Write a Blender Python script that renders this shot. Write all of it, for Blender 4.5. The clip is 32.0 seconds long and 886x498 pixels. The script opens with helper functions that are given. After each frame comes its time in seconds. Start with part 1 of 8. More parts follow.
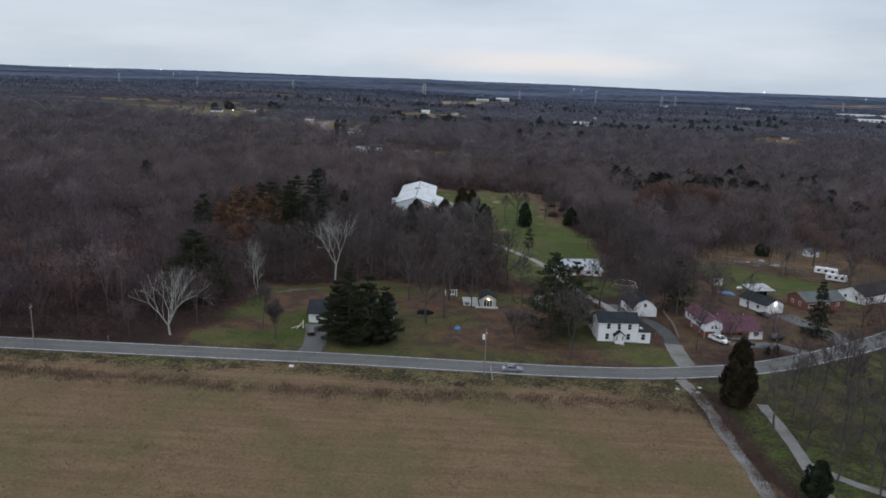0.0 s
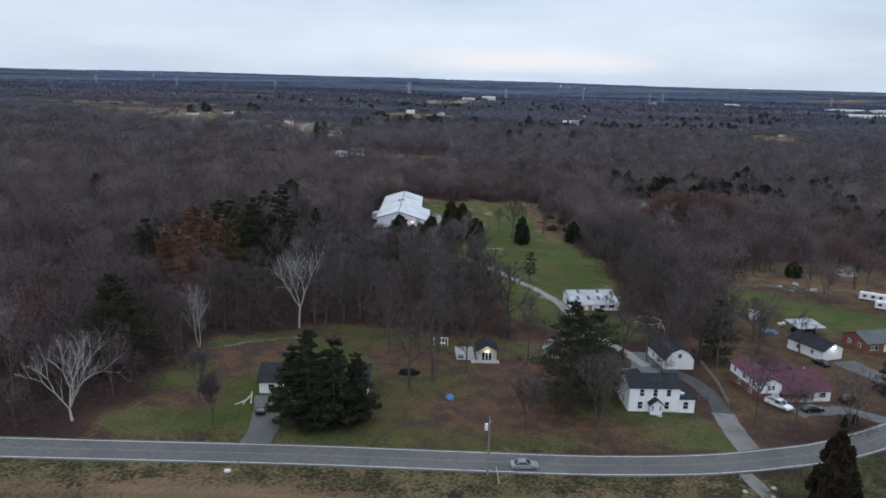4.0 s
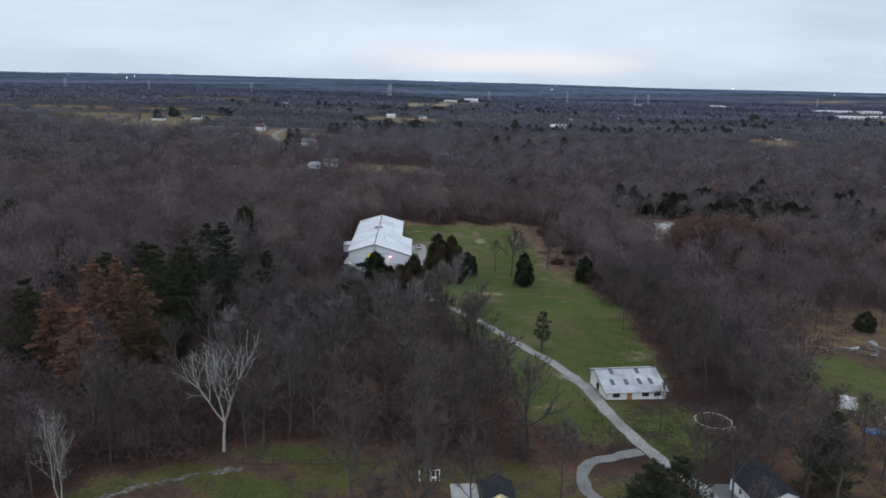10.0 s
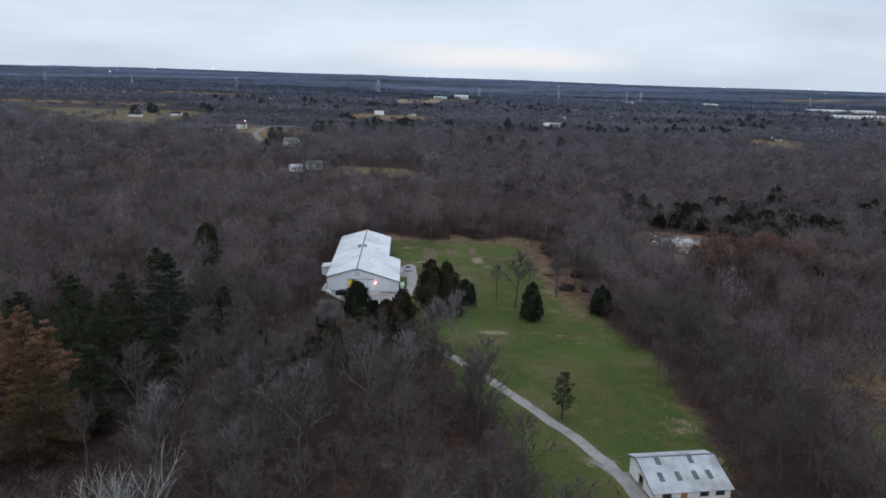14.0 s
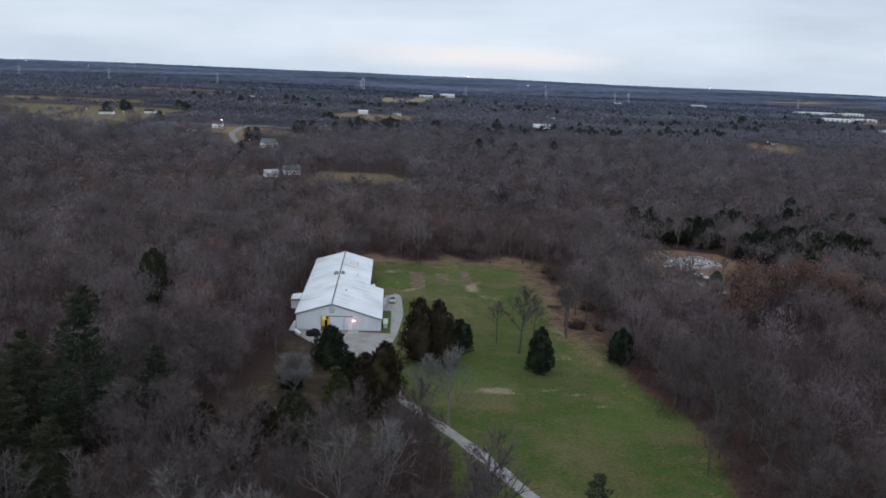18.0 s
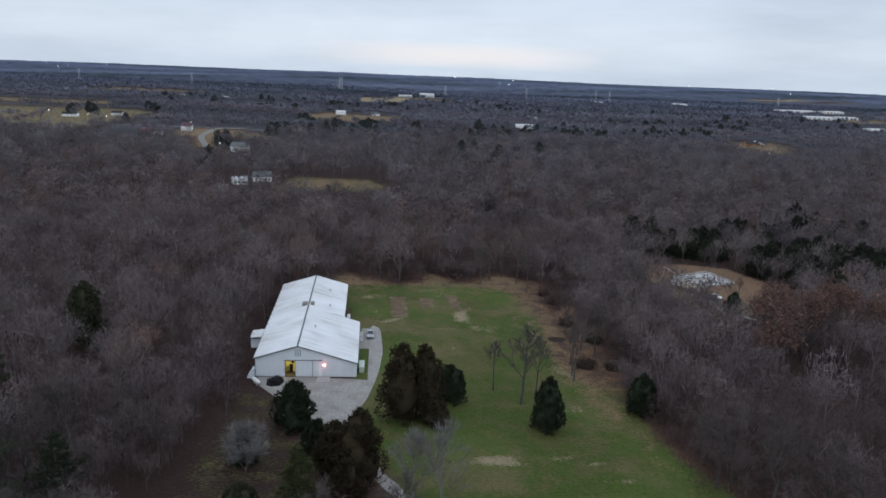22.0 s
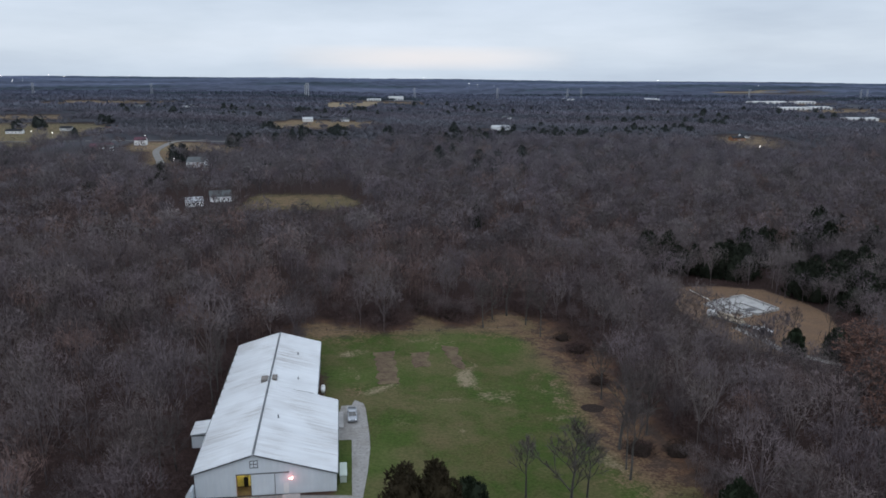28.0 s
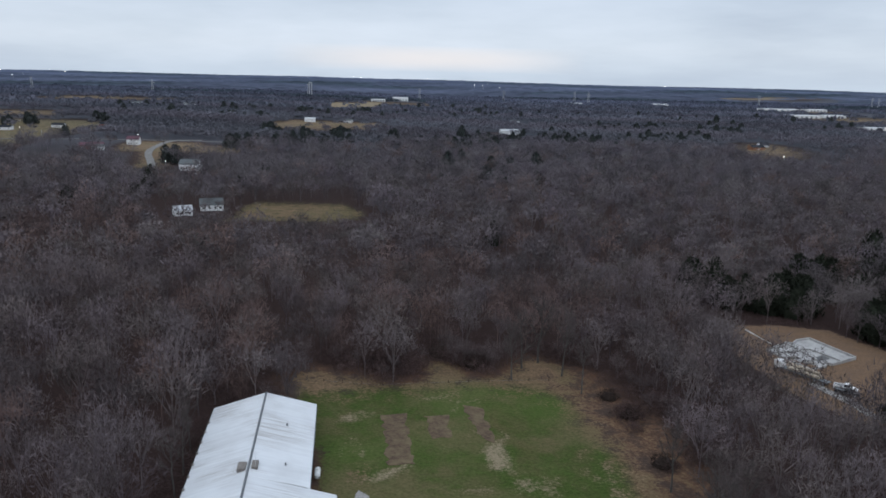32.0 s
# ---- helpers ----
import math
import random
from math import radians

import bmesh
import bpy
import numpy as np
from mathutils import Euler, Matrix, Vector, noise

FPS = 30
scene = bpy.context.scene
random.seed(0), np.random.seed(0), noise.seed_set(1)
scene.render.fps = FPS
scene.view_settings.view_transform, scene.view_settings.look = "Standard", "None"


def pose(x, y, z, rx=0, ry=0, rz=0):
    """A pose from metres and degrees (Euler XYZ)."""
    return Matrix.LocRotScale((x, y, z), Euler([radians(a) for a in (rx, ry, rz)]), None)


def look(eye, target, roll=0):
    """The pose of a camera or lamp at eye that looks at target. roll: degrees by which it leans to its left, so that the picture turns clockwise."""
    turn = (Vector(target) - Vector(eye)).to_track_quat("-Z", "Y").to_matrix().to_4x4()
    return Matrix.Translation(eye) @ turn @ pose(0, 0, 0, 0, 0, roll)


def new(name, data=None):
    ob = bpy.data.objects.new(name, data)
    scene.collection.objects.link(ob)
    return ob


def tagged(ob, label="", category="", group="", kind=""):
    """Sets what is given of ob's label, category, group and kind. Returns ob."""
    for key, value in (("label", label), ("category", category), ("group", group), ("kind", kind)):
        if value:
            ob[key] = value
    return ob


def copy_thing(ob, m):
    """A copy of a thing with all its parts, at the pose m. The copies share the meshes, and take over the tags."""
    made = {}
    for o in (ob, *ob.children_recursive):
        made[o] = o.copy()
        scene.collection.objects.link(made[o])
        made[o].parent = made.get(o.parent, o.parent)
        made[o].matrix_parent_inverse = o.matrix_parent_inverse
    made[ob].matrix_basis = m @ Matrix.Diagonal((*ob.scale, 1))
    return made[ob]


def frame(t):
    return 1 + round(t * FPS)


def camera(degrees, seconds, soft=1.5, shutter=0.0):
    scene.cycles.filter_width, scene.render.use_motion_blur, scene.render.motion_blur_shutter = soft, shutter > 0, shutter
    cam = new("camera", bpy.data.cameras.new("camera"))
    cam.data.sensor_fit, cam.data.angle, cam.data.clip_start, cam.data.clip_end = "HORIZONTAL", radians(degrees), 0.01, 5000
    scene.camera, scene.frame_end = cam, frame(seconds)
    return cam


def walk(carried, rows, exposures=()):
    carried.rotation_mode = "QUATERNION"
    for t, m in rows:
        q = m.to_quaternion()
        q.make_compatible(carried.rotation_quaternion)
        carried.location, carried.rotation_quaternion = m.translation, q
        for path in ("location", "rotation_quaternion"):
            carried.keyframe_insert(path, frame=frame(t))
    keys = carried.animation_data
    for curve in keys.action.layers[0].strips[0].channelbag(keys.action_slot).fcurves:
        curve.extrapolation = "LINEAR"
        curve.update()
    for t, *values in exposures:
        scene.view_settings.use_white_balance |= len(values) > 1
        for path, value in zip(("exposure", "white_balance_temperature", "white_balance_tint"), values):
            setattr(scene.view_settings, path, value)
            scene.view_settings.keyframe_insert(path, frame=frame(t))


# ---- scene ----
cam = camera(61.5, 32.0, soft=1.7)
PATH = [
    (0, (0.988, -233.485, 66.478), (0.977, -231.537, 66.025), 2.1),
    (0.5, (1.053, -228.398, 66.258), (1.042, -226.451, 65.804), 2.1),
    (1, (0.939, -223.058, 66.11), (0.929, -221.11, 65.656), 2.1),
    (1.5, (0.99, -217.551, 66.123), (0.983, -215.603, 65.668), 2.1),
    (2, (0.963, -211.919, 66.239), (0.961, -209.972, 65.782), 1.9),
    (2.5, (0.878, -206.198, 66.289), (0.883, -204.251, 65.831), 1.7),
    (3, (0.792, -200.728, 66.489), (0.803, -198.782, 66.029), 1.5),
    (3.5, (0.595, -195.169, 66.686), (0.613, -193.222, 66.228), 1.5),
    (5.5, (0.414, -174.278, 67.264), (0.445, -172.33, 66.814), 1.7),
    (6, (0.113, -169.297, 67.602), (0.148, -167.348, 67.154), 1.7),
    (6.5, (-0.241, -164.482, 68.061), (-0.202, -162.533, 67.612), 1.8),
    (7, (-0.338, -159.427, 68.152), (-0.295, -157.477, 67.706), 1.9),
    (7.5, (-0.244, -153.993, 68.287), (-0.195, -152.043, 67.842), 1.6),
    (8, (-0.151, -148.456, 68.284), (-0.097, -146.508, 67.837), 1.4),
    (8.5, (-0.2, -142.926, 68.23), (-0.143, -140.977, 67.783), 1.4),
    (9, (-0.178, -137.453, 68.113), (-0.116, -135.504, 67.666), 1.5),
    (9.5, (-0.126, -132.461, 68.192), (-0.06, -130.514, 67.742), 1.5),
    (10, (-0.076, -127.519, 68.233), (-0.006, -125.572, 67.782), 1.4),
    (10.5, (-0.345, -122.42, 68.306), (-0.27, -120.473, 67.854), 1.5),
    (11, (-0.549, -117.365, 68.31), (-0.471, -115.418, 67.857), 1.6),
    (11.5, (-0.475, -111.843, 68.348), (-0.394, -109.897, 67.894), 1.7),
    (12, (-0.421, -106.316, 68.339), (-0.336, -104.37, 67.884), 1.7),
    (12.5, (-0.467, -101.031, 68.413), (-0.379, -99.086, 67.957), 1.9),
    (13, (-0.645, -95.968, 68.628), (-0.552, -94.023, 68.171), 1.9),
    (13.5, (-0.423, -90.607, 68.827), (-0.326, -88.662, 68.367), 1.8),
    (14, (-0.502, -85.508, 68.986), (-0.401, -83.564, 68.525), 1.8),
    (14.5, (-0.272, -80.218, 69.094), (-0.168, -78.275, 68.633), 1.8),
    (16.5, (-0.443, -59.141, 69.168), (-0.316, -57.2, 68.703), 2.2),
    (17, (-0.53, -53.771, 69.19), (-0.398, -51.83, 68.724), 2.2),
    (17.5, (-0.589, -49.16, 69.363), (-0.451, -47.22, 68.897), 2.3),
    (18, (-0.625, -44.439, 69.639), (-0.482, -42.499, 69.175), 2.4),
    (18.5, (-0.522, -40.043, 69.765), (-0.374, -38.103, 69.3), 2.4),
    (19, (-0.471, -35.386, 69.807), (-0.317, -33.446, 69.343), 2.6),
    (19.5, (-0.501, -31.01, 69.833), (-0.341, -29.071, 69.368), 2.6),
    (20, (-0.611, -26.294, 69.607), (-0.444, -24.355, 69.144), 2.7),
    (20.5, (-0.363, -22.073, 69.562), (-0.189, -20.135, 69.097), 2.5),
    (21, (-0.123, -18.164, 69.649), (0.058, -16.227, 69.184), 2.5),
    (21.5, (0.049, -14.007, 69.513), (0.238, -12.071, 69.05), 2.4),
    (22, (0.325, -9.582, 69.308), (0.52, -7.647, 68.844), 2.2),
    (22.5, (1.118, -5.551, 69.078), (1.318, -3.616, 68.61), 1.7),
    (23, (1.233, -1.179, 68.791), (1.444, 0.754, 68.325), 1.5),
    (23.5, (1.39, 3.104, 68.761), (1.609, 5.036, 68.293), 1.2),
    (24, (1.424, 7.803, 68.532), (1.649, 9.734, 68.062), 0.8),
    (24.5, (1.322, 12.7, 68.157), (1.553, 14.63, 67.688), 0.5),
    (25, (1.178, 17.2, 68.134), (1.416, 19.13, 67.667), 0.3),
    (25.5, (0.921, 21.455, 68.034), (1.166, 23.384, 67.567), 0.1),
    (27.5, (-0.183, 38.415, 68.039), (0.079, 40.344, 67.58), 0.3),
    (28, (-0.299, 42.89, 68.075), (-0.034, 44.819, 67.617), 0.4),
    (28.5, (-0.352, 47.416, 68.08), (-0.086, 49.345, 67.623), 0.5),
    (29, (-0.25, 52.136, 68.208), (0.017, 54.064, 67.749), 0.6),
    (29.5, (-0.343, 57.162, 68.262), (-0.077, 59.09, 67.802), 0.7),
    (30, (-0.419, 62.081, 68.383), (-0.154, 64.009, 67.922), 0.7),
    (30.5, (-0.48, 67.044, 68.387), (-0.216, 68.972, 67.928), 0.9),
    (31, (-0.59, 71.995, 68.183), (-0.326, 73.924, 67.726), 1.1),
    (31.5, (-0.758, 77.386, 68.072), (-0.494, 79.315, 67.616), 1.3),
    (32, (-0.725, 82.637, 67.929), (-0.462, 84.567, 67.474), 1.4),
]
walk(cam, [(t, look(eye, target, roll)) for t, eye, target, roll in PATH],
     exposures=((0, -0.12, 6150, 9), (1, 0.02, 5930, 8.5), (2, 0.05, 5860, 8.5), (6, 0.03, 5970, 8.5), (16, 0.02, 6000, 8.5), (24, -0.04, 6000, 8.5), (32, -0.06, 6000, 8.5)))

# ---------------------------------------------------------------- light
world = bpy.data.worlds.new("overcast_evening_sky")
scene.world = world
world.use_nodes = True
wn, wl = world.node_tree.nodes, world.node_tree.links
wn.clear()
SUN_EL, SUN_AZ = radians(42), radians(195)
w_sky = wn.new("ShaderNodeTexSky")
w_sky.sky_type = 'NISHITA'
w_sky.sun_disc = False
w_sky.sun_elevation, w_sky.sun_rotation = SUN_EL, SUN_AZ
w_tc = wn.new("ShaderNodeTexCoord")
w_sep = wn.new("ShaderNodeSeparateXYZ")
wl.new(w_tc.outputs["Generated"], w_sep.inputs[0])


def w_math(op, a, b=None):
    n = wn.new("ShaderNodeMath")
    n.operation = op
    for i, v in enumerate((a, b)):
        if v is None:
            continue
        if isinstance(v, (int, float)):
            n.inputs[i].default_value = v
        else:
            wl.new(v, n.inputs[i])
    return n.outputs[0]


def w_ramp(fac, stops):
    n = wn.new("ShaderNodeValToRGB")
    while len(n.color_ramp.elements) > 1:
        n.color_ramp.elements.remove(n.color_ramp.elements[0])
    n.color_ramp.elements[0].position, n.color_ramp.elements[0].color = stops[0][0], (*stops[0][1], 1)
    for p, c in stops[1:]:
        n.color_ramp.elements.new(p).color = (*c, 1)
    wl.new(fac, n.inputs[0])
    return n.outputs[0]


def w_mix(kind, fac, a, b):
    n = wn.new("ShaderNodeMix")
    n.data_type, n.blend_type = 'RGBA', kind
    for sock, v in ((n.inputs[0], fac), (n.inputs[6], a), (n.inputs[7], b)):
        if isinstance(v, (int, float)):
            sock.default_value = v
        elif isinstance(v, tuple):
            sock.default_value = (*v, 1)
        else:
            wl.new(v, sock)
    return n.outputs[2]


# cloud deck: long flat streaks, brighter towards the zenith, a paler warm rift low ahead
w_up = w_math('MAXIMUM', w_sep.outputs[2], 0.0)
w_deck = w_ramp(w_up, ((0.0, (0.68, 0.73, 0.80)), (0.035, (0.73, 0.765, 0.82)), (0.10, (0.67, 0.715, 0.785)),
                       (0.24, (0.74, 0.775, 0.835)), (0.6, (0.95, 1.0, 1.08)), (1.0, (1.08, 1.13, 1.21))))
w_map = wn.new("ShaderNodeMapping")
w_map.inputs["Scale"].default_value = (2.2, 1.0, 11.0)
wl.new(w_tc.outputs["Generated"], w_map.inputs[0])
w_noise = wn.new("ShaderNodeTexNoise")
w_noise.inputs["Scale"].default_value, w_noise.inputs["Detail"].default_value = 1.3, 5.0
w_noise.inputs["Roughness"].default_value = 0.55
wl.new(w_map.outputs[0], w_noise.inputs["Vector"])
w_cloud = w_ramp(w_noise.outputs[0], ((0.28, (0.80, 0.82, 0.85)), (0.5, (0.99, 1.0, 1.0)), (0.72, (1.14, 1.13, 1.12))))
w_col = w_mix('MULTIPLY', 1.0, w_deck, w_cloud)
w_band = w_math('MULTIPLY', w_math('SUBTRACT', w_up, 0.020), 60.0)
w_band = w_math('SUBTRACT', 1.0, w_math('MULTIPLY', w_band, w_band))
w_side = w_math('MULTIPLY', w_math('SUBTRACT', w_sep.outputs[0], 0.11), 5.0)
w_side = w_math('SUBTRACT', 1.0, w_math('MULTIPLY', w_side, w_side))
w_rift = w_math('MULTIPLY', w_math('MAXIMUM', w_band, 0.0), w_math('MAXIMUM', w_side, 0.0))
w_rift = w_math('MULTIPLY', w_rift, w_math('ADD', w_noise.outputs[0], 0.25))
w_col = w_mix('MIX', w_math('MULTIPLY', w_rift, 0.9), w_col, (1.0, 0.90, 0.84))
w_blue = wn.new("ShaderNodeVectorMath")
w_blue.operation = 'SCALE'
w_blue.inputs["Scale"].default_value = 0.10
wl.new(w_sky.outputs[0], w_blue.inputs[0])
w_col = w_mix('MIX', 0.06, w_col, w_blue.outputs[0])
w_bg = wn.new("ShaderNodeBackground")
wl.new(w_col, w_bg.inputs[0])
w_bg.inputs[1].default_value = 1.0
w_out = wn.new("ShaderNodeOutputWorld")
wl.new(w_bg.outputs[0], w_out.inputs[0])

sun = new("sun", bpy.data.lights.new("sun", 'SUN'))
sun.data.energy, sun.data.angle, sun.data.color = 0.55, radians(50), (1.0, 0.97, 0.93)
sun.matrix_world = look((0, 0, 300), (0.26 * 100, 0.96 * 100, 300 - 90))


# ---------------------------------------------------------------- materials
def material(name, colors, scale=1.0, rough=0.8, metal=0.0, bump=0.0, stretch=(1, 1, 1), spec=0.3,
             detail=6.0, second=None, coords="Object", per_object=0.0, per_island=0.0, fine=0.0, tint="", streaks=None):
    """A surface of two or more colours mixed by a noise at real size, with a second larger mottling and a fine relief."""
    m = bpy.data.materials.new(name)
    m.use_nodes = True
    n, l = m.node_tree.nodes, m.node_tree.links
    bsdf = n["Principled BSDF"]
    bsdf.inputs["Roughness"].default_value, bsdf.inputs["Metallic"].default_value = rough, metal
    bsdf.inputs["Specular IOR Level"].default_value = spec
    tc, mp = n.new("ShaderNodeTexCoord"), n.new("ShaderNodeMapping")
    mp.inputs["Scale"].default_value = stretch
    place = n.new("ShaderNodeNewGeometry").outputs["Position"] if coords == "World" else tc.outputs[coords]
    l.new(place, mp.inputs[0])
    nz = n.new("ShaderNodeTexNoise")
    nz.inputs["Scale"].default_value, nz.inputs["Detail"].default_value, nz.inputs["Roughness"].default_value = scale, detail, 0.62
    l.new(mp.outputs[0], nz.inputs["Vector"])
    ramp = n.new("ShaderNodeValToRGB")
    ramp.color_ramp.elements[0].position, ramp.color_ramp.elements[1].position = 0.3, 0.7
    ramp.color_ramp.elements[0].color, ramp.color_ramp.elements[1].color = (*colors[0], 1), (*colors[-1], 1)
    for i, c in enumerate(colors[1:-1]):
        ramp.color_ramp.elements.new(0.3 + 0.4 * (i + 1) / (len(colors) - 1)).color = (*c, 1)
    l.new(nz.outputs[0], ramp.inputs[0])
    col = ramp.outputs[0]

    def mix(kind, fac, a, b):
        x = n.new("ShaderNodeMix")
        x.data_type, x.blend_type = 'RGBA', kind
        if isinstance(fac, float):
            x.inputs[0].default_value = fac
        else:
            l.new(fac, x.inputs[0])
        l.new(a, x.inputs[6])
        if isinstance(b, tuple):
            x.inputs[7].default_value = (*b, 1)
        else:
            l.new(b, x.inputs[7])
        return x.outputs[2]

    def spread(value, amount):
        r = n.new("ShaderNodeMapRange")
        r.inputs["To Min"].default_value, r.inputs["To Max"].default_value = 1 - amount, 1 + amount
        l.new(value, r.inputs["Value"])
        v = n.new("ShaderNodeCombineColor")
        for i in range(3):
            l.new(r.outputs[0], v.inputs[i])
        return v.outputs[0]

    if second:
        size, colour, amount = second
        nz2, r2 = n.new("ShaderNodeTexNoise"), n.new("ShaderNodeMapRange")
        nz2.inputs["Scale"].default_value, nz2.inputs["Detail"].default_value = size, 4.0
        l.new(place, nz2.inputs["Vector"])
        r2.inputs["From Min"].default_value, r2.inputs["From Max"].default_value, r2.inputs["To Max"].default_value = 0.45, 0.68, amount
        l.new(nz2.outputs[0], r2.inputs["Value"])
        col = mix('MIX', r2.outputs[0], col, colour)
    if streaks:
        # dirt running down the slope in thin lines, thick in places
        lines, area, m1, m2, both = n.new("ShaderNodeTexNoise"), n.new("ShaderNodeTexNoise"), n.new("ShaderNodeMapRange"), n.new("ShaderNodeMapRange"), n.new("ShaderNodeMath")
        mp2 = n.new("ShaderNodeMapping")
        mp2.inputs["Scale"].default_value = (0.09, 5.5, 0.15)
        l.new(place, mp2.inputs[0])
        lines.inputs["Scale"].default_value, lines.inputs["Detail"].default_value = 1.0, 4.0
        l.new(mp2.outputs[0], lines.inputs["Vector"])
        area.inputs["Scale"].default_value, area.inputs["Detail"].default_value = 0.085, 3.0
        l.new(place, area.inputs["Vector"])
        m1.inputs["From Min"].default_value, m1.inputs["From Max"].default_value = 0.46, 0.66
        m2.inputs["From Min"].default_value, m2.inputs["From Max"].default_value, m2.inputs["To Max"].default_value = 0.42, 0.62, 0.85
        l.new(lines.outputs[0], m1.inputs["Value"])
        l.new(area.outputs[0], m2.inputs["Value"])
        both.operation = 'MULTIPLY'
        l.new(m1.outputs[0], both.inputs[0])
        l.new(m2.outputs[0], both.inputs[1])
        col = mix('MIX', both.outputs[0], col, streaks)
    if per_object:
        oi = n.new("ShaderNodeObjectInfo")
        col = mix('MULTIPLY', 1.0, col, spread(oi.outputs["Random"], per_object))
    if per_island:
        ge = n.new("ShaderNodeNewGeometry")
        col = mix('MULTIPLY', 1.0, col, spread(ge.outputs["Random Per Island"], per_island))
    if tint:
        at = n.new("ShaderNodeAttribute")
        at.attribute_name = tint
        col = mix('MULTIPLY', 1.0, col, at.outputs["Color"])
    l.new(col, bsdf.inputs["Base Color"])
    if bump:
        bp = n.new("ShaderNodeBump")
        bp.inputs["Strength"].default_value, bp.inputs["Distance"].default_value = bump, fine or 0.05
        l.new(nz.outputs[0], bp.inputs["Height"])
        l.new(bp.outputs[0], bsdf.inputs["Normal"])
    return m


def glow(name, colour, strength):
    m = bpy.data.materials.new(name)
    m.use_nodes = True
    b = m.node_tree.nodes["Principled BSDF"]
    b.inputs["Base Color"].default_value = (*colour, 1)
    b.inputs["Emission Color"].default_value, b.inputs["Emission Strength"].default_value = (*colour, 1), strength
    return m


ASPHALT = material("worn_asphalt", ((0.105, 0.103, 0.102), (0.130, 0.128, 0.126), (0.158, 0.155, 0.151)), 1.4, 0.9, bump=0.2, spec=0.15, second=(0.12, (0.085, 0.086, 0.092), 0.6))
OLD_ASPHALT = material("old_dark_asphalt", ((0.060, 0.060, 0.062), (0.080, 0.080, 0.082), (0.102, 0.101, 0.100)), 1.2, 0.9, bump=0.2, spec=0.15, second=(0.2, (0.05, 0.05, 0.051), 0.6))
APRON_GRAVEL = material("pale_yard_gravel", ((0.20, 0.192, 0.185), (0.27, 0.26, 0.25), (0.34, 0.33, 0.318)), 1.6, 0.95, bump=0.6, spec=0.1, second=(0.16, (0.17, 0.15, 0.13), 0.7))
CONCRETE = material("pale_concrete", ((0.30, 0.30, 0.30), (0.38, 0.37, 0.36), (0.44, 0.43, 0.42)), 0.8, 0.85, bump=0.2, second=(0.3, (0.22, 0.215, 0.21), 0.5))
DRIVEWAY = material("grey_drive", ((0.105, 0.106, 0.110), (0.135, 0.135, 0.138), (0.165, 0.164, 0.163)), 0.7, 0.9, bump=0.3, spec=0.15, second=(0.2, (0.10, 0.10, 0.10), 0.5))
GRAVEL = material("limestone_gravel", ((0.15, 0.146, 0.142), (0.20, 0.196, 0.19), (0.26, 0.252, 0.245)), 2.2, 0.95, bump=0.6, spec=0.1, second=(0.25, (0.12, 0.105, 0.085), 0.65))
TRODDEN = material("trodden_stones", ((0.055, 0.050, 0.040), (0.14, 0.132, 0.122), (0.25, 0.24, 0.23)), 1.6, 0.95, bump=0.6, spec=0.1, second=(0.5, (0.06, 0.05, 0.032), 0.8))
LEAFY_PATH = material("trodden_leaves", ((0.055, 0.040, 0.030), (0.10, 0.080, 0.062), (0.16, 0.14, 0.12)), 1.4, 0.95, bump=0.6, spec=0.1, second=(0.5, (0.05, 0.036, 0.026), 0.8))
GREY_PAINT = material("weathered_grey_paint", ((0.40, 0.39, 0.36), (0.50, 0.49, 0.46)), 0.8, 0.7, bump=0.15, second=(0.4, (0.30, 0.29, 0.27), 0.5))
WHITE_LINE = material("faded_white_line", ((0.50, 0.50, 0.49), (0.74, 0.74, 0.72)), 1.5, 0.8)
YELLOW_LINE = material("faded_yellow_line", ((0.15, 0.14, 0.11), (0.20, 0.18, 0.12)), 1.5, 0.8)
SIDING = material("white_lap_siding", ((0.76, 0.77, 0.78), (0.83, 0.84, 0.85)), 1.0, 0.6, bump=0.1, second=(0.4, (0.60, 0.60, 0.59), 0.4))
WHITE_PAINT = material("white_paint", ((0.70, 0.70, 0.70), (0.80, 0.80, 0.80)), 2.0, 0.5)
SHINGLE = material("charcoal_shingles", ((0.018, 0.020, 0.025), (0.028, 0.031, 0.037), (0.040, 0.043, 0.05)), 2.5, 0.95, bump=0.4, spec=0.1, second=(0.35, (0.050, 0.050, 0.053), 0.4))
SHINGLE_GREY = material("grey_shingles", ((0.09, 0.10, 0.105), (0.13, 0.14, 0.145)), 2.5, 0.9, bump=0.4, second=(0.35, (0.07, 0.07, 0.072), 0.5))
BARN_WALL = material("painted_steel_wall", ((0.60, 0.65, 0.70), (0.68, 0.72, 0.76)), 0.6, 0.5, bump=0.1, stretch=(3, 3, 0.3), second=(0.25, (0.52, 0.55, 0.58), 0.5))
BARN_ROOF = material("galvanised_roof_sheet", ((0.60, 0.62, 0.65), (0.70, 0.72, 0.74)), 0.5, 0.5, bump=0.05, stretch=(0.08, 2.6, 0.1), second=(0.16, (0.50, 0.505, 0.52), 0.45), per_object=0.03, coords="World", streaks=(0.30, 0.275, 0.26))
SHED_ROOF = material("weathered_roof_sheet", ((0.34, 0.36, 0.38), (0.50, 0.52, 0.55)), 0.6, 0.5, bump=0.05, second=(0.25, (0.24, 0.23, 0.225), 0.8), per_object=0.04, coords="World", stretch=(1.0, 0.35, 0.4))
TRIM_DARK = material("dark_trim", ((0.10, 0.11, 0.12), (0.15, 0.16, 0.17)), 2.0, 0.6)
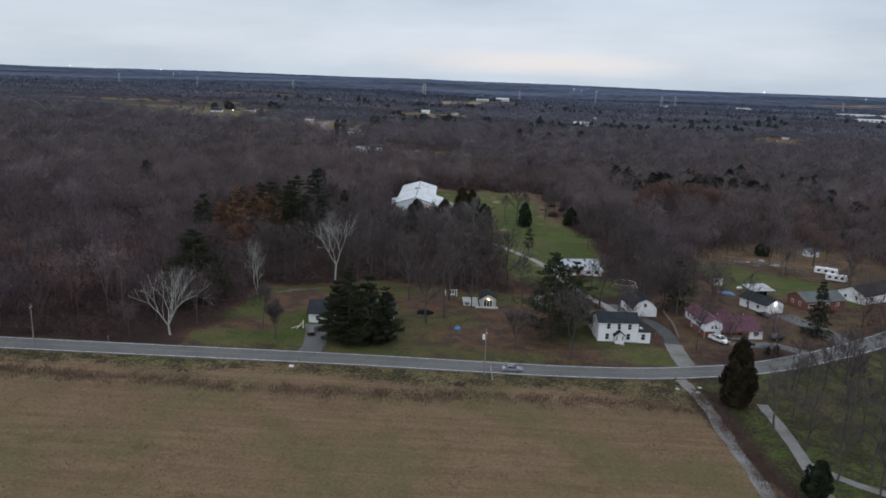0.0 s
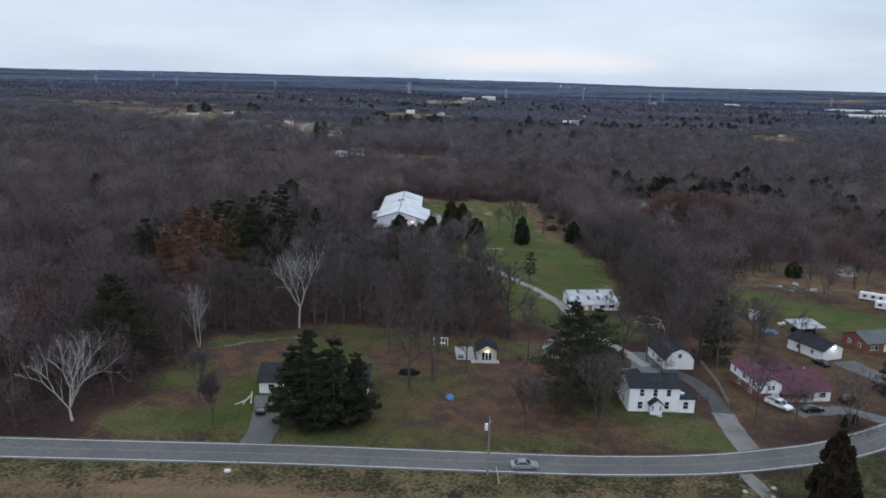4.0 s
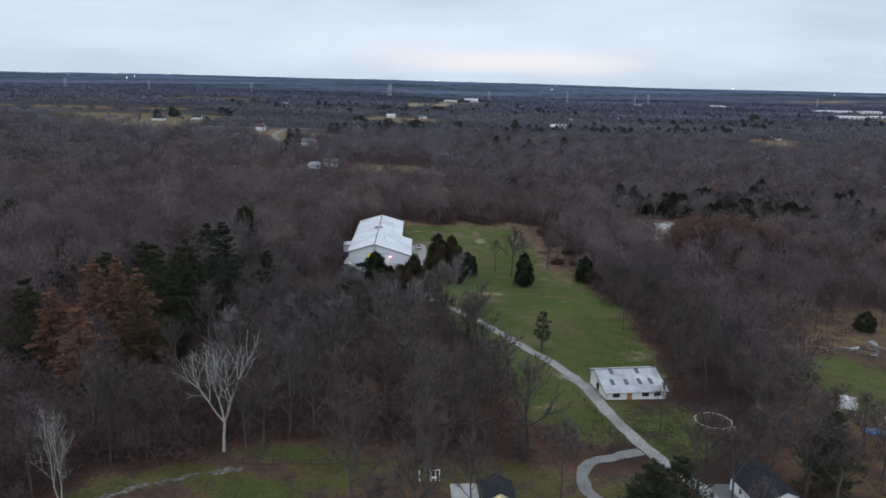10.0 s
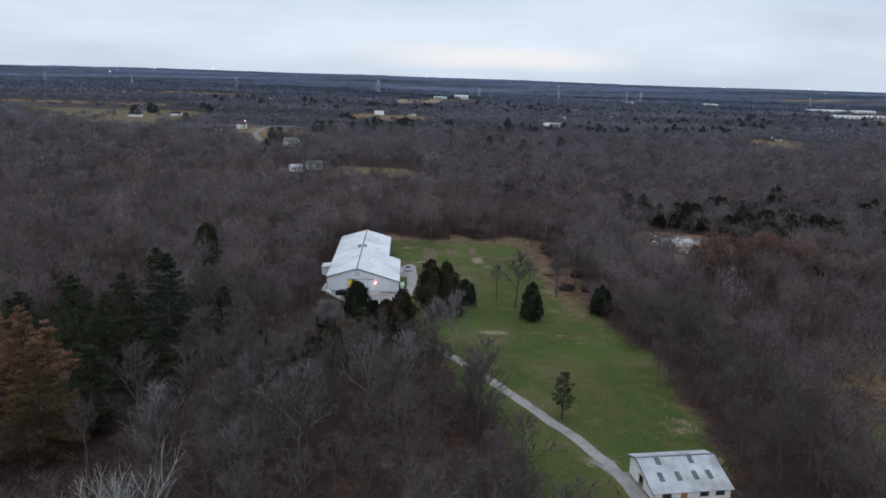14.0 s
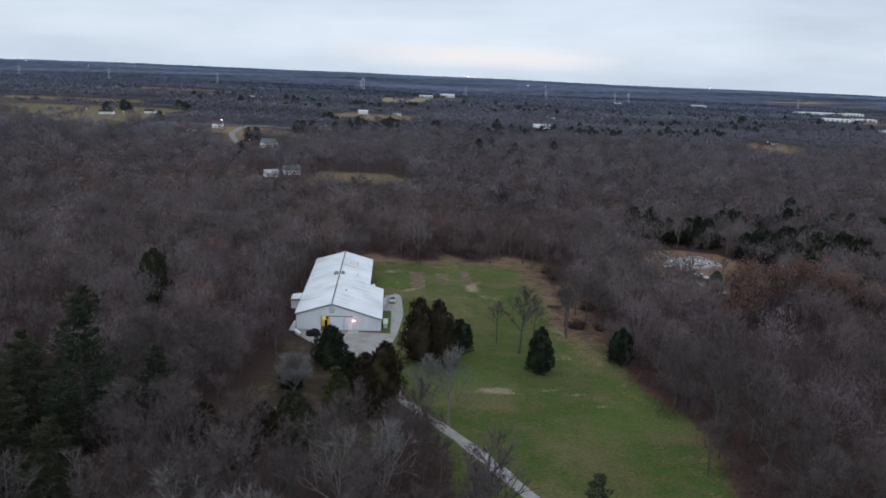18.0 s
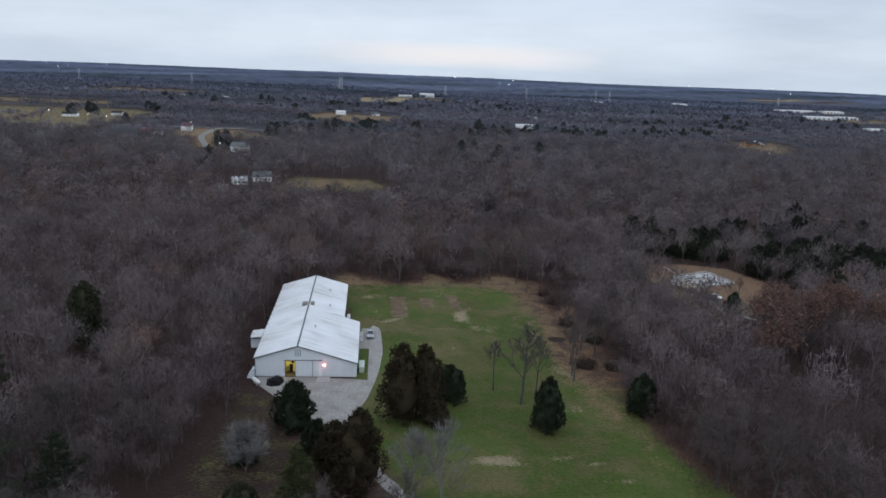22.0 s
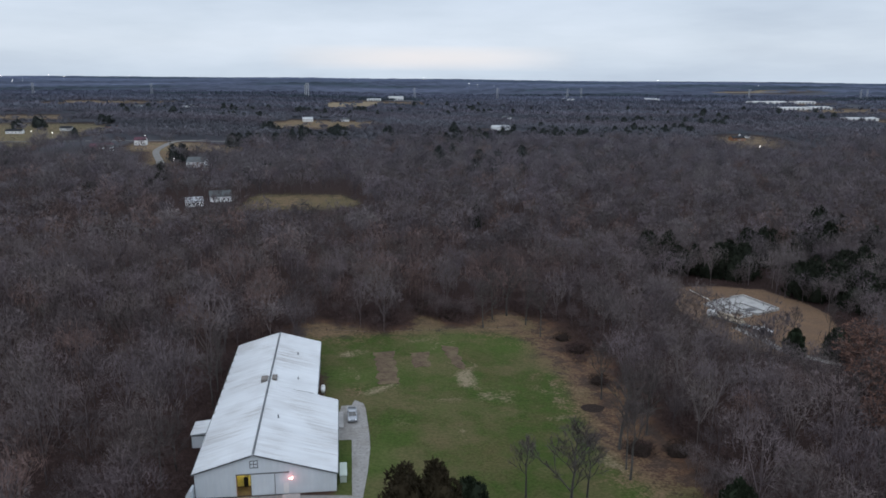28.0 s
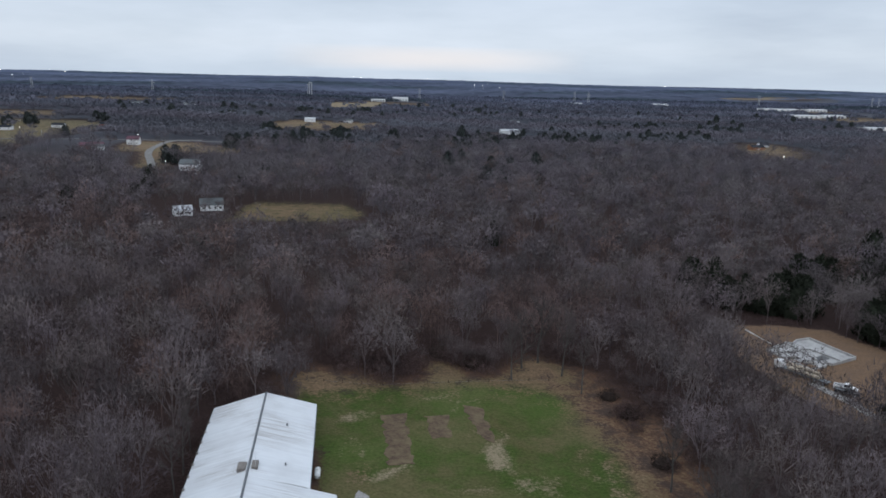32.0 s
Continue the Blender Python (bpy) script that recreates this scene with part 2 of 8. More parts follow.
RED_ROOF = material("maroon_metal_roof", ((0.088, 0.028, 0.046), (0.115, 0.037, 0.058)), 0.6, 0.55, bump=0.05, second=(0.4, (0.085, 0.034, 0.052), 0.5), per_object=0.06)
BRICK = material("red_brick", ((0.16, 0.065, 0.05), (0.25, 0.10, 0.075)), 3.0, 0.9, bump=0.3, second=(0.6, (0.12, 0.06, 0.05), 0.5))
TIMBER = material("orange_stained_timber", ((0.26, 0.12, 0.06), (0.38, 0.19, 0.10)), 2.0, 0.7)
GREY_WOOD = material("weathered_wood", ((0.14, 0.125, 0.115), (0.24, 0.22, 0.20)), 2.0, 0.9, bump=0.3, stretch=(1, 1, 0.2))
FENCE_BROWN = material("dark_brown_fence_wood", ((0.050, 0.034, 0.028), (0.095, 0.066, 0.052)), 2.0, 0.9, bump=0.3)
POLE_WOOD = material("grey_pole_wood", ((0.16, 0.14, 0.125), (0.25, 0.225, 0.20)), 2.0, 0.9, stretch=(4, 4, 0.3), bump=0.3)
PALE_LOG = material("pale_cut_log", ((0.42, 0.36, 0.28), (0.55, 0.48, 0.38)), 1.5, 0.85, bump=0.3)
GALV = material("galvanised_metal", ((0.42, 0.43, 0.44), (0.55, 0.56, 0.57)), 2.0, 0.4, metal=0.6)
BLUE_TARP = material("blue_tarpaulin", ((0.06, 0.13, 0.28), (0.10, 0.20, 0.38)), 1.5, 0.5, bump=0.5, fine=0.1)
BLACK_SHEET = material("black_plastic_sheet", ((0.006, 0.006, 0.007), (0.014, 0.014, 0.015)), 1.5, 0.8, bump=0.3, fine=0.1, spec=0.08)
CHEST_GREEN = material("pale_green_enamel", ((0.44, 0.50, 0.45), (0.52, 0.58, 0.53)), 1.0, 0.5, second=(0.4, (0.36, 0.40, 0.36), 0.5))
TANK_WHITE = material("white_tank_paint", ((0.66, 0.66, 0.65), (0.76, 0.76, 0.75)), 1.0, 0.4)
TYRE = material("tyre_rubber", ((0.012, 0.012, 0.012), (0.025, 0.025, 0.025)), 8.0, 0.9)
RIM = material("alloy_rim", ((0.35, 0.35, 0.36), (0.45, 0.45, 0.46)), 8.0, 0.35, metal=0.8)
CAR_SILVER = material("silver_car_paint", ((0.34, 0.36, 0.39), (0.40, 0.42, 0.45)), 2.0, 0.25, metal=0.5, spec=0.5)
CAR_WHITE = material("white_car_paint", ((0.74, 0.74, 0.75), (0.80, 0.80, 0.81)), 2.0, 0.25, spec=0.5)
CAR_BLACK = material("black_car_paint", ((0.010, 0.010, 0.012), (0.018, 0.018, 0.02)), 2.0, 0.2, spec=0.5)
HEADLIGHT = material("clear_headlight_lens", ((0.6, 0.6, 0.62), (0.75, 0.75, 0.76)), 6.0, 0.1, spec=0.6)
TAIL_RED = material("red_tail_lens", ((0.25, 0.01, 0.01), (0.35, 0.02, 0.02)), 6.0, 0.2, spec=0.6)
GLASS = material("dark_window_glass", ((0.012, 0.014, 0.017), (0.03, 0.034, 0.04)), 0.8, 0.06, spec=0.8)
SOIL = material("turned_soil", ((0.058, 0.038, 0.024), (0.088, 0.060, 0.038), (0.125, 0.092, 0.056)), 1.3, 0.95, bump=0.7, second=(0.45, (0.15, 0.118, 0.066), 0.75))
STEEL_LATTICE = material("grey_steel", ((0.36, 0.37, 0.38), (0.46, 0.47, 0.48)), 0.5, 0.5, metal=0.4)
BARK = material("grey_bark", ((0.050, 0.045, 0.042), (0.095, 0.087, 0.081)), 3.0, 0.95, bump=0.4, stretch=(1, 1, 0.25), per_object=0.2)
BARK_WHITE = material("white_sycamore_bark", ((0.34, 0.33, 0.30), (0.52, 0.51, 0.48)), 1.2, 0.9, bump=0.2, second=(0.8, (0.22, 0.20, 0.17), 0.6))
TWIGS = material("bare_twigs", ((0.067, 0.054, 0.053), (0.106, 0.086, 0.084)), 0.15, 0.95, per_island=0.3, per_object=0.18)
BARK_GREY = material("pale_grey_bark", ((0.14, 0.13, 0.122), (0.22, 0.21, 0.20)), 3.0, 0.95, bump=0.3, stretch=(1, 1, 0.25))
TWIGS_GREY = material("pale_grey_twigs", ((0.12, 0.112, 0.112), (0.18, 0.17, 0.168)), 0.2, 0.95, per_island=0.25, per_object=0.1)
TWIGS_PALE = material("pale_sycamore_twigs", ((0.22, 0.205, 0.19), (0.32, 0.30, 0.28)), 0.3, 0.95, per_island=0.25)
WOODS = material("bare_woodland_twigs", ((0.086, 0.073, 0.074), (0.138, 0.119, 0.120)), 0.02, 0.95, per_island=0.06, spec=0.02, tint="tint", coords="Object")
WOODS_FAR = material("hazed_woodland_twigs", ((0.128, 0.115, 0.122), (0.160, 0.146, 0.153)), 0.004, 0.95, per_island=0.02, spec=0.02, tint="tint")
NEEDLES = material("dark_cedar_foliage", ((0.016, 0.022, 0.014), (0.032, 0.041, 0.025)), 0.6, 0.95, per_island=0.25, per_object=0.15, spec=0.05)
FAR_NEEDLES = material("hazed_pine_foliage", ((0.030, 0.035, 0.034), (0.050, 0.056, 0.053)), 0.1, 0.95, per_island=0.1, spec=0.02)
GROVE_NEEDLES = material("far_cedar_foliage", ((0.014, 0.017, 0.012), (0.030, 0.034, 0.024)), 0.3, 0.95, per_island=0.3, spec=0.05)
PINE_NEEDLES = material("pine_foliage", ((0.028, 0.032, 0.019), (0.053, 0.057, 0.034)), 0.5, 0.95, per_island=0.25, per_object=0.15, spec=0.05)
RUST_PINE = material("half_dead_pine_foliage", ((0.045, 0.042, 0.022), (0.115, 0.072, 0.038)), 0.16, 0.95, per_island=0.3, spec=0.05)
YELLOW_PINE = material("yellow_green_spruce_foliage", ((0.036, 0.042, 0.018), (0.062, 0.066, 0.030)), 0.5, 0.95, per_island=0.25, spec=0.05)
RUST_CEDAR = material("bronzed_cedar_foliage", ((0.026, 0.022, 0.014), (0.046, 0.036, 0.022)), 0.5, 0.95, per_island=0.25, per_object=0.1, spec=0.05)
RUST_LEAVES = material("rusty_dead_leaves", ((0.135, 0.070, 0.042), (0.21, 0.114, 0.070)), 0.3, 0.9, per_island=0.35, per_object=0.15)
OAK_LEAVES = material("dull_brown_oak_leaves", ((0.100, 0.056, 0.044), (0.155, 0.086, 0.066)), 0.3, 0.9, per_island=0.35, per_object=0.15)
DARK_BRUSH = material("dark_brush_heap", ((0.020, 0.015, 0.013), (0.046, 0.034, 0.029)), 2.5, 0.95, bump=0.9, spec=0.05)
SHRUB = material("bare_reddish_shrubs", ((0.050, 0.032, 0.030), (0.086, 0.055, 0.051)), 0.1, 0.95, per_island=0.3)
DEAD_GRASS = material("dry_grass_tufts", ((0.14, 0.115, 0.065), (0.22, 0.18, 0.10)), 0.2, 0.95, per_island=0.3)
WEED = material("dry_brown_weeds", ((0.088, 0.060, 0.046), (0.145, 0.100, 0.076)), 0.2, 0.95, per_island=0.3)


# ---------------------------------------------------------------- mesh helpers
def raw_mesh(name, verts, tris, mat, tint=None):
    """A mesh from arrays of corners and triangles."""
    me = bpy.data.meshes.new(name)
    verts, tris = np.asarray(verts, np.float32), np.asarray(tris, np.int32)
    me.vertices.add(len(verts))
    me.vertices.foreach_set("co", verts.ravel())
    me.loops.add(3 * len(tris))
    me.loops.foreach_set("vertex_index", tris.ravel())
    me.polygons.add(len(tris))
    me.polygons.foreach_set("loop_start", np.arange(len(tris), dtype=np.int32) * 3)
    if tint is not None:
        a = me.color_attributes.new("tint", 'FLOAT_COLOR', 'POINT')
        a.data.foreach_set("color", np.c_[tint, np.ones(len(tint))].astype(np.float32).ravel())
    me.materials.append(mat)
    me.update(calc_edges=True)
    return me


def finish(bm, name, mat):
    bmesh.ops.recalc_face_normals(bm, faces=bm.faces[:])
    me = bpy.data.meshes.new(name)
    bm.to_mesh(me)
    bm.free()
    me.materials.append(mat)
    return me


def part(name, bm, mat, parent, label=""):
    """Links a bmesh as one mesh object under a thing or a part."""
    ob = new(name, finish(bm, name, mat))
    ob.parent = parent
    return tagged(ob, label)


def thing(name, x, y, z, turn, label, category, group="", kind=""):
    ob = new(name)
    ob.matrix_basis = pose(x, y, z, 0, 0, turn)
    return tagged(ob, label, category, group, kind)


def box(bm, x0, x1, y0, y1, z0, z1, bevel=0.0):
    r = bmesh.ops.create_cube(bm, size=1)
    for v in r["verts"]:
        v.co = Vector((x0 + (v.co.x + 0.5) * (x1 - x0), y0 + (v.co.y + 0.5) * (y1 - y0), z0 + (v.co.z + 0.5) * (z1 - z0)))
    if bevel:
        bmesh.ops.bevel(bm, geom=list({e for v in r["verts"] for e in v.link_edges}), offset=bevel, segments=2, affect='EDGES')
    return bm


def boxed(*a, **k):
    return box(bmesh.new(), *a, **k)


def prism(outline, axis, a, b, bm=None):
    """A closed outline of (u, v) pushed along an axis ('x' or 'y') from a to b; v is the height."""
    bm = bm or bmesh.new()
    put = (lambda s, u, v: (s, u, v)) if axis == 'x' else (lambda s, u, v: (u, s, v)) if axis == 'y' else (lambda s, u, v: (u, v, s))
    lo = [bm.verts.new(put(a, u, v)) for u, v in outline]
    hi = [bm.verts.new(put(b, u, v)) for u, v in outline]
    bm.faces.new(lo)
    bm.faces.new(hi[::-1])
    for i in range(len(lo)):
        j = (i + 1) % len(lo)
        bm.faces.new((lo[i], lo[j], hi[j], hi[i]))
    return bm


def tube(bm, p, q, r0, r1=None, sides=6):
    r1 = r0 if r1 is None else r1
    p, q = Vector(p), Vector(q)
    d = (q - p).normalized()
    u = d.orthogonal().normalized()
    w = d.cross(u)
    a = [bm.verts.new(p + r0 * (math.cos(6.2832 * i / sides) * u + math.sin(6.2832 * i / sides) * w)) for i in range(sides)]
    b = [bm.verts.new(q + r1 * (math.cos(6.2832 * i / sides) * u + math.sin(6.2832 * i / sides) * w)) for i in range(sides)]
    for i in range(sides):
        bm.faces.new((a[i], a[(i + 1) % sides], b[(i + 1) % sides], b[i]))
    bm.faces.new(a[::-1])
    bm.faces.new(b)
    return bm


# ---------------------------------------------------------------- the lie of the land
def soft_clamp(v, a, b, w=40.0):
    sp = lambda u: w * np.logaddexp(0, u / w)
    return a + sp(v - a) - sp(v - b)


def land(x, y):
    """Height of the ground: falls gently away from the road, level beyond, and climbs to far ridges."""
    x, y = np.asarray(x, float), np.asarray(y, float)
    z = -0.47 - 0.0239 * soft_clamp(x, -220, 220) - 0.0318 * soft_clamp(y, -110, 270)
    z = z - 1.7 * np.exp(-((x - 5) / 60) ** 2 - ((y - 153) / 34) ** 2) - 0.7 * np.exp(-((x + 28) / 18) ** 2 - ((y - 170) / 20) ** 2)
    u = np.clip((y - 2500) / 2000, 0, 1)
    ridge = 43 + 4 * np.sin(x / 900 + 1) + 3 * np.sin(x / 330)
    return z + ridge * u * u * (3 - 2 * u)


def gz(x, y):
    return float(land(x, y))


BOUNDS = {}


def inside(poly, x, y):
    if not np.ndim(x):
        k = id(poly)
        if k not in BOUNDS:
            BOUNDS[k] = (min(p[0] for p in poly), max(p[0] for p in poly), min(p[1] for p in poly), max(p[1] for p in poly), poly)
        a, b, c, d, _ = BOUNDS[k]
        if x < a or x > b or y < c or y > d:
            return False
        hit = False
        for (x0, y0), (x1, y1) in zip(poly, poly[1:] + poly[:1]):
            if (y0 > y) != (y1 > y) and x < (x1 - x0) * (y - y0) / (y1 - y0) + x0:
                hit = not hit
        return hit
    x, y = np.asarray(x, float), np.asarray(y, float)
    hit = np.zeros(np.shape(x), bool)
    for (x0, y0), (x1, y1) in zip(poly, poly[1:] + poly[:1]):
        cross = (y0 > y) != (y1 > y)
        hit ^= cross & (x < (x1 - x0) * (y - y0) / (y1 - y0 + 1e-12) + x0)
    return hit


def wobble(x, y, size, amount, k=0.0):
    """An uneven shift of a place, to roughen borders."""
    return (x + amount * (np.sin(y / size + k) + 0.6 * np.sin(2.3 * y / size + x / size + 1.7 * k)),
            y + amount * (np.sin(x / size + 2 + k) + 0.6 * np.sin(2.1 * x / size - y / size + k)))


def smooth_line(pts, step=3.0):
    """Points of a rounded line through the given ones."""
    pts = [Vector((*p, 0)) for p in pts]
    pts = [2 * pts[0] - pts[1]] + pts + [2 * pts[-1] - pts[-2]]
    out = []
    for a, b, c, d in zip(pts, pts[1:], pts[2:], pts[3:]):
        n = max(2, int((c - b).length / step))
        for i in range(n):
            t = i / n
            out.append(0.5 * (2 * b + (c - a) * t + (2 * a - 5 * b + 4 * c - d) * t * t + (3 * b - a - 3 * c + d) * t ** 3))
    out.append(pts[-2])
    return [(p.x, p.y) for p in out]


def strip(name, line, width, lift, mat, parent=None, offset=0.0, ragged=0.0, cols=4, dashes=None, seed=1):
    """A surface laid along a line on the ground, with a small edge of its own. dashes: (length, gap) in metres."""
    rnd = random.Random(seed)
    line = [Vector((*p, 0)) for p in line]
    bm = bmesh.new()
    rows, run = [], 0.0
    for i, p in enumerate(line):
        d = (line[min(i + 1, len(line) - 1)] - line[max(i - 1, 0)]).normalized()
        side = Vector((-d.y, d.x, 0))
        w0, w1 = width / 2 + rnd.uniform(-1, 1) * ragged, width / 2 + rnd.uniform(-1, 1) * ragged
        row = []
        for j in range(cols + 1):
            s = -w0 + (w0 + w1) * j / cols + offset
            q = p + side * s
            row.append(bm.verts.new((q.x, q.y, gz(q.x, q.y) + lift)))
        first, last = row[0].co.copy(), row[-1].co.copy()
        row = [bm.verts.new(first - side * 0.05 - Vector((0, 0, lift + 0.1)))] + row + [bm.verts.new(last + side * 0.05 - Vector((0, 0, lift + 0.1)))]
        rows.append(row)
    for i, (a, b) in enumerate(zip(rows, rows[1:])):
        run += (line[i + 1] - line[i]).length
        if dashes and run % sum(dashes) > dashes[0]:
            continue
        for j in range(len(a) - 1):
            bm.faces.new((a[j], b[j], b[j + 1], a[j + 1]))
    ob = new(name, finish(bm, name, mat))
    ob.parent = parent
    return ob


# ---------------------------------------------------------------- ground
ROAD = [(-420, -84.5), (-260, -79.5), (-102, -74.6), (-62, -73.3), (-23, -71.9), (5, -71.6), (30, -71.1), (50, -69.0), (65.6, -65.1), (79, -60.5), (99, -49.3), (122, -33.6), (150, -11), (190, 24), (260, 92)]
LANE = [(53, -19.5), (50, -9), (45.8, 3), (42.4, 19), (40.3, 36), (36.0, 50), (31.4, 60), (24.4, 75.4), (17.7, 89.5), (10.7, 102), (4.5, 112.5), (0.5, 122), (-3.5, 134), (-6, 142)]
YARD_LAWN = [(-62, -66), (-58, -44), (-56, -12), (-37, -4), (-15, 6), (0, 2), (30, -8), (44, -8), (58, -44), (60, -62), (20, -66)]
LOWER_LAWN = [(20, 28), (34, 24), (40, 12), (44, 28), (62, 40), (66, 66), (66, 76), (68, 102), (64, 140), (64, 160), (69, 182), (70, 199), (71, 228), (69, 246), (63, 264), (54, 277), (47, 278), (42, 266), (36, 260), (31, 262), (26, 274), (21, 274), (19, 262), (13, 256), (7, 259), (3, 265), (-11, 269), (-17, 262), (-9, 238), (-5, 205), (-4, 168), (-7, 132), (0, 116), (14, 90), (20, 74)]
RIGHT_YARD = [(60, -62), (68, -57), (96, -42), (122, -26), (175, 18), (190, 60), (188, 118), (150, 118), (108, 100), (100, 62), (92, 36), (84, 18), (70, -2), (66, -20), (66, -45)]
BACK_LAWN = [(99, 58), (117, 66), (127, 49), (140, 38), (150, 20), (140, 5), (118, 16), (106, 20), (99, 28)]
FIELD = [(-600, -600), (54, -600), (54, -180), (58, -128), (56, -86), (20, -85), (-60, -85), (-200, -89), (-600, -98)]
VERGE = [(-420, -98), (-200, -90), (-60, -86.5), (20, -86.5), (56, -88), (62, -70), (30, -66), (-23, -66.5), (-102, -69.5), (-420, -78)]
CLEARING = [(112, 262), (116, 285), (127, 304), (148, 304), (160, 300), (166, 280), (160, 258), (156, 240), (140, 230), (126, 226), (118, 240)]
FAR_FIELDS = [[(-62, 466), (-58, 524), (0, 536), (14, 500), (6, 478), (-20, 468)],
              [(-345, 800), (-420, 1010), (-318, 1025), (-280, 800)],
              [(-195, 770), (-215, 880), (-95, 850), (-95, 775)],
              [(-160, 650), (-180, 780), (-150, 780), (-128, 655)],
              [(-95, 1225), (-80, 1310), (60, 1300), (75, 1235)],
              [(505, 850), (470, 1000), (590, 1090), (560, 900)],
              [(190, 1130), (190, 1190), (260, 1190), (255, 1130)],
              [(1350, 3080), (1750, 3280), (2180, 3480), (2250, 3380), (1900, 3120)],
              [(20, 2100), (60, 2300), (240, 2280), (220, 2080)],
              [(1000, 1660), (1150, 1880), (1420, 1900), (1300, 1640)],
              [(1180, 2120), (1200, 2300), (1520, 2280), (1500, 2080)],
              [(880, 1320), (900, 1400), (1180, 1390), (1150, 1310)],
              [(-700, 1900), (-690, 2080), (-350, 2050), (-400, 1880)],
              [(-430, 850), (-640, 1160), (-330, 1180), (-270, 1060), (-310, 870)],
              [(-760, 1240), (-900, 1420), (-420, 1400), (-400, 1290)],
              [(-100, 1090), (-110, 1240), (50, 1250), (42, 1140)],
              [(-30, 1810), (-35, 2080), (100, 2190), (85, 1890)],
              [(435, 845), (470, 985), (570, 960), (520, 865)]]
LANE_SIDE = [(38, 4), (43, 12), (43, 28), (36, 60), (28, 70), (18, 88), (9, 101), (9, 88), (15, 68), (21, 48), (22, 28), (27, 10)]
LITTER_YARD = [(-30, -64), (-10, -30), (-6, -8), (10, 0), (34, -6), (42, -26), (40, -60), (6, -64)]


def axis_lines(near0, near1, step, far0, far1, grow):
    a = list(np.arange(near0, near1 + step / 2, step))
    d = step
    while a[-1] < far1:
        d *= grow
        a.append(min(a[-1] + d, far1))
    d = step
    while a[0] > far0:
        d *= grow
        a.insert(0, max(a[0] - d, far0))
    return np.array(a)


def make_ground():
    xs = axis_lines(-110, 180, 2.4, -4200, 4200, 1.06)
    ys = axis_lines(-140, 320, 2.4, -900, 4900, 1.045)
    X, Y = np.meshgrid(xs, ys)
    Z = land(X, Y)
    nx, ny = len(xs), len(ys)
    idx = np.arange(nx * ny).reshape(ny, nx)
    a, b, c, d = idx[:-1, :-1].ravel(), idx[:-1, 1:].ravel(), idx[1:, 1:].ravel(), idx[1:, :-1].ravel()
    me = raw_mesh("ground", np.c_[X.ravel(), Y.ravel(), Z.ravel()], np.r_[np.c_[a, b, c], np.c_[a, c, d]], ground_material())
    wx, wy = wobble(X, Y, 9.0, 1.2)
    bx, by = wobble(X, Y, 60.0, 8.0)
    green, tan, soil, pale = (np.zeros(X.shape) for _ in range(4))
    green[inside(YARD_LAWN, wx, wy)] = np.where(wx < -12, 0.78, 0.62)[inside(YARD_LAWN, wx, wy)]
    green[inside(LITTER_YARD, wx, wy)] = 0.50
    for px, py, rx, ry in ((-48, -50, 9, 5), (-45, -23, 7, 5), (-43, -31, 5, 9), (-40, -22, 6, 6), (-28, -8, 14, 3), (-5, 2, 14, 4), (22, -30, 9, 8), (10, -50, 9, 5), (20, -52, 6, 8), (36, -58, 5, 4), (-8, -20, 12, 7), (4, 12, 12, 6)):
        green -= 0.75 * np.exp(-((wx - px) / rx) ** 2 - ((wy - py) / ry) ** 2)
    green = np.maximum(green, 0)
    green[inside(LOWER_LAWN, wx, wy)] = 0.95
    green = np.where(inside(LOWER_LAWN, wx, wy), green - 0.42 * np.clip((wx - 48) / 12, 0, 1) * np.clip((wy - 120) / 40, 0, 1) - 0.45 * np.clip((wx - 51) / 6, 0, 1) * np.clip((wy - 158) / 14, 0, 1) - 0.45 * np.clip((wy - 247) / 10, 0, 1), green)
    green[inside(RIGHT_YARD, wx, wy)] = 0.34
    green[inside(LANE_SIDE, wx, wy)] = 0.8
    green[inside([(44, -2), (62, 2), (64, 22), (60, 30), (43, 28)], wx, wy)] = 0.55
    green[inside([(-32, 82), (-33, 160), (-25, 160), (-12, 146), (-5, 130), (6, 128), (6, 99), (-6, 84)], wx, wy)] = 0.35
    green[inside(BACK_LAWN, wx, wy)] = 0.8
    green[inside([(60, -70), (90, -58), (125, -38), (260, 60), (600, 0), (600, -180), (66, -180), (60, -128)], wx, wy)] = 0.5
    green[inside(VERGE, wx, wy)] = 0.5
    tan[inside(VERGE, wx, wy)] = 0.46
    tan[inside([(98, 66), (112, 96), (150, 118), (188, 118), (186, 76), (152, 64), (127, 70)], wx, wy)] = 0.55
    tan[inside(FIELD, wx, wy)] = 1.0
    dry = np.maximum(np.clip((wy - 236) / 24, 0, 1), np.clip((wx - 38) / 20, 0, 1) * np.clip((wy - 118) / 30, 0, 1)) * 0.66
    tan = np.where(inside(LOWER_LAWN, wx, wy), np.maximum(tan, dry), tan)
    tan[inside(LOWER_LAWN, wx, wy) & (wx > 58)] = 0.4
    tan += 0.5 * np.exp(-((wx - 39) / 4) ** 2 - ((wy - 107) / 9) ** 2) + 0.35 * np.exp(-((wx - 31) / 9) ** 2 - ((wy - 99) / 2.5) ** 2)
    soil[inside(CLEARING, wx, wy)] = 1.0
    soil += 0.62 * np.exp(-((wx - 1.6) / 4.2) ** 2 - ((wy - 214.5) / 5.5) ** 2) + 0.42 * np.exp(-((wx + 1.5) / 3) ** 2 - ((wy - 228) / 9) ** 2)
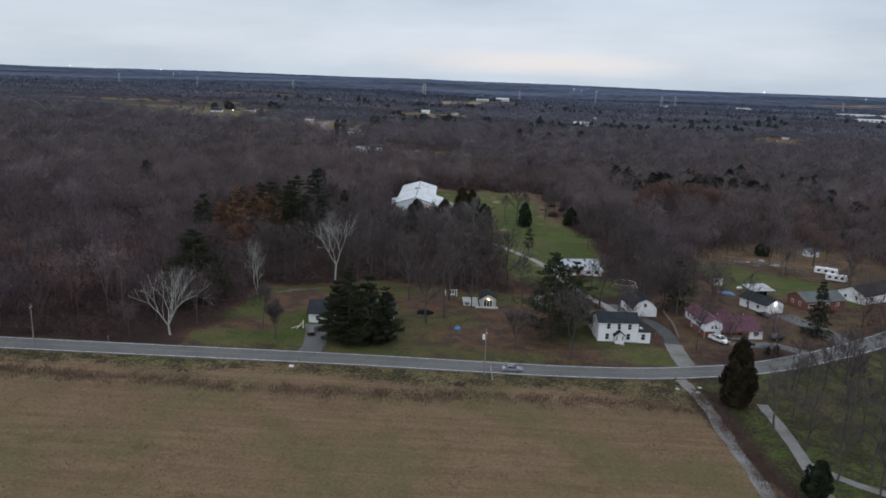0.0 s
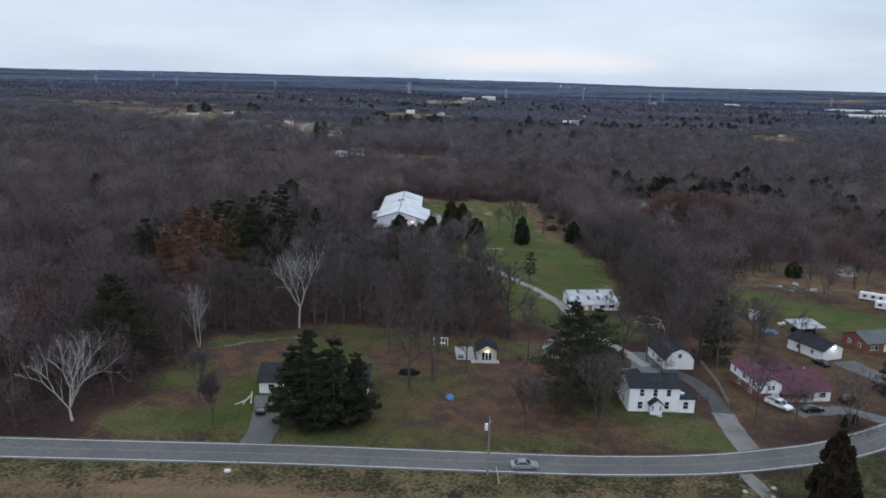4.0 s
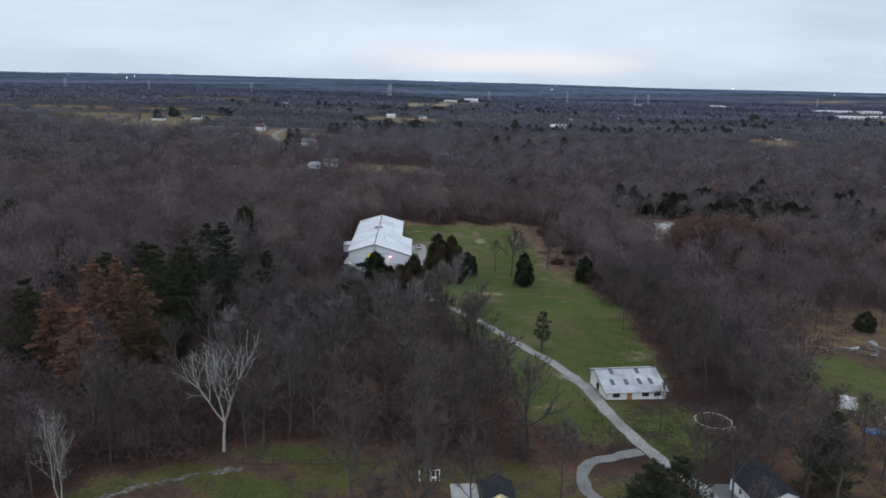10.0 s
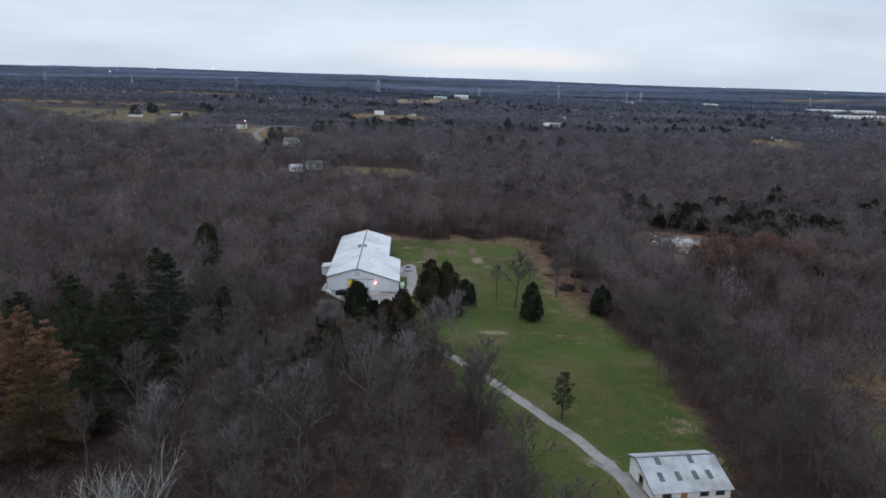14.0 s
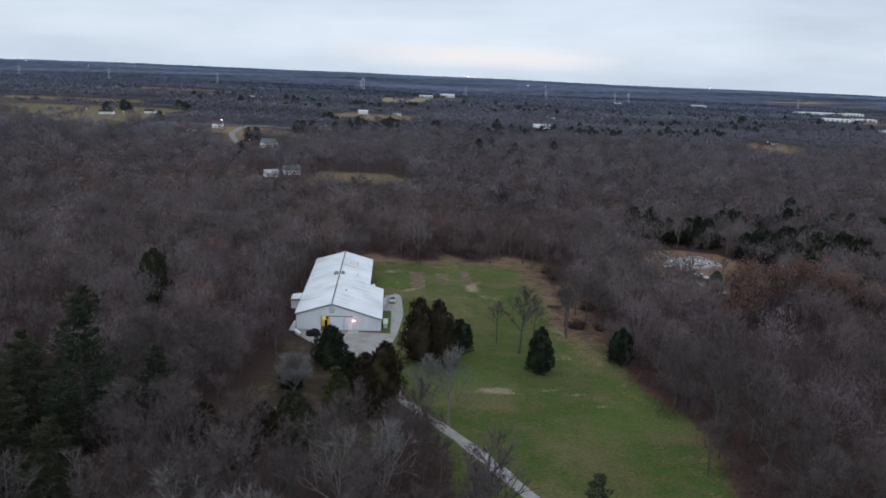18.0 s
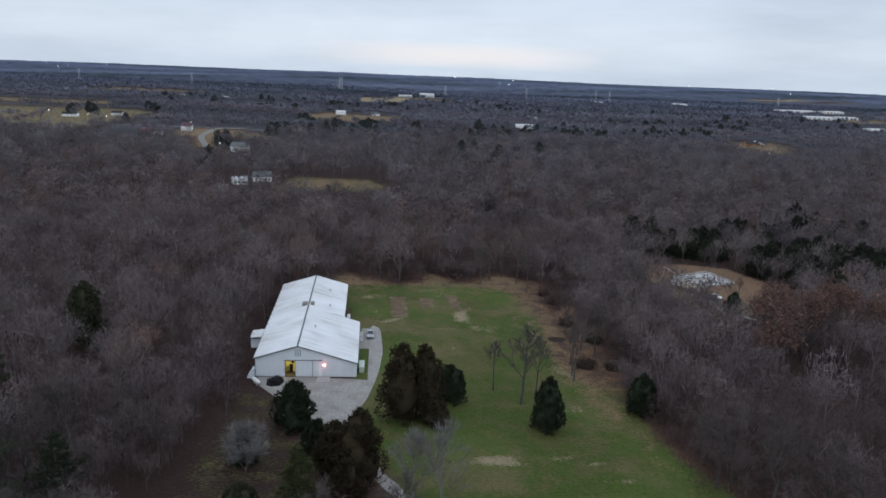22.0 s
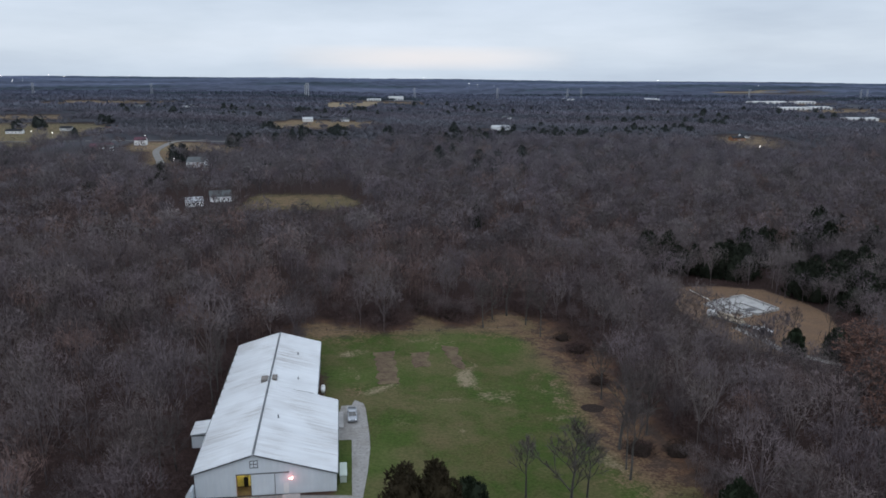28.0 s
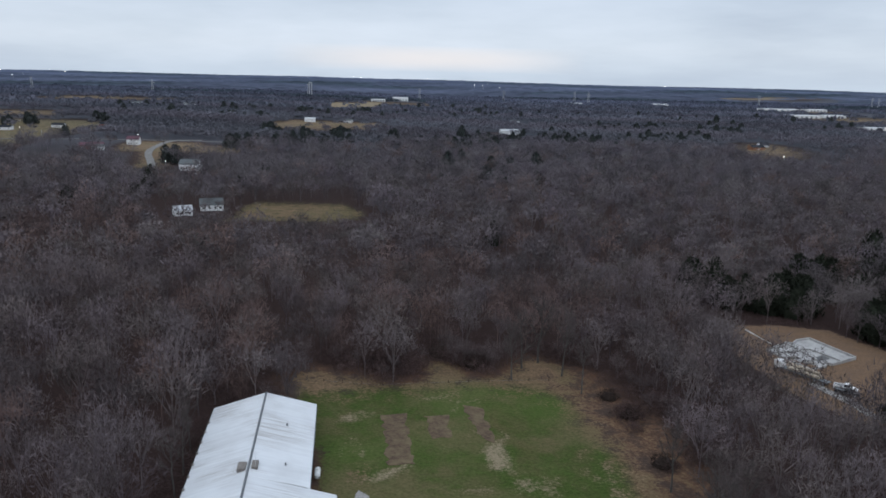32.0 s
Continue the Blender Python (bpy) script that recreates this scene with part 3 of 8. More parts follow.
    for k, f in enumerate(FAR_FIELDS):
        on = inside(f, bx if f[0][1] > 700 else wx, by if f[0][1] > 700 else wy)
        tan[on], green[on] = (0.9, 0.3) if k in (2, 4, 7, 16) else (0.58, 0.6) if k in (1, 13) else (0.66, 0.4)
        if k == 0:
            tan[on], green[on] = 0.62, 0.6
        # fields past 700 m are paled to put distance haze into their colour
        if f[0][1] > 700:
            pale[on] = 0.8 if k in (7, 16) else 0.42
    # worn patches in the lawn
    for px, py, rx, ry, s in ((27, 121, 7, 2.2, 1.0), (46, 122, 3, 1.5, 0.7), (2, 224, 1.6, 8, 0.5), (4.5, 212.5, 4, 3, 0.75), (-2.6, 222, 0.8, 12, 0.45), (10, 215.6, 4, 1.6, 0.8), (13.2, 226, 0.9, 10, 0.5), (29, 244, 4, 2, 0.6), (26.6, 236, 0.8, 9, 0.55), (31.6, 234, 0.8, 9, 0.5), (29.5, 218, 2.5, 8, 1.0), (33, 206, 6, 4, 0.6), (20, 205, 8, 3, 0.4), (24, 250, 9, 4, 0.3),
                              (20, 100, 3, 2, 0.4), (37, 42, 4, 4, 0.7), (60, 60, 5, 7, 0.5), (52, 175, 4, 8, 0.5), (47, 150, 4, 5, 0.5), (50, 210, 7, 14, 0.4),
                              (58, 40, 4, 4, 0.9), (36, 205, 10, 6, 0.4), (30, 22, 3, 3, 0.6)):
        pale = np.maximum(pale, s * np.exp(-((wx - px) / rx) ** 2 - ((wy - py) / ry) ** 2))
    prnd = random.Random(44)
    for _ in range(42):
        px, py = prnd.uniform(-4, 62), prnd.uniform(60, 256)
        spot = prnd.uniform(0.2, 0.6) * np.exp(-((wx - px) / prnd.uniform(1.5, 5)) ** 2 - ((wy - py) / prnd.uniform(1.2, 4)) ** 2)
        pale = np.where(inside(LOWER_LAWN, wx, wy), np.maximum(pale, spot), pale)
    # borders melt into one another
    for a in (green, tan, soil):
        for _ in range(2):
            a[1:-1, 1:-1] = (a[1:-1, 1:-1] * 2 + a[:-2, 1:-1] + a[2:, 1:-1] + a[1:-1, :-2] + a[1:-1, 2:]) / 6
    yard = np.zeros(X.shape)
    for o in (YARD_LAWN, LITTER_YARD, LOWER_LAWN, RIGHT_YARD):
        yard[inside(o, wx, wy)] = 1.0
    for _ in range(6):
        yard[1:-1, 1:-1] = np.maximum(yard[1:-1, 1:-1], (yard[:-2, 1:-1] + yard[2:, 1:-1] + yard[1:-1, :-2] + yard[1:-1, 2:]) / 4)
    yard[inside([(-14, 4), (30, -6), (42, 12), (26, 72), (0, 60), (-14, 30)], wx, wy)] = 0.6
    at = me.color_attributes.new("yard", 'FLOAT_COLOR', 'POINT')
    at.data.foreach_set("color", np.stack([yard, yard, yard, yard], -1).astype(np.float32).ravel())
    at = me.color_attributes.new("cover", 'FLOAT_COLOR', 'POINT')
    at.data.foreach_set("color", np.stack([green, tan, soil, pale], -1).astype(np.float32).ravel())
    ob = new("ground", me)
    return tagged(ob, "gently sloping ground of lawns, dry stubble field and brown woodland floor", "ground", kind="structure")


def ground_material():
    m = bpy.data.materials.new("ground_cover")
    m.use_nodes = True
    n, l = m.node_tree.nodes, m.node_tree.links
    bsdf = n["Principled BSDF"]
    bsdf.inputs["Roughness"].default_value, bsdf.inputs["Specular IOR Level"].default_value = 0.95, 0.1
    tc = n.new("ShaderNodeTexCoord")

    def noise_of(scale, detail=6.0, stretch=None, rough=0.6):
        z = n.new("ShaderNodeTexNoise")
        z.inputs["Scale"].default_value, z.inputs["Detail"].default_value, z.inputs["Roughness"].default_value = scale, detail, rough
        src = tc.outputs["Object"]
        if stretch:
            mp = n.new("ShaderNodeMapping")
            mp.inputs["Scale"].default_value = stretch
            l.new(src, mp.inputs[0])
            src = mp.outputs[0]
        l.new(src, z.inputs["Vector"])
        return z.outputs[0]

    def ramp(f, *stops):
        r = n.new("ShaderNodeValToRGB")
        r.color_ramp.elements[0].position, r.color_ramp.elements[0].color = stops[0][0], (*stops[0][1], 1)
        r.color_ramp.elements[1].position, r.color_ramp.elements[1].color = stops[-1][0], (*stops[-1][1], 1)
        for p, c in stops[1:-1]:
            r.color_ramp.elements.new(p).color = (*c, 1)
        l.new(f, r.inputs[0])
        return r.outputs[0]

    def calc(op, a, b):
        x = n.new("ShaderNodeMath")
        x.operation, x.use_clamp = op, False
        for i, v in enumerate((a, b)):
            if isinstance(v, float):
                x.inputs[i].default_value = v
            else:
                l.new(v, x.inputs[i])
        return x.outputs[0]

    def step(v, lo, hi):
        r = n.new("ShaderNodeMapRange")
        r.interpolation_type = 'SMOOTHSTEP'
        r.inputs["From Min"].default_value, r.inputs["From Max"].default_value = lo, hi
        l.new(v, r.inputs["Value"])
        return r.outputs[0]

    def mix(f, a, b):
        x = n.new("ShaderNodeMix")
        x.data_type = 'RGBA'
        if isinstance(f, float):
            x.inputs[0].default_value = f
        else:
            l.new(f, x.inputs[0])
        l.new(a, x.inputs[6])
        l.new(b, x.inputs[7])
        return x.outputs[2]

    fine, mid, big, huge = noise_of(1.6, 8.0), noise_of(0.22), noise_of(0.045), noise_of(0.006)
    rows = noise_of(0.35, 5.0, (0.12, 1.6, 1.0))
    cover = n.new("ShaderNodeVertexColor")
    cover.layer_name = "cover"
    sep = n.new("ShaderNodeSeparateColor")
    l.new(cover.outputs["Color"], sep.inputs[0])
    litter = mix(step(mid, 0.35, 0.65), ramp(fine, (0.3, (0.040, 0.028, 0.023)), (0.7, (0.075, 0.052, 0.041))),
                 ramp(fine, (0.3, (0.070, 0.040, 0.026)), (0.7, (0.142, 0.079, 0.048))))
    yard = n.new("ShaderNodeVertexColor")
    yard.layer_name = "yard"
    # darker floor where the yard mask is low
    woods_floor = ramp(fine, (0.3, (0.024, 0.0150, 0.0135)), (0.7, (0.044, 0.027, 0.024)))
    litter = mix(yard.outputs["Alpha"], woods_floor, litter)
    lawn = mix(step(mid, 0.38, 0.66), ramp(fine, (0.3, (0.029, 0.048, 0.009)), (0.7, (0.061, 0.087, 0.020))),
               ramp(fine, (0.3, (0.046, 0.052, 0.016)), (0.7, (0.090, 0.087, 0.034))))
    lawn = mix(calc('MULTIPLY', step(big, 0.47, 0.63), 0.65), lawn, ramp(fine, (0.3, (0.085, 0.070, 0.034)), (0.7, (0.14, 0.115, 0.06))))
    lawn = mix(calc('MULTIPLY', step(noise_of(0.021, 3.0), 0.46, 0.62), 0.6), lawn, ramp(fine, (0.3, (0.042, 0.070, 0.013)), (0.7, (0.078, 0.112, 0.027))))
    lawn = mix(calc('MULTIPLY', step(noise_of(0.05, 4.0, (1.0, 0.35, 1.0)), 0.56, 0.68), 0.5), lawn, ramp(fine, (0.3, (0.062, 0.052, 0.022)), (0.7, (0.115, 0.090, 0.042))))
    straw = mix(step(rows, 0.35, 0.65), ramp(fine, (0.3, (0.102, 0.067, 0.042)), (0.7, (0.170, 0.114, 0.070))),
                ramp(fine, (0.3, (0.133, 0.088, 0.054)), (0.7, (0.204, 0.139, 0.084))))
    straw = mix(calc('MULTIPLY', step(big, 0.44, 0.62), 0.55), straw, ramp(fine, (0.3, (0.075, 0.070, 0.030)), (0.7, (0.12, 0.108, 0.05))))
    earth = mix(step(mid, 0.4, 0.62), ramp(fine, (0.3, (0.125, 0.078, 0.048)), (0.7, (0.19, 0.125, 0.08))), ramp(fine, (0.3, (0.11, 0.07, 0.046)), (0.7, (0.17, 0.115, 0.078))))
    bare = ramp(fine, (0.3, (0.17, 0.135, 0.085)), (0.7, (0.27, 0.22, 0.15)))
    shift = calc('MULTIPLY', calc('SUBTRACT', calc('ADD', mid, fine), 1.0), 0.9)
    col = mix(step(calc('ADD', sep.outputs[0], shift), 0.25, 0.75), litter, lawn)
    col = mix(step(calc('ADD', sep.outputs[1], shift), 0.35, 0.75), col, straw)
    col = mix(step(calc('ADD', sep.outputs[2], shift), 0.35, 0.65), col, earth)
    # bare soil in worn patches; the same paling stands for haze on far fields
    col = mix(calc('MULTIPLY', step(calc('ADD', cover.outputs["Alpha"], shift), 0.3, 0.8), 0.9), col, bare)
    # far off, brush and scrub close over the woodland floor, their blue painted in as haze
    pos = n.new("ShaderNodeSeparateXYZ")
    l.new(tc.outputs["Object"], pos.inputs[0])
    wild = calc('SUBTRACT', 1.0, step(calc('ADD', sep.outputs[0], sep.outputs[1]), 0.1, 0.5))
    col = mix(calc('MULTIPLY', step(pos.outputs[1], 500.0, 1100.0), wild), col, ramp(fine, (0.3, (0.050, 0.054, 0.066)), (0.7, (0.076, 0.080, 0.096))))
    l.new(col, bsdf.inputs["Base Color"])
    bp = n.new("ShaderNodeBump")
    bp.inputs["Strength"].default_value, bp.inputs["Distance"].default_value = 0.6, 0.15
    l.new(fine, bp.inputs["Height"])
    l.new(bp.outputs[0], bsdf.inputs["Normal"])
    return m


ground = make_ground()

road_line = smooth_line(ROAD, 4.0)
road = tagged(strip("road", road_line, 7.6, 0.06, ASPHALT, ragged=0.12), "two-lane worn grey asphalt country road with faded edge lines", "road", kind="structure")
for off in (-3.25, 3.25):
    strip("edge_line", road_line, 0.15, 0.066, WHITE_LINE, road, offset=off, cols=1)
for off in (-0.14, 0.14):
    strip("centre_line", road_line, 0.11, 0.066, YELLOW_LINE, road, offset=off, cols=1)

tagged(strip("farm_lane", smooth_line(LANE, 2.5), 2.9, 0.05, APRON_GRAVEL, ragged=0.25, seed=4), "narrow pale gravel lane crossing the lawn to the barn", "lane", kind="structure")
tagged(strip("farm_lane_loop", smooth_line([(44, 3), (40, 1.5), (36.6, -0.4), (32.8, -2.2), (30.2, -7), (30.0, -12.5), (32.4, -16.5)], 2.0), 2.4, 0.045, GRAVEL, ragged=0.3, seed=5), "curved gravel turning loop under bare trees", "lane", kind="structure")
tagged(strip("house_driveway", smooth_line([(60.5, -66.5), (60.6, -60), (61.1, -52), (61.8, -46)], 2.0), 4.6, 0.05, GRAVEL, ragged=0.15, seed=6), "pale gravel driveway mouth at the country road", "driveway", kind="structure")
tagged(strip("garage_driveway", smooth_line([(61.8, -46), (62.6, -40), (62, -31), (59.5, -24), (55, -18)], 2.0), 4.0, 0.046, OLD_ASPHALT, ragged=0.15, seed=26), "dark worn asphalt driveway leading to the gambrel garage", "driveway", kind="structure")
tagged(strip("garage_apron", smooth_line([(51, -24), (53.5, -17), (53.5, -9)], 2.0), 7.0, 0.042, DRIVEWAY, ragged=0.4, seed=7), "wide grey paved yard beside the garage", "driveway", kind="structure")
tagged(strip("cottage_driveway", smooth_line([(-30.4, -69.5), (-30.5, -62), (-31.5, -54), (-33, -47)], 2.0), 5.4, 0.05, ASPHALT, ragged=0.2, seed=8), "short dark asphalt driveway with a parked car", "driveway", kind="structure")
tagged(strip("neighbour_driveway", smooth_line([(97, -46.5), (91, -42), (84, -42.5), (78, -44)], 2.0), 4.6, 0.05, DRIVEWAY, ragged=0.5, seed=9), "gravel driveway before the maroon-roofed house", "driveway", kind="structure")
tagged(strip("rear_driveway", smooth_line([(112, -37), (112, -26), (109, -16), (107, -9)], 2.0), 7.0, 0.045, ASPHALT, ragged=0.4, seed=10), "dark asphalt driveway to a white garage", "driveway", kind="structure")
tagged(strip("field_track", smooth_line([(56, -72), (57, -80), (56.6, -95), (55.8, -112), (55.0, -135), (54, -170)], 3.0), 2.6, 0.04, GRAVEL, ragged=0.35, seed=11), "stony farm track along the field edge", "track", kind="structure")
tagged(strip("side_driveway", smooth_line([(70, -84), (68.6, -100), (66.5, -114), (65, -128), (63, -150)], 3.0), 2.5, 0.045, GRAVEL, ragged=0.15, seed=12), "pale concrete driveway among bare trees", "driveway", kind="structure")
tagged(strip("side_driveway_branch", smooth_line([(67, -110), (73, -117), (80, -121), (90, -124)], 3.0), 2.2, 0.04, GRAVEL, ragged=0.15, seed=13), "pale concrete side path", "driveway", kind="structure")
tagged(strip("woodland_path", smooth_line([(-50, -19), (-44.5, -14.5), (-34.7, -9.2), (-30, -8)], 1.2), 1.0, 0.04, TRODDEN, ragged=0.9, seed=14), "stony path curving along the wood", "path", kind="structure")
tagged(strip("woodland_path", smooth_line([(-75, -42), (-62, -30.2), (-53, -21.5), (-49.5, -18.6)], 1.2), 0.7, 0.034, LEAFY_PATH, ragged=0.9, seed=18), "trodden leafy path into the wood", "path", kind="structure")
tagged(strip("site_track", smooth_line([(124.5, 256), (126.6, 244), (127, 234), (132, 227), (137, 221)], 3.0), 3.0, 0.04, APRON_GRAVEL, ragged=0.5, seed=15), "gravel track to the building site", "track", kind="structure")
tagged(strip("valley_lane", smooth_line([(-140, 640), (-150, 690), (-172, 772), (-178, 830), (-176, 885), (-150, 905)], 10.0), 6.0, 0.3, GRAVEL, seed=16), "pale gravel lane curving to distant houses", "lane", kind="structure")
tagged(strip("valley_road", smooth_line([(-520, 850), (-300, 880), (-176, 890), (-60, 893), (30, 900)], 20.0), 7.0, 0.3, ASPHALT, seed=17), "distant grey road crossing the valley", "road", kind="structure")


def flat_patch(name, outline, lift, mat, label, category, step=3.0, ragged=0.15):
    """A ground surface with a given outline, laid on the land."""
    bm, rnd = bmesh.new(), random.Random(len(outline))
    line = []
    for (x0, y0), (x1, y1) in zip(outline, outline[1:] + outline[:1]):
        n = max(1, int(math.hypot(x1 - x0, y1 - y0) / 1.5))
        line += [(x0 + (x1 - x0) * i / n + rnd.uniform(-1, 1) * ragged, y0 + (y1 - y0) * i / n + rnd.uniform(-1, 1) * ragged) for i in range(n)]
    face = bm.faces.new([bm.verts.new((x, y, 0)) for x, y in line])
    bmesh.ops.triangulate(bm, faces=[face], ngon_method='EAR_CLIP')
    for k, (lo, hi) in enumerate(((min(p[0] for p in line), max(p[0] for p in line)), (min(p[1] for p in line), max(p[1] for p in line)))):
        at = lo + step
        while at < hi:
            co, no = ((at, 0, 0), (1, 0, 0)) if k == 0 else ((0, at, 0), (0, 1, 0))
            bmesh.ops.bisect_plane(bm, geom=bm.verts[:] + bm.edges[:] + bm.faces[:], plane_co=co, plane_no=no)
            at += step
    ext = bmesh.ops.extrude_edge_only(bm, edges=[e for e in bm.edges if e.is_boundary])["geom"]
    low = {v for v in ext if isinstance(v, bmesh.types.BMVert)}
    for v in bm.verts:
        v.co.z = gz(v.co.x, v.co.y) + (-0.1 if v in low else lift)
    return tagged(new(name, finish(bm, name, mat)), label, category, kind="structure")


flat_patch("barn_apron", [(-5.9, 133), (-3.6, 143), (0, 155), (2.2, 166), (-1.5, 166.2), (-3, 166.6), (-14, 167.8), (-27, 167.8), (-27.5, 164), (-24, 161), (-14, 149), (-9.5, 140)], 0.035, APRON_GRAVEL, "pale gravel yard before the barn doors", "yard")
flat_patch("side_drive", [(0.2, 165.7), (2.1, 165.7), (3.4, 176), (4.2, 185), (3.8, 202), (3.4, 205), (1.5, 207), (0.7, 204), (0.8, 187), (1.0, 178)], 0.041, APRON_GRAVEL, "pale gravel drive running along the barn side", "drive")
flat_patch("parking_pad", [(-2.2, 187.2), (1.2, 187.2), (1.2, 204), (-1.6, 204), (-2.2, 198)], 0.037, APRON_GRAVEL, "gravel parking pad beside the barn", "parking pad")
flat_patch("side_yard", [(35.2, 44), (40, 38.5), (43.2, 39), (43.2, 33), (41, 30), (39, 36)], 0.03, GRAVEL, "small gravel pull-in beside the stable", "yard")


# ---------------------------------------------------------------- trees
class Soup:
    """Collects triangles."""

    def __init__(self, seed):
        self.v, self.t, self.r = [], [], random.Random(seed)

    def tube(self, p, q, r0, r1, sides=4):
        p, q = Vector(p), Vector(q)
        d = (q - p).normalized()
        u = d.orthogonal().normalized()
        w = d.cross(u)
        b = len(self.v)
        for c, r in ((p, r0), (q, r1)):
            for i in range(sides):
                a = 6.2832 * i / sides
                self.v.append(c + r * (math.cos(a) * u + math.sin(a) * w))
        for i in range(sides):
            j = (i + 1) % sides
            self.t += [(b + i, b + j, b + sides + j), (b + i, b + sides + j, b + sides + i)]

    def blade(self, p, q, width):
        """One twig: a long thin triangle."""
        p, q = Vector(p), Vector(q)
        d = q - p
        s = d.cross(Vector((self.r.uniform(-1, 1), self.r.uniform(-1, 1), self.r.uniform(-1, 1)))).normalized() * width / 2
        b = len(self.v)
        self.v += [p - s, p + s, q]
        self.t.append((b, b + 1, b + 2))

    def tuft(self, p, size, lean=None, slim=1.0):
        """A leafy scrap: two crossed uneven triangles."""
        r = self.r
        for _ in range(2):
            d = Vector((r.uniform(-1, 1), r.uniform(-1, 1), r.uniform(-0.6, 0.6)))
            if lean is not None:
                d = d * 0.7 + lean
            d = d.normalized() * size * r.uniform(0.7, 1.3)
            self.blade(Vector(p) - d * 0.5, Vector(p) + d * 0.5, size * slim * r.uniform(0.35, 0.65))

    def mesh(self, name, mat):
        return raw_mesh(name, [tuple(v) for v in self.v], self.t, mat)


def grow_bare(seed, h, spread, fork=0.3, limbs=5, boughs=5, twigs=11, thick=1.0, twig_w=0.085, twig_l=2.0, upright=0.5, stems=1, leader=0.0):
    """Trunk and limbs, and the twigs, of one bare broad-leaved tree of height h and crown width spread.
    Limbs fork again and again; with a leader the trunk runs on and the limbs leave it one above another."""
    wood, fine = Soup(seed), Soup(seed + 1)
    r = wood.r
    r0 = 0.0135 * h * thick
    segs, tips = [], []

    def jitter(k):
        return Vector((r.uniform(-1, 1), r.uniform(-1, 1), r.uniform(-1, 1))) * k

    def branch(p, d, length, rad, level, last):
        mid = p + d * length * 0.5 + jitter(0.05 * length)
        d2 = (d + jitter(0.18) + Vector((0, 0, 0.10 + 0.12 * upright))).normalized()
        q = mid + d2 * length * 0.5
        sides = (6, 5, 4, 3, 3, 3)[min(level, 5)]
        if level >= last:
            segs.append((p, q, rad, rad * 0.70, 3))
        else:
            segs.append((p, mid, rad, rad * 0.86, sides))
            segs.append((mid, q, rad * 0.86, rad * 0.70, sides))
        if level >= 1:
            tips.append((mid, q, d2))
        if level >= last:
            return
        if r.random() < 0.75:
            side = (d + jitter(0.9) + Vector((0, 0, 0.15))).normalized()
            branch(mid, side, length * r.uniform(0.45, 0.7), rad * 0.45, max(level + 1, last - 1), last)
        n = 3 if r.random() < 0.35 else 2
        turn = d2.orthogonal().normalized()
        a = r.uniform(0, 6.28)
        for i in range(n):
            ang = a + 6.2832 * i / n + r.uniform(-0.5, 0.5)
            w = turn * math.cos(ang) + d2.cross(turn) * math.sin(ang)
            open_by = r.uniform(0.30, 0.75) * (1.25 - 0.6 * upright)
            branch(q, (d2 + w * open_by + Vector((0, 0, 0.10))).normalized(), length * r.uniform(0.66, 0.9), rad * (0.70 if i == 0 else 0.58), level + 1, last)

    for s in range(stems):
        a = r.uniform(0, 6.28)
        lean = Vector((math.cos(a), math.sin(a), 0)) * (0.10 * h if stems > 1 else 0.025 * h)
        base = Vector((lean.x * 0.08, lean.y * 0.08, -0.3))
        fk = Vector((lean.x, lean.y, h * fork))
        k1 = base.lerp(fk, 0.5) + Vector((r.uniform(-1, 1), r.uniform(-1, 1), 0)) * 0.01 * h
        segs.append((base, k1, r0 * 1.25, r0, 7))
        segs.append((k1, fk, r0, r0 * 0.84, 7))
        a0 = r.uniform(0, 6.28)
        room = h * (1 - fork)
        if leader:
            p, rad, steps = fk, r0 * 0.84, 4
            line = [(fk, rad)]
            for j in range(steps):
                q = p + Vector((lean.x * 0.15 + r.uniform(-1, 1) * 0.03 * h, lean.y * 0.15 + r.uniform(-1, 1) * 0.03 * h, h * (leader - fork) / steps))
                segs.append((p, q, rad, rad * 0.76, 6))
                p, rad = q, rad * 0.76
                line.append((p, rad))
            branch(p, Vector((0, 0, 1)), room * 0.14, rad, 2, 3)
            for i in range(limbs):
                u = (i + r.uniform(0, 0.8)) / limbs * (steps - 0.05)
                k = int(u)
                st = line[k][0].lerp(line[k + 1][0], u - k)
                a = a0 + 2.4 * i + r.uniform(-0.4, 0.4)
                d = Vector((math.cos(a), math.sin(a), 0.25 + 1.0 * upright + 0.25 * u)).normalized()
                branch(st, d, room * (0.30 - 0.045 * u) * r.uniform(0.75, 1.15), line[k][1] * r.uniform(0.42, 0.6), 1, 3)
        else:
            n0 = max(3, min(5, limbs // 2))
            for i in range(n0):
                a = a0 + 6.2832 * i / n0 + r.uniform(-0.4, 0.4)
                d = Vector((math.cos(a), math.sin(a), (0.6 + 1.5 * upright) * r.uniform(0.8, 1.5))).normalized()
                branch(fk - Vector((0, 0, r.uniform(0, 0.06) * h)), d, room * 0.36 * r.uniform(0.85, 1.1), r0 * r.uniform(0.48, 0.66), 0, 4)
    # bring the whole to its height and crown width
    ends = [q for _, q, _, _, _ in segs]
    far = sorted(math.hypot(q.x, q.y) for q in ends)[int(len(ends) * 0.96)]
    kx, kz = spread / 2 / far, 0.96 * h / max(q.z for q in ends)
    fit = lambda v: Vector((v.x * kx, v.y * kx, v.z * kz if v.z > 0 else v.z))
    for p, q, ra, rb, sides in segs:
        wood.tube(fit(p), fit(q), ra, rb, sides)
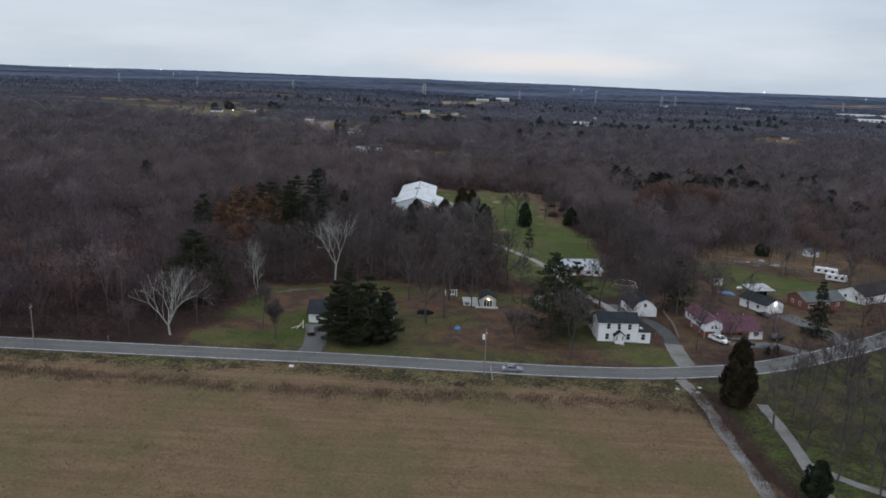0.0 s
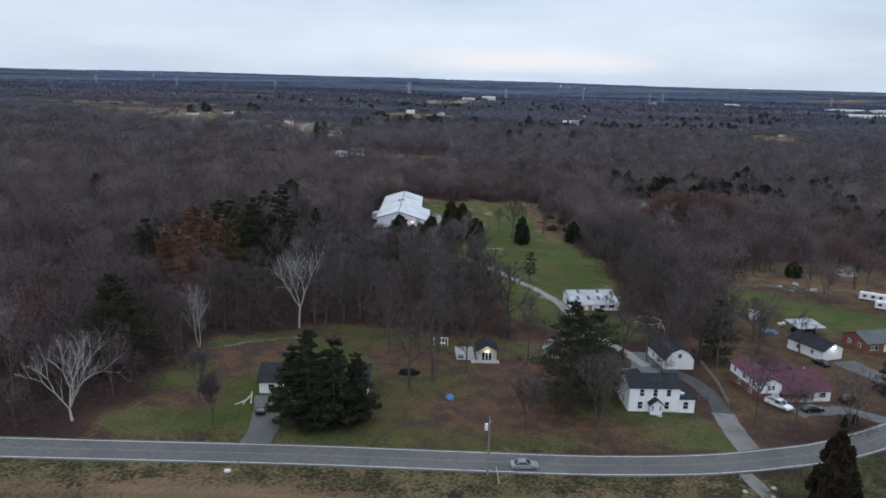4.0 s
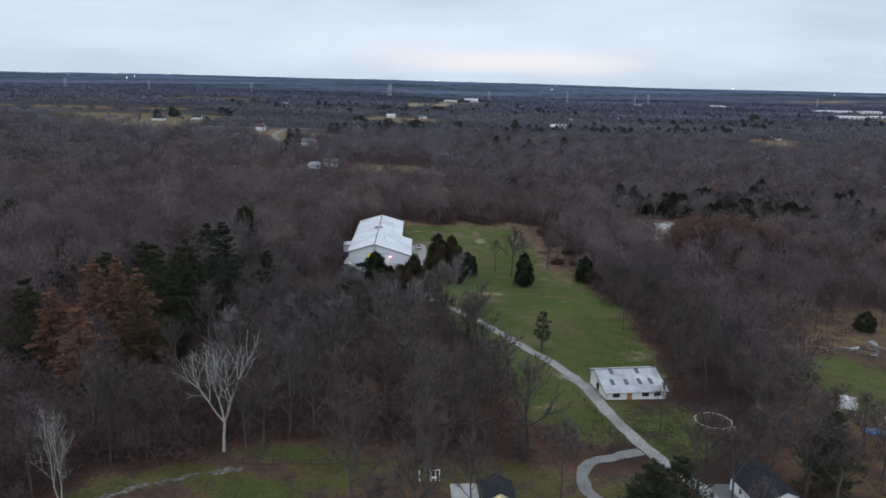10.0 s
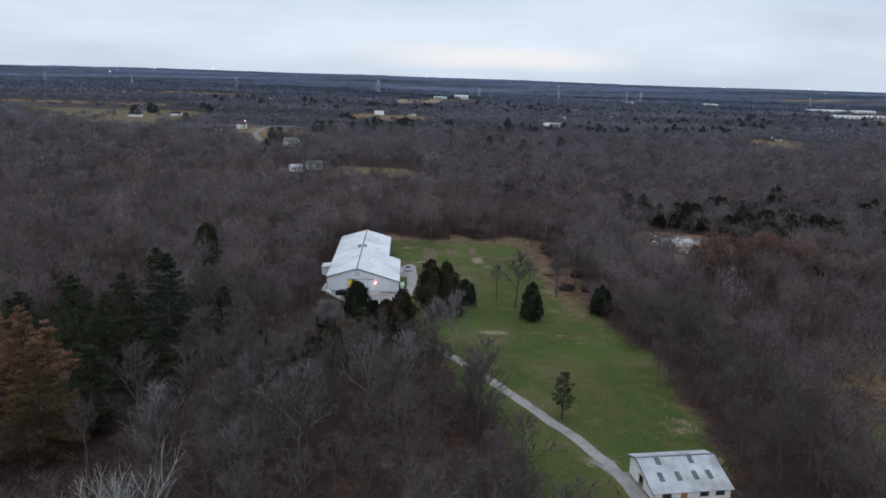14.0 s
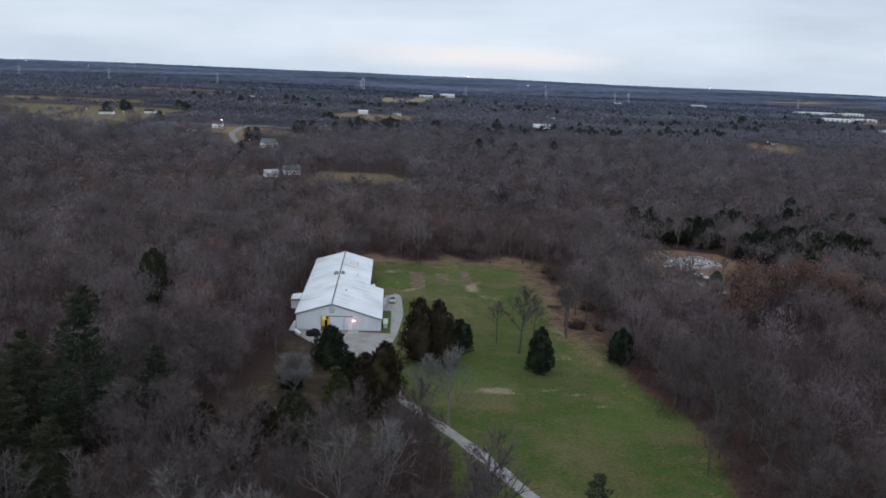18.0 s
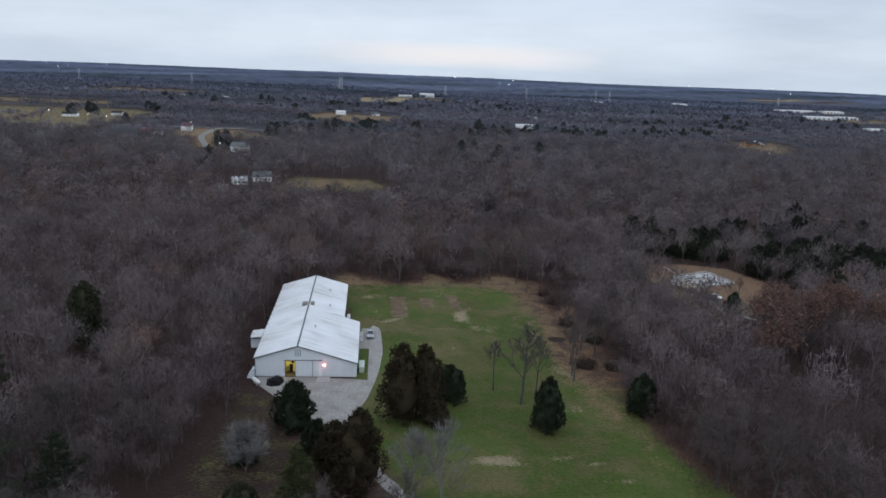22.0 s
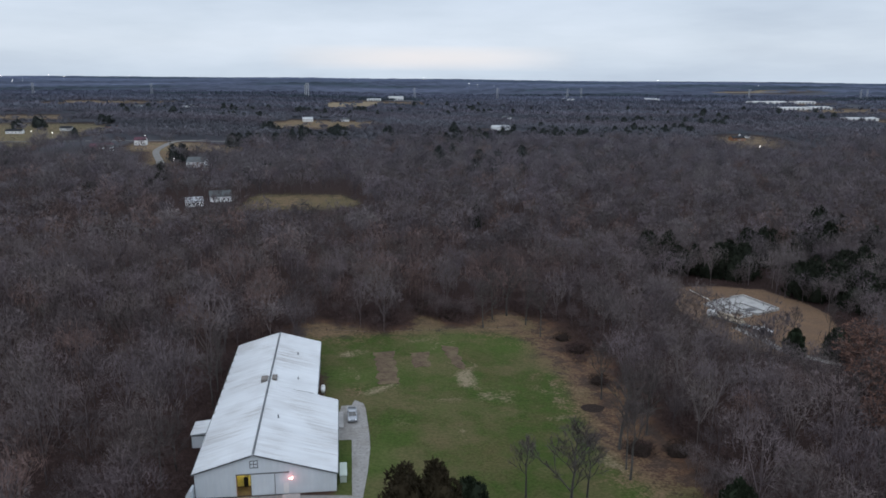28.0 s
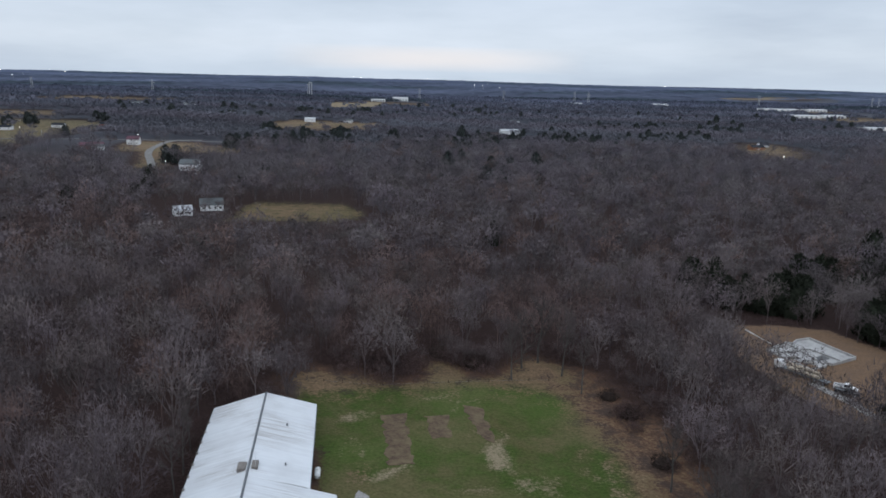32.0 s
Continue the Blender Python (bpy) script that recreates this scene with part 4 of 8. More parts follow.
    for p, q, d in tips:
        p, q = fit(p), fit(q)
        for _ in range(max(2, int(twigs * 0.45))):
            st = p.lerp(q, fine.r.uniform(0.1, 1.0))
            e = (d * fine.r.uniform(0.3, 1.2) + Vector((fine.r.uniform(-1, 1), fine.r.uniform(-1, 1), fine.r.uniform(-0.4, 0.9)))).normalized()
            fine.blade(st, st + e * twig_l * fine.r.uniform(0.45, 1.1), twig_w * fine.r.uniform(0.6, 1.3))
    return wood, fine


def bare_tree(seed, h, spread, bark=None, twig_mat=None, leaves=None, leaf_n=0, leaf_size=0.5, name="bare_tree", **k):
    wood, fine = grow_bare(seed, h, spread, **k)
    root = new(name)
    t = new("trunk", wood.mesh("trunk", bark or BARK))
    c = new("crown", fine.mesh("crown", twig_mat or TWIGS))
    t.parent = c.parent = root
    if leaves:
        lv = Soup(seed + 7)
        pts = fine.v[2::3]
        for _ in range(leaf_n):
            p = lv.r.choice(pts) + Vector((lv.r.uniform(-1, 1), lv.r.uniform(-1, 1), lv.r.uniform(-1, 0.5))) * 0.6
            lv.tuft(p, leaf_size * lv.r.uniform(0.6, 1.3))
        o = new("foliage", lv.mesh("foliage", leaves))
        o.parent = root
    return root


def evergreen(seed, h, w, mat=None, shape="cedar", bare=0.06, n=900, size=0.75, trunk_mat=None, name="cedar_tree"):
    """Conifer: a tapered trunk, limbs, and a crown of many needle scraps with an uneven outline. shape: cedar, pine or spruce."""
    n, size = int(n * 2.6), size * 0.62
    return grow_evergreen(seed, h, w, mat, shape, bare, n, size, trunk_mat, name)


def grow_evergreen(seed, h, w, mat, shape, bare, n, size, trunk_mat, name):
    wood, green = Soup(seed), Soup(seed + 1)
    r = green.r
    rr = 0.012 * h + 0.05
    wood.tube((0, 0, -0.3), (0, 0, h * 0.5), rr * 1.3, rr * 0.8, 6)
    wood.tube((0, 0, h * 0.5), (0, 0, h * 0.96), rr * 0.8, rr * 0.15, 5)
    if shape == "cedar":
        # rounded clumps of needles crowded on an egg-shaped outline, over a shaded inner mass
        def girth(u):
            return 0.62 * w * (1 - 0.97 * u ** 2.1) ** 0.75 * min(1.0, 0.66 + 1.5 * u)

        b0 = len(green.v)
        rings, k = (0.02, 0.12, 0.24, 0.36, 0.48, 0.6, 0.72, 0.82, 0.9), 11
        for u in rings:
            for j in range(k):
                a, q = 6.2832 * (j + r.uniform(-0.25, 0.25)) / k, girth(u) * (0.66 if u < 0.88 else 0.15) * r.uniform(0.55, 1.15)
                green.v.append(Vector((math.cos(a) * q, math.sin(a) * q, h * (bare + (1 - bare) * (u + r.uniform(-0.04, 0.04))))))
        for i in range(len(rings) - 1):
            for j in range(k):
                p0, p1 = b0 + i * k + j, b0 + i * k + (j + 1) % k
                green.t += [(p0, p1, p1 + k), (p0, p1 + k, p0 + k)]
        clumps = [(Vector((0, 0, h * 0.88)), w * 0.13, h * 0.11)]
        for i in range(int(16 + h)):
            u, a = ((i + r.random()) / (16 + h)) ** 0.9 * 0.95, 2.4 * i + r.uniform(-0.4, 0.4)
            g = girth(u) * r.uniform(0.45, 0.72)
            cr = w * r.uniform(0.13, 0.22) * (1.1 - 0.5 * u)
            clumps.append((Vector((math.cos(a) * g, math.sin(a) * g, h * (bare + (1 - bare) * (0.05 + 0.86 * u)))), cr, cr * r.uniform(1.0, 1.7)))
        for c, ra, rb in clumps:
            away = Vector((c.x, c.y, 0))
            away = away.normalized() if away.length > 0.1 else Vector((0, 0, 1))
            wood.tube((0, 0, c.z * 0.8), c, rr * 0.3, 0.02, 3)
            for _ in range(int(n / len(clumps))):
                d = Vector((r.gauss(0, 1), r.gauss(0, 1), r.gauss(0.3, 1))).normalized()
                if d.dot(away) < -0.35:
                    d = -d
                p = c + Vector((d.x * ra, d.y * ra, d.z * rb)) * r.uniform(0.6, 1.15)
                green.tuft(p, size * r.uniform(0.75, 1.5), d * 0.8 + Vector((0, 0, 0.5)), 0.95)
    else:
        # whorls of level boughs, each a flat spray of needles
        whorls = max(7, int((1 - bare) * h * (1.05 if shape == "spruce" else 0.95)))
        per = max(4, int(n * 1.35 / (whorls * 5)))
        for i in range(whorls):
            u = (i + r.uniform(0, 0.6)) / whorls
            z = h * (bare + (1 - bare) * u)
            reach = w / 2 * ((1 - u) ** 0.85 if shape == "spruce" else (1 - u ** 1.35) ** 0.8 * min(1.0, 0.7 + 1.6 * u)) * r.uniform(0.8, 1.15) + 0.35
            k, a0 = r.randint(4, 6), r.uniform(0, 6.2832)
            for b in range(k):
                a = a0 + 6.2832 * b / k + r.uniform(-0.35, 0.35)
                ln = reach * r.choice((0.55, 0.8, 0.95, 1.05, 1.18))
                rise = ln * (r.uniform(-0.08, 0.16) if shape == "pine" else -0.16)
                foot = Vector((0, 0, z - 0.04 * ln))
                out, side = Vector((math.cos(a), math.sin(a), 0)), Vector((-math.sin(a), math.cos(a), 0))
                tip = foot + out * ln + Vector((0, 0, rise))
                wood.tube(foot, tip, rr * 0.26 * (1.1 - u), 0.02, 3)
                for _ in range(int(per * (0.45 + 0.75 * ln / max(0.5, w / 2)))):
                    q = r.random() ** 0.7
                    wide = (0.16 + 0.30 * ln) * (1.15 - 0.75 * q)
                    p = foot.lerp(tip, 0.18 + 0.85 * q) + side * r.uniform(-1, 1) * wide + Vector((0, 0, r.uniform(-0.8, 1.0) * (0.18 + 0.05 * ln)))
                    e = out * r.uniform(0.3, 1.0) + side * r.uniform(-0.8, 0.8) + Vector((0, 0, r.uniform(-0.1, 0.45)))
                    e = e.normalized() * size * r.uniform(0.9, 1.7)
                    wd = size * r.uniform(0.26, 0.5)
                    cross = (e.cross(Vector((r.uniform(-0.5, 0.5), r.uniform(-0.5, 0.5), 1)))).normalized() * wd / 2
                    c0 = len(green.v)
                    green.v += [p - e * 0.4 - cross, p - e * 0.4 + cross, p + e * 0.6]
                    green.t.append((c0, c0 + 1, c0 + 2))
                    if r.random() < 0.5:
                        green.blade(p - e * 0.3, p + e * 0.5 + Vector((0, 0, 0.25 * size)), wd * 0.8)
        green.tuft((0, 0, h * 0.985), size, Vector((0, 0, 1.5)))
    root = new(name)
    t = new("trunk", wood.mesh("trunk", trunk_mat or BARK))
    c = new("crown", green.mesh("crown", mat or NEEDLES))
    t.parent = c.parent = root
    return root


def stand(tree, x, y, turn=0.0, label="", category="tree", group="", scale=1.0):
    tree.matrix_basis = pose(x, y, gz(x, y), 0, 0, turn)
    tree.scale = (scale,) * 3
    return tagged(tree, label, category, group)


# trees that stand out one by one
stand(bare_tree(11, 18.5, 15, BARK_WHITE, TWIGS_GREY, name="sycamore", fork=0.16, limbs=8, boughs=17, twigs=8, thick=0.95, upright=0.3, twig_w=0.04, twig_l=1.6), -65.6, -62.5, 40, "white-barked bare sycamore with wide spreading limbs by the road")
stand(bare_tree(12, 23.5, 15, BARK_WHITE, TWIGS_GREY, name="sycamore", fork=0.32, limbs=8, boughs=10, twigs=8, thick=0.85, upright=0.55, twig_w=0.04, twig_l=1.5), -34.9, -1.6, 175, "tall white-barked bare sycamore with a vase-shaped crown at the wood edge")
stand(bare_tree(13, 16.5, 7.5, BARK_WHITE, TWIGS_PALE, name="birch", fork=0.22, limbs=9, boughs=3, twigs=5, thick=0.45, upright=0.5, twig_w=0.05, stems=2, leader=0.9), -54.8, -22, 0, "slender pale bare birch beside the path")
stand(bare_tree(14, 10.5, 5.5, fork=0.35, limbs=5, boughs=4, twigs=9, thick=1.2), -40.1, -61.8, 0, "small dark bare tree on the verge")
stand(bare_tree(15, 12.5, 6, fork=0.4, limbs=5, boughs=4, twigs=8), -45.3, -53, 0, "thin bare tree on the side lawn")
for i, (x, y, h, w) in enumerate(((-25.6, -58.8, 16.5, 6.6), (-22.4, -59.8, 20.5, 9), (-17.8, -59.5, 19, 9), (-13.8, -57.5, 15, 7.5))):
    stand(evergreen(21 + 50 * i, h * 0.95, w * 1.3, PINE_NEEDLES, "pine", 0.02, 3600, 0.9, name="cedar_tree"), x, y, 40 * i, "dark evergreen standing close before the white cottage", group="evergreens before the cottage")
stand(evergreen(23, 23.5, 20, PINE_NEEDLES, "pine", 0.08, 4000, 0.85, name="white_pine"), 29.4, -46, 0, "large white pine with tiered dark boughs near the farmhouse")
stand(evergreen(24, 19, 16, PINE_NEEDLES, "pine", 0.12, 2200, 0.85, name="white_pine"), 36.5, -36, 60, "white pine with thin tiered boughs behind the larger one")
stand(bare_tree(16, 19, 8, fork=0.3, limbs=6, boughs=6, twigs=11), 31.9, -63, 0, "tall bare tree standing by the road")
stand(bare_tree(17, 12, 7, leaves=OAK_LEAVES, leaf_n=120, leaf_size=0.4, fork=0.35, boughs=5, twigs=10), 18.9, -58.9, 0, "ivy-choked half-dead tree on the lawn")
for i, (x, y, h, w) in enumerate(((127.4, 229, 8.5, 7), (138, 225.5, 9.5, 8.5))):
    stand(evergreen(440 + i, h, w, NEEDLES, "cedar", 0.02, 900, 0.9), x, y, 60 * i, "dark cedar beside the building-site track", group="cedars by the building site")
STANDS = [(135, 330, 6), (156, 324, 6), (189, 348, 6), (177, 288, 6), (195, 304, 6), (188, 270, 7), (212, 285, 8), (128, 229, 4), (138, 225, 4)]
for i, (x, y, h, w) in enumerate(((-64.5, 39, 22, 15), (-73, 28, 18, 13), (-84, 62, 21, 13), (-77, 59, 22, 14), (-71, 57, 20, 12), (-84, 40, 19, 12))):
    stand(evergreen(300 + i, h, w, RUST_LEAVES if i else RUST_PINE, "pine", 0.06, 2400, 0.95, name="larch_tree"), x, y, 60 * i, "tall conifer with rusty orange dying needles", group="rusty conifers in the west wood")
    STANDS.append((x, y, w * 0.62))
for i, (x, y, h, w) in enumerate(((112, 172, 23, 14), (124, 180, 23, 14), (136, 190, 22, 14), (104, 164, 19, 12), (122, 195, 22, 13), (146, 200, 21, 13), (150, 186, 22, 14))):
    stand(bare_tree(320 + 3 * i, h, w, leaves=OAK_LEAVES, leaf_n=1500, leaf_size=0.6, name="oak_tree", fork=0.3, limbs=7, boughs=6), x, y, 70 * i, "oak still holding dull brown-orange leaves", group="brown oaks in the east wood")
for i, (x, y, h, w) in enumerate(((-19.9, 41.6, 20, 15), (-8, 60, 19, 14), (-1, 67, 18, 12), (-29, 50, 17, 13), (12.9, 101.5, 18, 11), (8.5, 105, 15, 8), (-27, 24, 16, 11), (-42, 30, 18, 12))):
    stand(bare_tree(350 + 3 * i, h, w, BARK_GREY, TWIGS_GREY, fork=0.16, limbs=12, boughs=8, twigs=16, thick=0.9, upright=0.6, twig_w=0.08, leader=0.75), x, y, 50 * i, "many-stemmed pale grey bare tree with a rounded crown", group="pale grey trees")
for i, (x, y, h, w) in enumerate(((-70, 94, 21, 18), (-75, 80, 22, 19), (-84, 98, 19, 17), (-66, 74, 21, 18), (-90, 84, 18, 17), (-75, 134, 19, 15))):
    stand(evergreen(380 + i, h, w, PINE_NEEDLES, "pine", 0.05, 2600, 1.0, name="white_pine"), x, y, 40 * i, "dark pine standing in the bare wood", group="dark pines in the west wood")
    STANDS.append((x, y, w * 0.62))
for i, (x, y, h, w) in enumerate(((-28, 84, 8, 8), (-17, 90, 10, 8), (-25, 95, 7, 6.5), (-20, 99, 8, 7), (-36, 92, 8, 6))):
    stand(evergreen(390 + i, h, w, PINE_NEEDLES if i % 2 else RUST_CEDAR, "cedar", 0.02, 900, 0.85), x, y, 40 * i, "young dark cedar among bare trees", group="young cedars")
for i, (x, y, h, w) in enumerate(((-60, 50, 18, 14), (-53, 66, 16, 13), (-92, 44, 20, 16))):
    stand(evergreen(30 + i, h, w, PINE_NEEDLES, "pine", 0.05, 2300, 0.95, name="white_pine"), x, y, 70 * i, "dark blue-green pine among rusty conifers in the wood", group="pines in the west wood")
    STANDS.append((x, y, w * 0.62))
stand(evergreen(35, 27, 20, NEEDLES, "pine", 0.04, 3600, 1.0, name="white_pine"), -58, 91, 0, "tall dark pine rising above the bare wood")
STANDS += [(-58, 91, 10), (-72, 179, 7), (-46, 96, 6), (-69.6, -33, 8)]
stand(evergreen(36, 19, 11, PINE_NEEDLES, "cedar", 0.1, 1500, 1.0, name="pine_tree"), -72, 179, 0, "round-topped dark pine alone in the bare wood")
stand(evergreen(37, 18, 11, NEEDLES, "pine", 0.1, 1000, 1.0, name="pine_tree"), -46, 96, 0, "dark pine in the bare wood")
stand(evergreen(38, 21, 21, PINE_NEEDLES, "pine", 0.02, 3600, 1.0), -69.6, -33, 0, "broad dark cedar at the wood edge")
stand(evergreen(39, 18.5, 11.5, RUST_CEDAR, "cedar", 0.02, 1500, 0.9), 8.0, 143.5, 0, "bulky bronzed cedar beside the barn yard", group="cedars beside the barn")
stand(evergreen(40, 17, 9.5, RUST_CEDAR, "cedar", 0.02, 1300, 0.9), 13.3, 147, 90, "bronzed cedar beside the barn yard", group="cedars beside the barn")
stand(evergreen(41, 9, 8, NEEDLES, "cedar", 0.02, 900, 0.8), 20.0, 155, 0, "low dark cedar on the lawn edge", group="cedars beside the barn")
stand(evergreen(42, 7.5, 6, RUST_CEDAR, "cedar", 0.02, 700, 0.8), 15, 140, 0, "low bronzed cedar on the lawn edge", group="cedars beside the barn")
stand(evergreen(43, 12.7, 7.6, NEEDLES, "cedar", 0.02, 1300, 0.8), 39.7, 138, 0, "dark conical cedar alone on the lawn")
for i, (x, y, h, w, mat) in enumerate(((-15.2, 137, 11.5, 9, NEEDLES), (-1.2, 115, 14.5, 10, RUST_CEDAR), (-5.6, 118, 10.5, 8, RUST_CEDAR), (-9, 122, 9, 7, NEEDLES), (-23, 122, 6, 6, NEEDLES), (-3, 107, 8, 7, RUST_CEDAR))):
    stand(evergreen(50 + i, h, w, mat, "cedar", 0.02, 1200, 0.85), x, y, 50 * i, "dark cedar crowding the gravel barn yard", group="cedars before the barn")
stand(evergreen(58, 11.5, 9.5, YELLOW_PINE, "spruce", 0.03, 1900, 0.8, name="spruce_tree"), -11.4, 106, 0, "yellow-green spruce before the barn yard")
stand(bare_tree(59, 9, 10, BARK_GREY, TWIGS_GREY, fork=0.1, limbs=10, boughs=8, twigs=22, thick=0.6, upright=0.6, twig_w=0.07), -22, 117, 0, "low round bare grey tree below the barn yard")
stand(evergreen(60, 11.3, 6, PINE_NEEDLES, "pine", 0.3, 420, 0.8, name="scots_pine"), 34, 61.4, 0, "small open pine with a bare trunk on the lawn")
stand(evergreen(61, 15.7, 7.6, RUST_CEDAR, "cedar", 0.02, 2800, 0.8), 63.5, -86, 0, "tall dark cedar beside the road junction")
stand(evergreen(62, 6.7, 5, NEEDLES, "cedar", 0.02, 700, 0.7), 63.5, -121.8, 0, "small dark cedar by the concrete driveway")
stand(evergreen(63, 16.8, 10, PINE_NEEDLES, "spruce", 0.03, 1500, 0.9, name="spruce_tree"), 107, -31, 0, "dark spruce before the neighbouring houses")
stand(evergreen(64, 6.2, 7.5, PINE_NEEDLES, "cedar", 0.02, 800, 0.7, name="evergreen_bush"), 141, 91, 0, "round dark evergreen bush on the far lawn")
stand(evergreen(65, 9.8, 8.2, NEEDLES, "cedar", 0.02, 1200, 0.8), 64.3, 146.8, 0, "dark cedar at the edge of the lawn")
stand(evergreen(66, 16, 13, PINE_NEEDLES, "pine", 0.1, 1700, 0.85, name="white_pine"), 72.3, -11.6, 0, "dark pine behind the garage")
for i, (x, y) in enumerate(((85, -50.5), (88, -49))):
    stand(evergreen(67 + i, 2.6, 1.4, NEEDLES, "cedar", 0.02, 200, 0.4, name="shrub"), x, y, 0, "small clipped conical evergreen shrub", "shrub", "pair of clipped shrubs")

# further bare trees, copied from a few grown forms
FORMS = [bare_tree(100 + i, 18, s, fork=f, limbs=l, boughs=6, twigs=23, upright=u, thick=t * 1.2, twig_w=0.065, twig_l=1.7, leader=0.82)
         for i, (s, f, l, u, t) in enumerate(((9, 0.3, 9, 0.7, 0.9), (11, 0.25, 10, 0.5, 1.0), (8, 0.38, 8, 0.85, 0.8), (12, 0.28, 10, 0.6, 1.05), (10, 0.22, 9, 0.8, 0.9), (9, 0.42, 8, 0.6, 0.85)))]
for f in FORMS:
    tagged(f, "bare grey broad-leaved tree", "tree")
used = set()


def place_bare(x, y, h, label, group, rnd, slim=1.0):
    i = rnd.randrange(len(FORMS))
    f = FORMS[i]
    if i not in used:
        used.add(i)
        ob = f
        ob.matrix_basis = pose(x, y, gz(x, y), 0, 0, rnd.uniform(0, 360))
    else:
        ob = copy_thing(f, pose(x, y, gz(x, y), 0, 0, rnd.uniform(0, 360)))
    s = h / 18
    ob.scale = (s * slim * rnd.uniform(0.85, 1.15), s * slim * rnd.uniform(0.85, 1.15), s)
    return tagged(ob, label, "tree", group)


trnd = random.Random(5)
YARD_TREES = ((-10.7, -8.4, 16), (11, -3.2, 20), (14.2, 2.3, 19), (20.5, -2.4, 18), (3.4, -7.4, 21), (66, 2.3, 15), (9, -28, 15), (-4, -40, 14), (2, -16, 15), (8, 6, 17), (-9.6, -19.5, 15), (0.9, -34.3, 16), (-30.1, -4.3, 13), (0.7, -0.1, 14), (24, -20, 14), (70, 12, 16), (62, -6, 12), (71, -18, 13), (69, -10, 14))
for x, y, h in YARD_TREES:
    place_bare(x, y, h * 1.22, "bare grey tree on the leaf-strewn lawn", "yard trees", trnd)
for x, y, h in ((36.7, 152.7, 17), (31.5, 161, 11), (55.6, 178, 15), (53.3, 166, 14), (54, 170, 12), (41, 156, 13), (62, 82, 10), (51, 13, 9), (14, 62, 10), (17, 48, 10), (22, 36, 11), (9, 72, 11)):
    place_bare(x, y, h * 1.2, "thin bare tree on the open lawn", "lawn trees", trnd, 0.95)
for x, y, h in ((42.4, 260, 15), (56.4, 262, 17), (52.5, 272, 18), (47, 268, 16), (58, 250, 14), (62, 190, 15), (64, 184, 16), (60.5, 203, 14), (137, 244, 10), (131, 240, 9), (150, 246, 11), (-30.5, 205, 13), (-31, 214, 14), (-31.5, 224, 13), (-33, 178, 12), (-34, 170, 13)):
    place_bare(x, y, h * 1.1, "bare tree standing at the lawn's wooded edge", "lawn edge trees", trnd, 0.8)
for x, y, h in ((67, -97, 13), (73, -92, 14), (76, -105, 15), (84, -98, 13), (90, -108, 16), (80, -82, 12), (95, -88, 15), (88, -74, 14), (104, -70, 15), (110, -92, 15), (70, -116, 12), (102, -58, 12), (120, -60, 15), (118, -78, 16), (76, -128, 14), (96, -122, 15)):
    place_bare(x, y, h, "bare tree beside the concrete driveway", "roadside trees", trnd)
for x, y, h in ((78, -112, 14), (86, -90, 15), (70, -104, 12), (92, -98, 16), (98, -104, 15), (84, -118, 14), (90, -80, 14), (100, -78, 15), (106, -84, 16), (112, -70, 14), (74, -122, 11), (104, -112, 15), (82, -72, 13), (96, -68, 14)):
    place_bare(x, y, h, "bare tree crowding the roadside corner", "roadside trees", trnd)
for x, y, h in ((98, -4, 12), (90, 6, 13), (132, 96, 12), (126, 92, 13), (136, 100, 12), (150, 96, 11), (156, 74, 12), (112, 96, 12), (100, 90, 12), (160, 82, 12), (84, 8, 14), (86, 22, 13), (86, -6, 12), (150, 34, 14), (120, 100, 13)):
    place_bare(x, y, h, "bare tree among the back gardens", "garden trees", trnd)


# ---------------------------------------------------------------- woodland
OPEN = [YARD_LAWN, LOWER_LAWN, CLEARING,
        [(-600, -600), (600, -600), (600, -100), (260, -40), (122, -30), (70, -60), (30, -64), (-23, -65), (-102, -67.5), (-420, -78), (-600, -84)],
        [(-32, 158), (-35, 184), (-35, 193), (-30.5, 196), (-30.5, 236), (-4, 240), (8, 220), (8, 160), (4, 122), (4, 104), (-14, 104), (-24, 118), (-28, 140), (-31, 150)],
        [(-32, 82), (-31, 126), (6, 128), (6, 99), (-6, 84)], [(-39, 84), (-34, 84), (-30.5, 150), (-33.5, 150)],
        LANE_SIDE, [(38, 6), (64, 6), (66, 28), (38, 28)], [(108, 262), (110, 236), (117, 212), (142, 210), (156, 240)], [(22, -6), (46, 8), (44, 28), (20, 28), (18, 12)],
        [(28, -8), (46, 8), (70, 16), (70, -12)], [(56, 6), (56, 26), (70, 26), (70, 6)], [(41, 26), (41, 42), (61, 42), (61, 26)]]
SPARSE = [(-14, 4), (30, -6), (42, 12), (26, 72), (16, 90), (2, 112), (-6, 106), (-4, 70), (-14, 30)]
SCRUB = [(-86, 8), (-46, 2), (-30, 12), (-40, 34), (-60, 30), (-88, 34)]
AUBURN = [(190, 165, 45, 34), (160, 200, 22, 20), (225, 195, 40, 26), (10, 300, 60, 25), (60, 290, 20, 22), (-150, 420, 60, 40)]


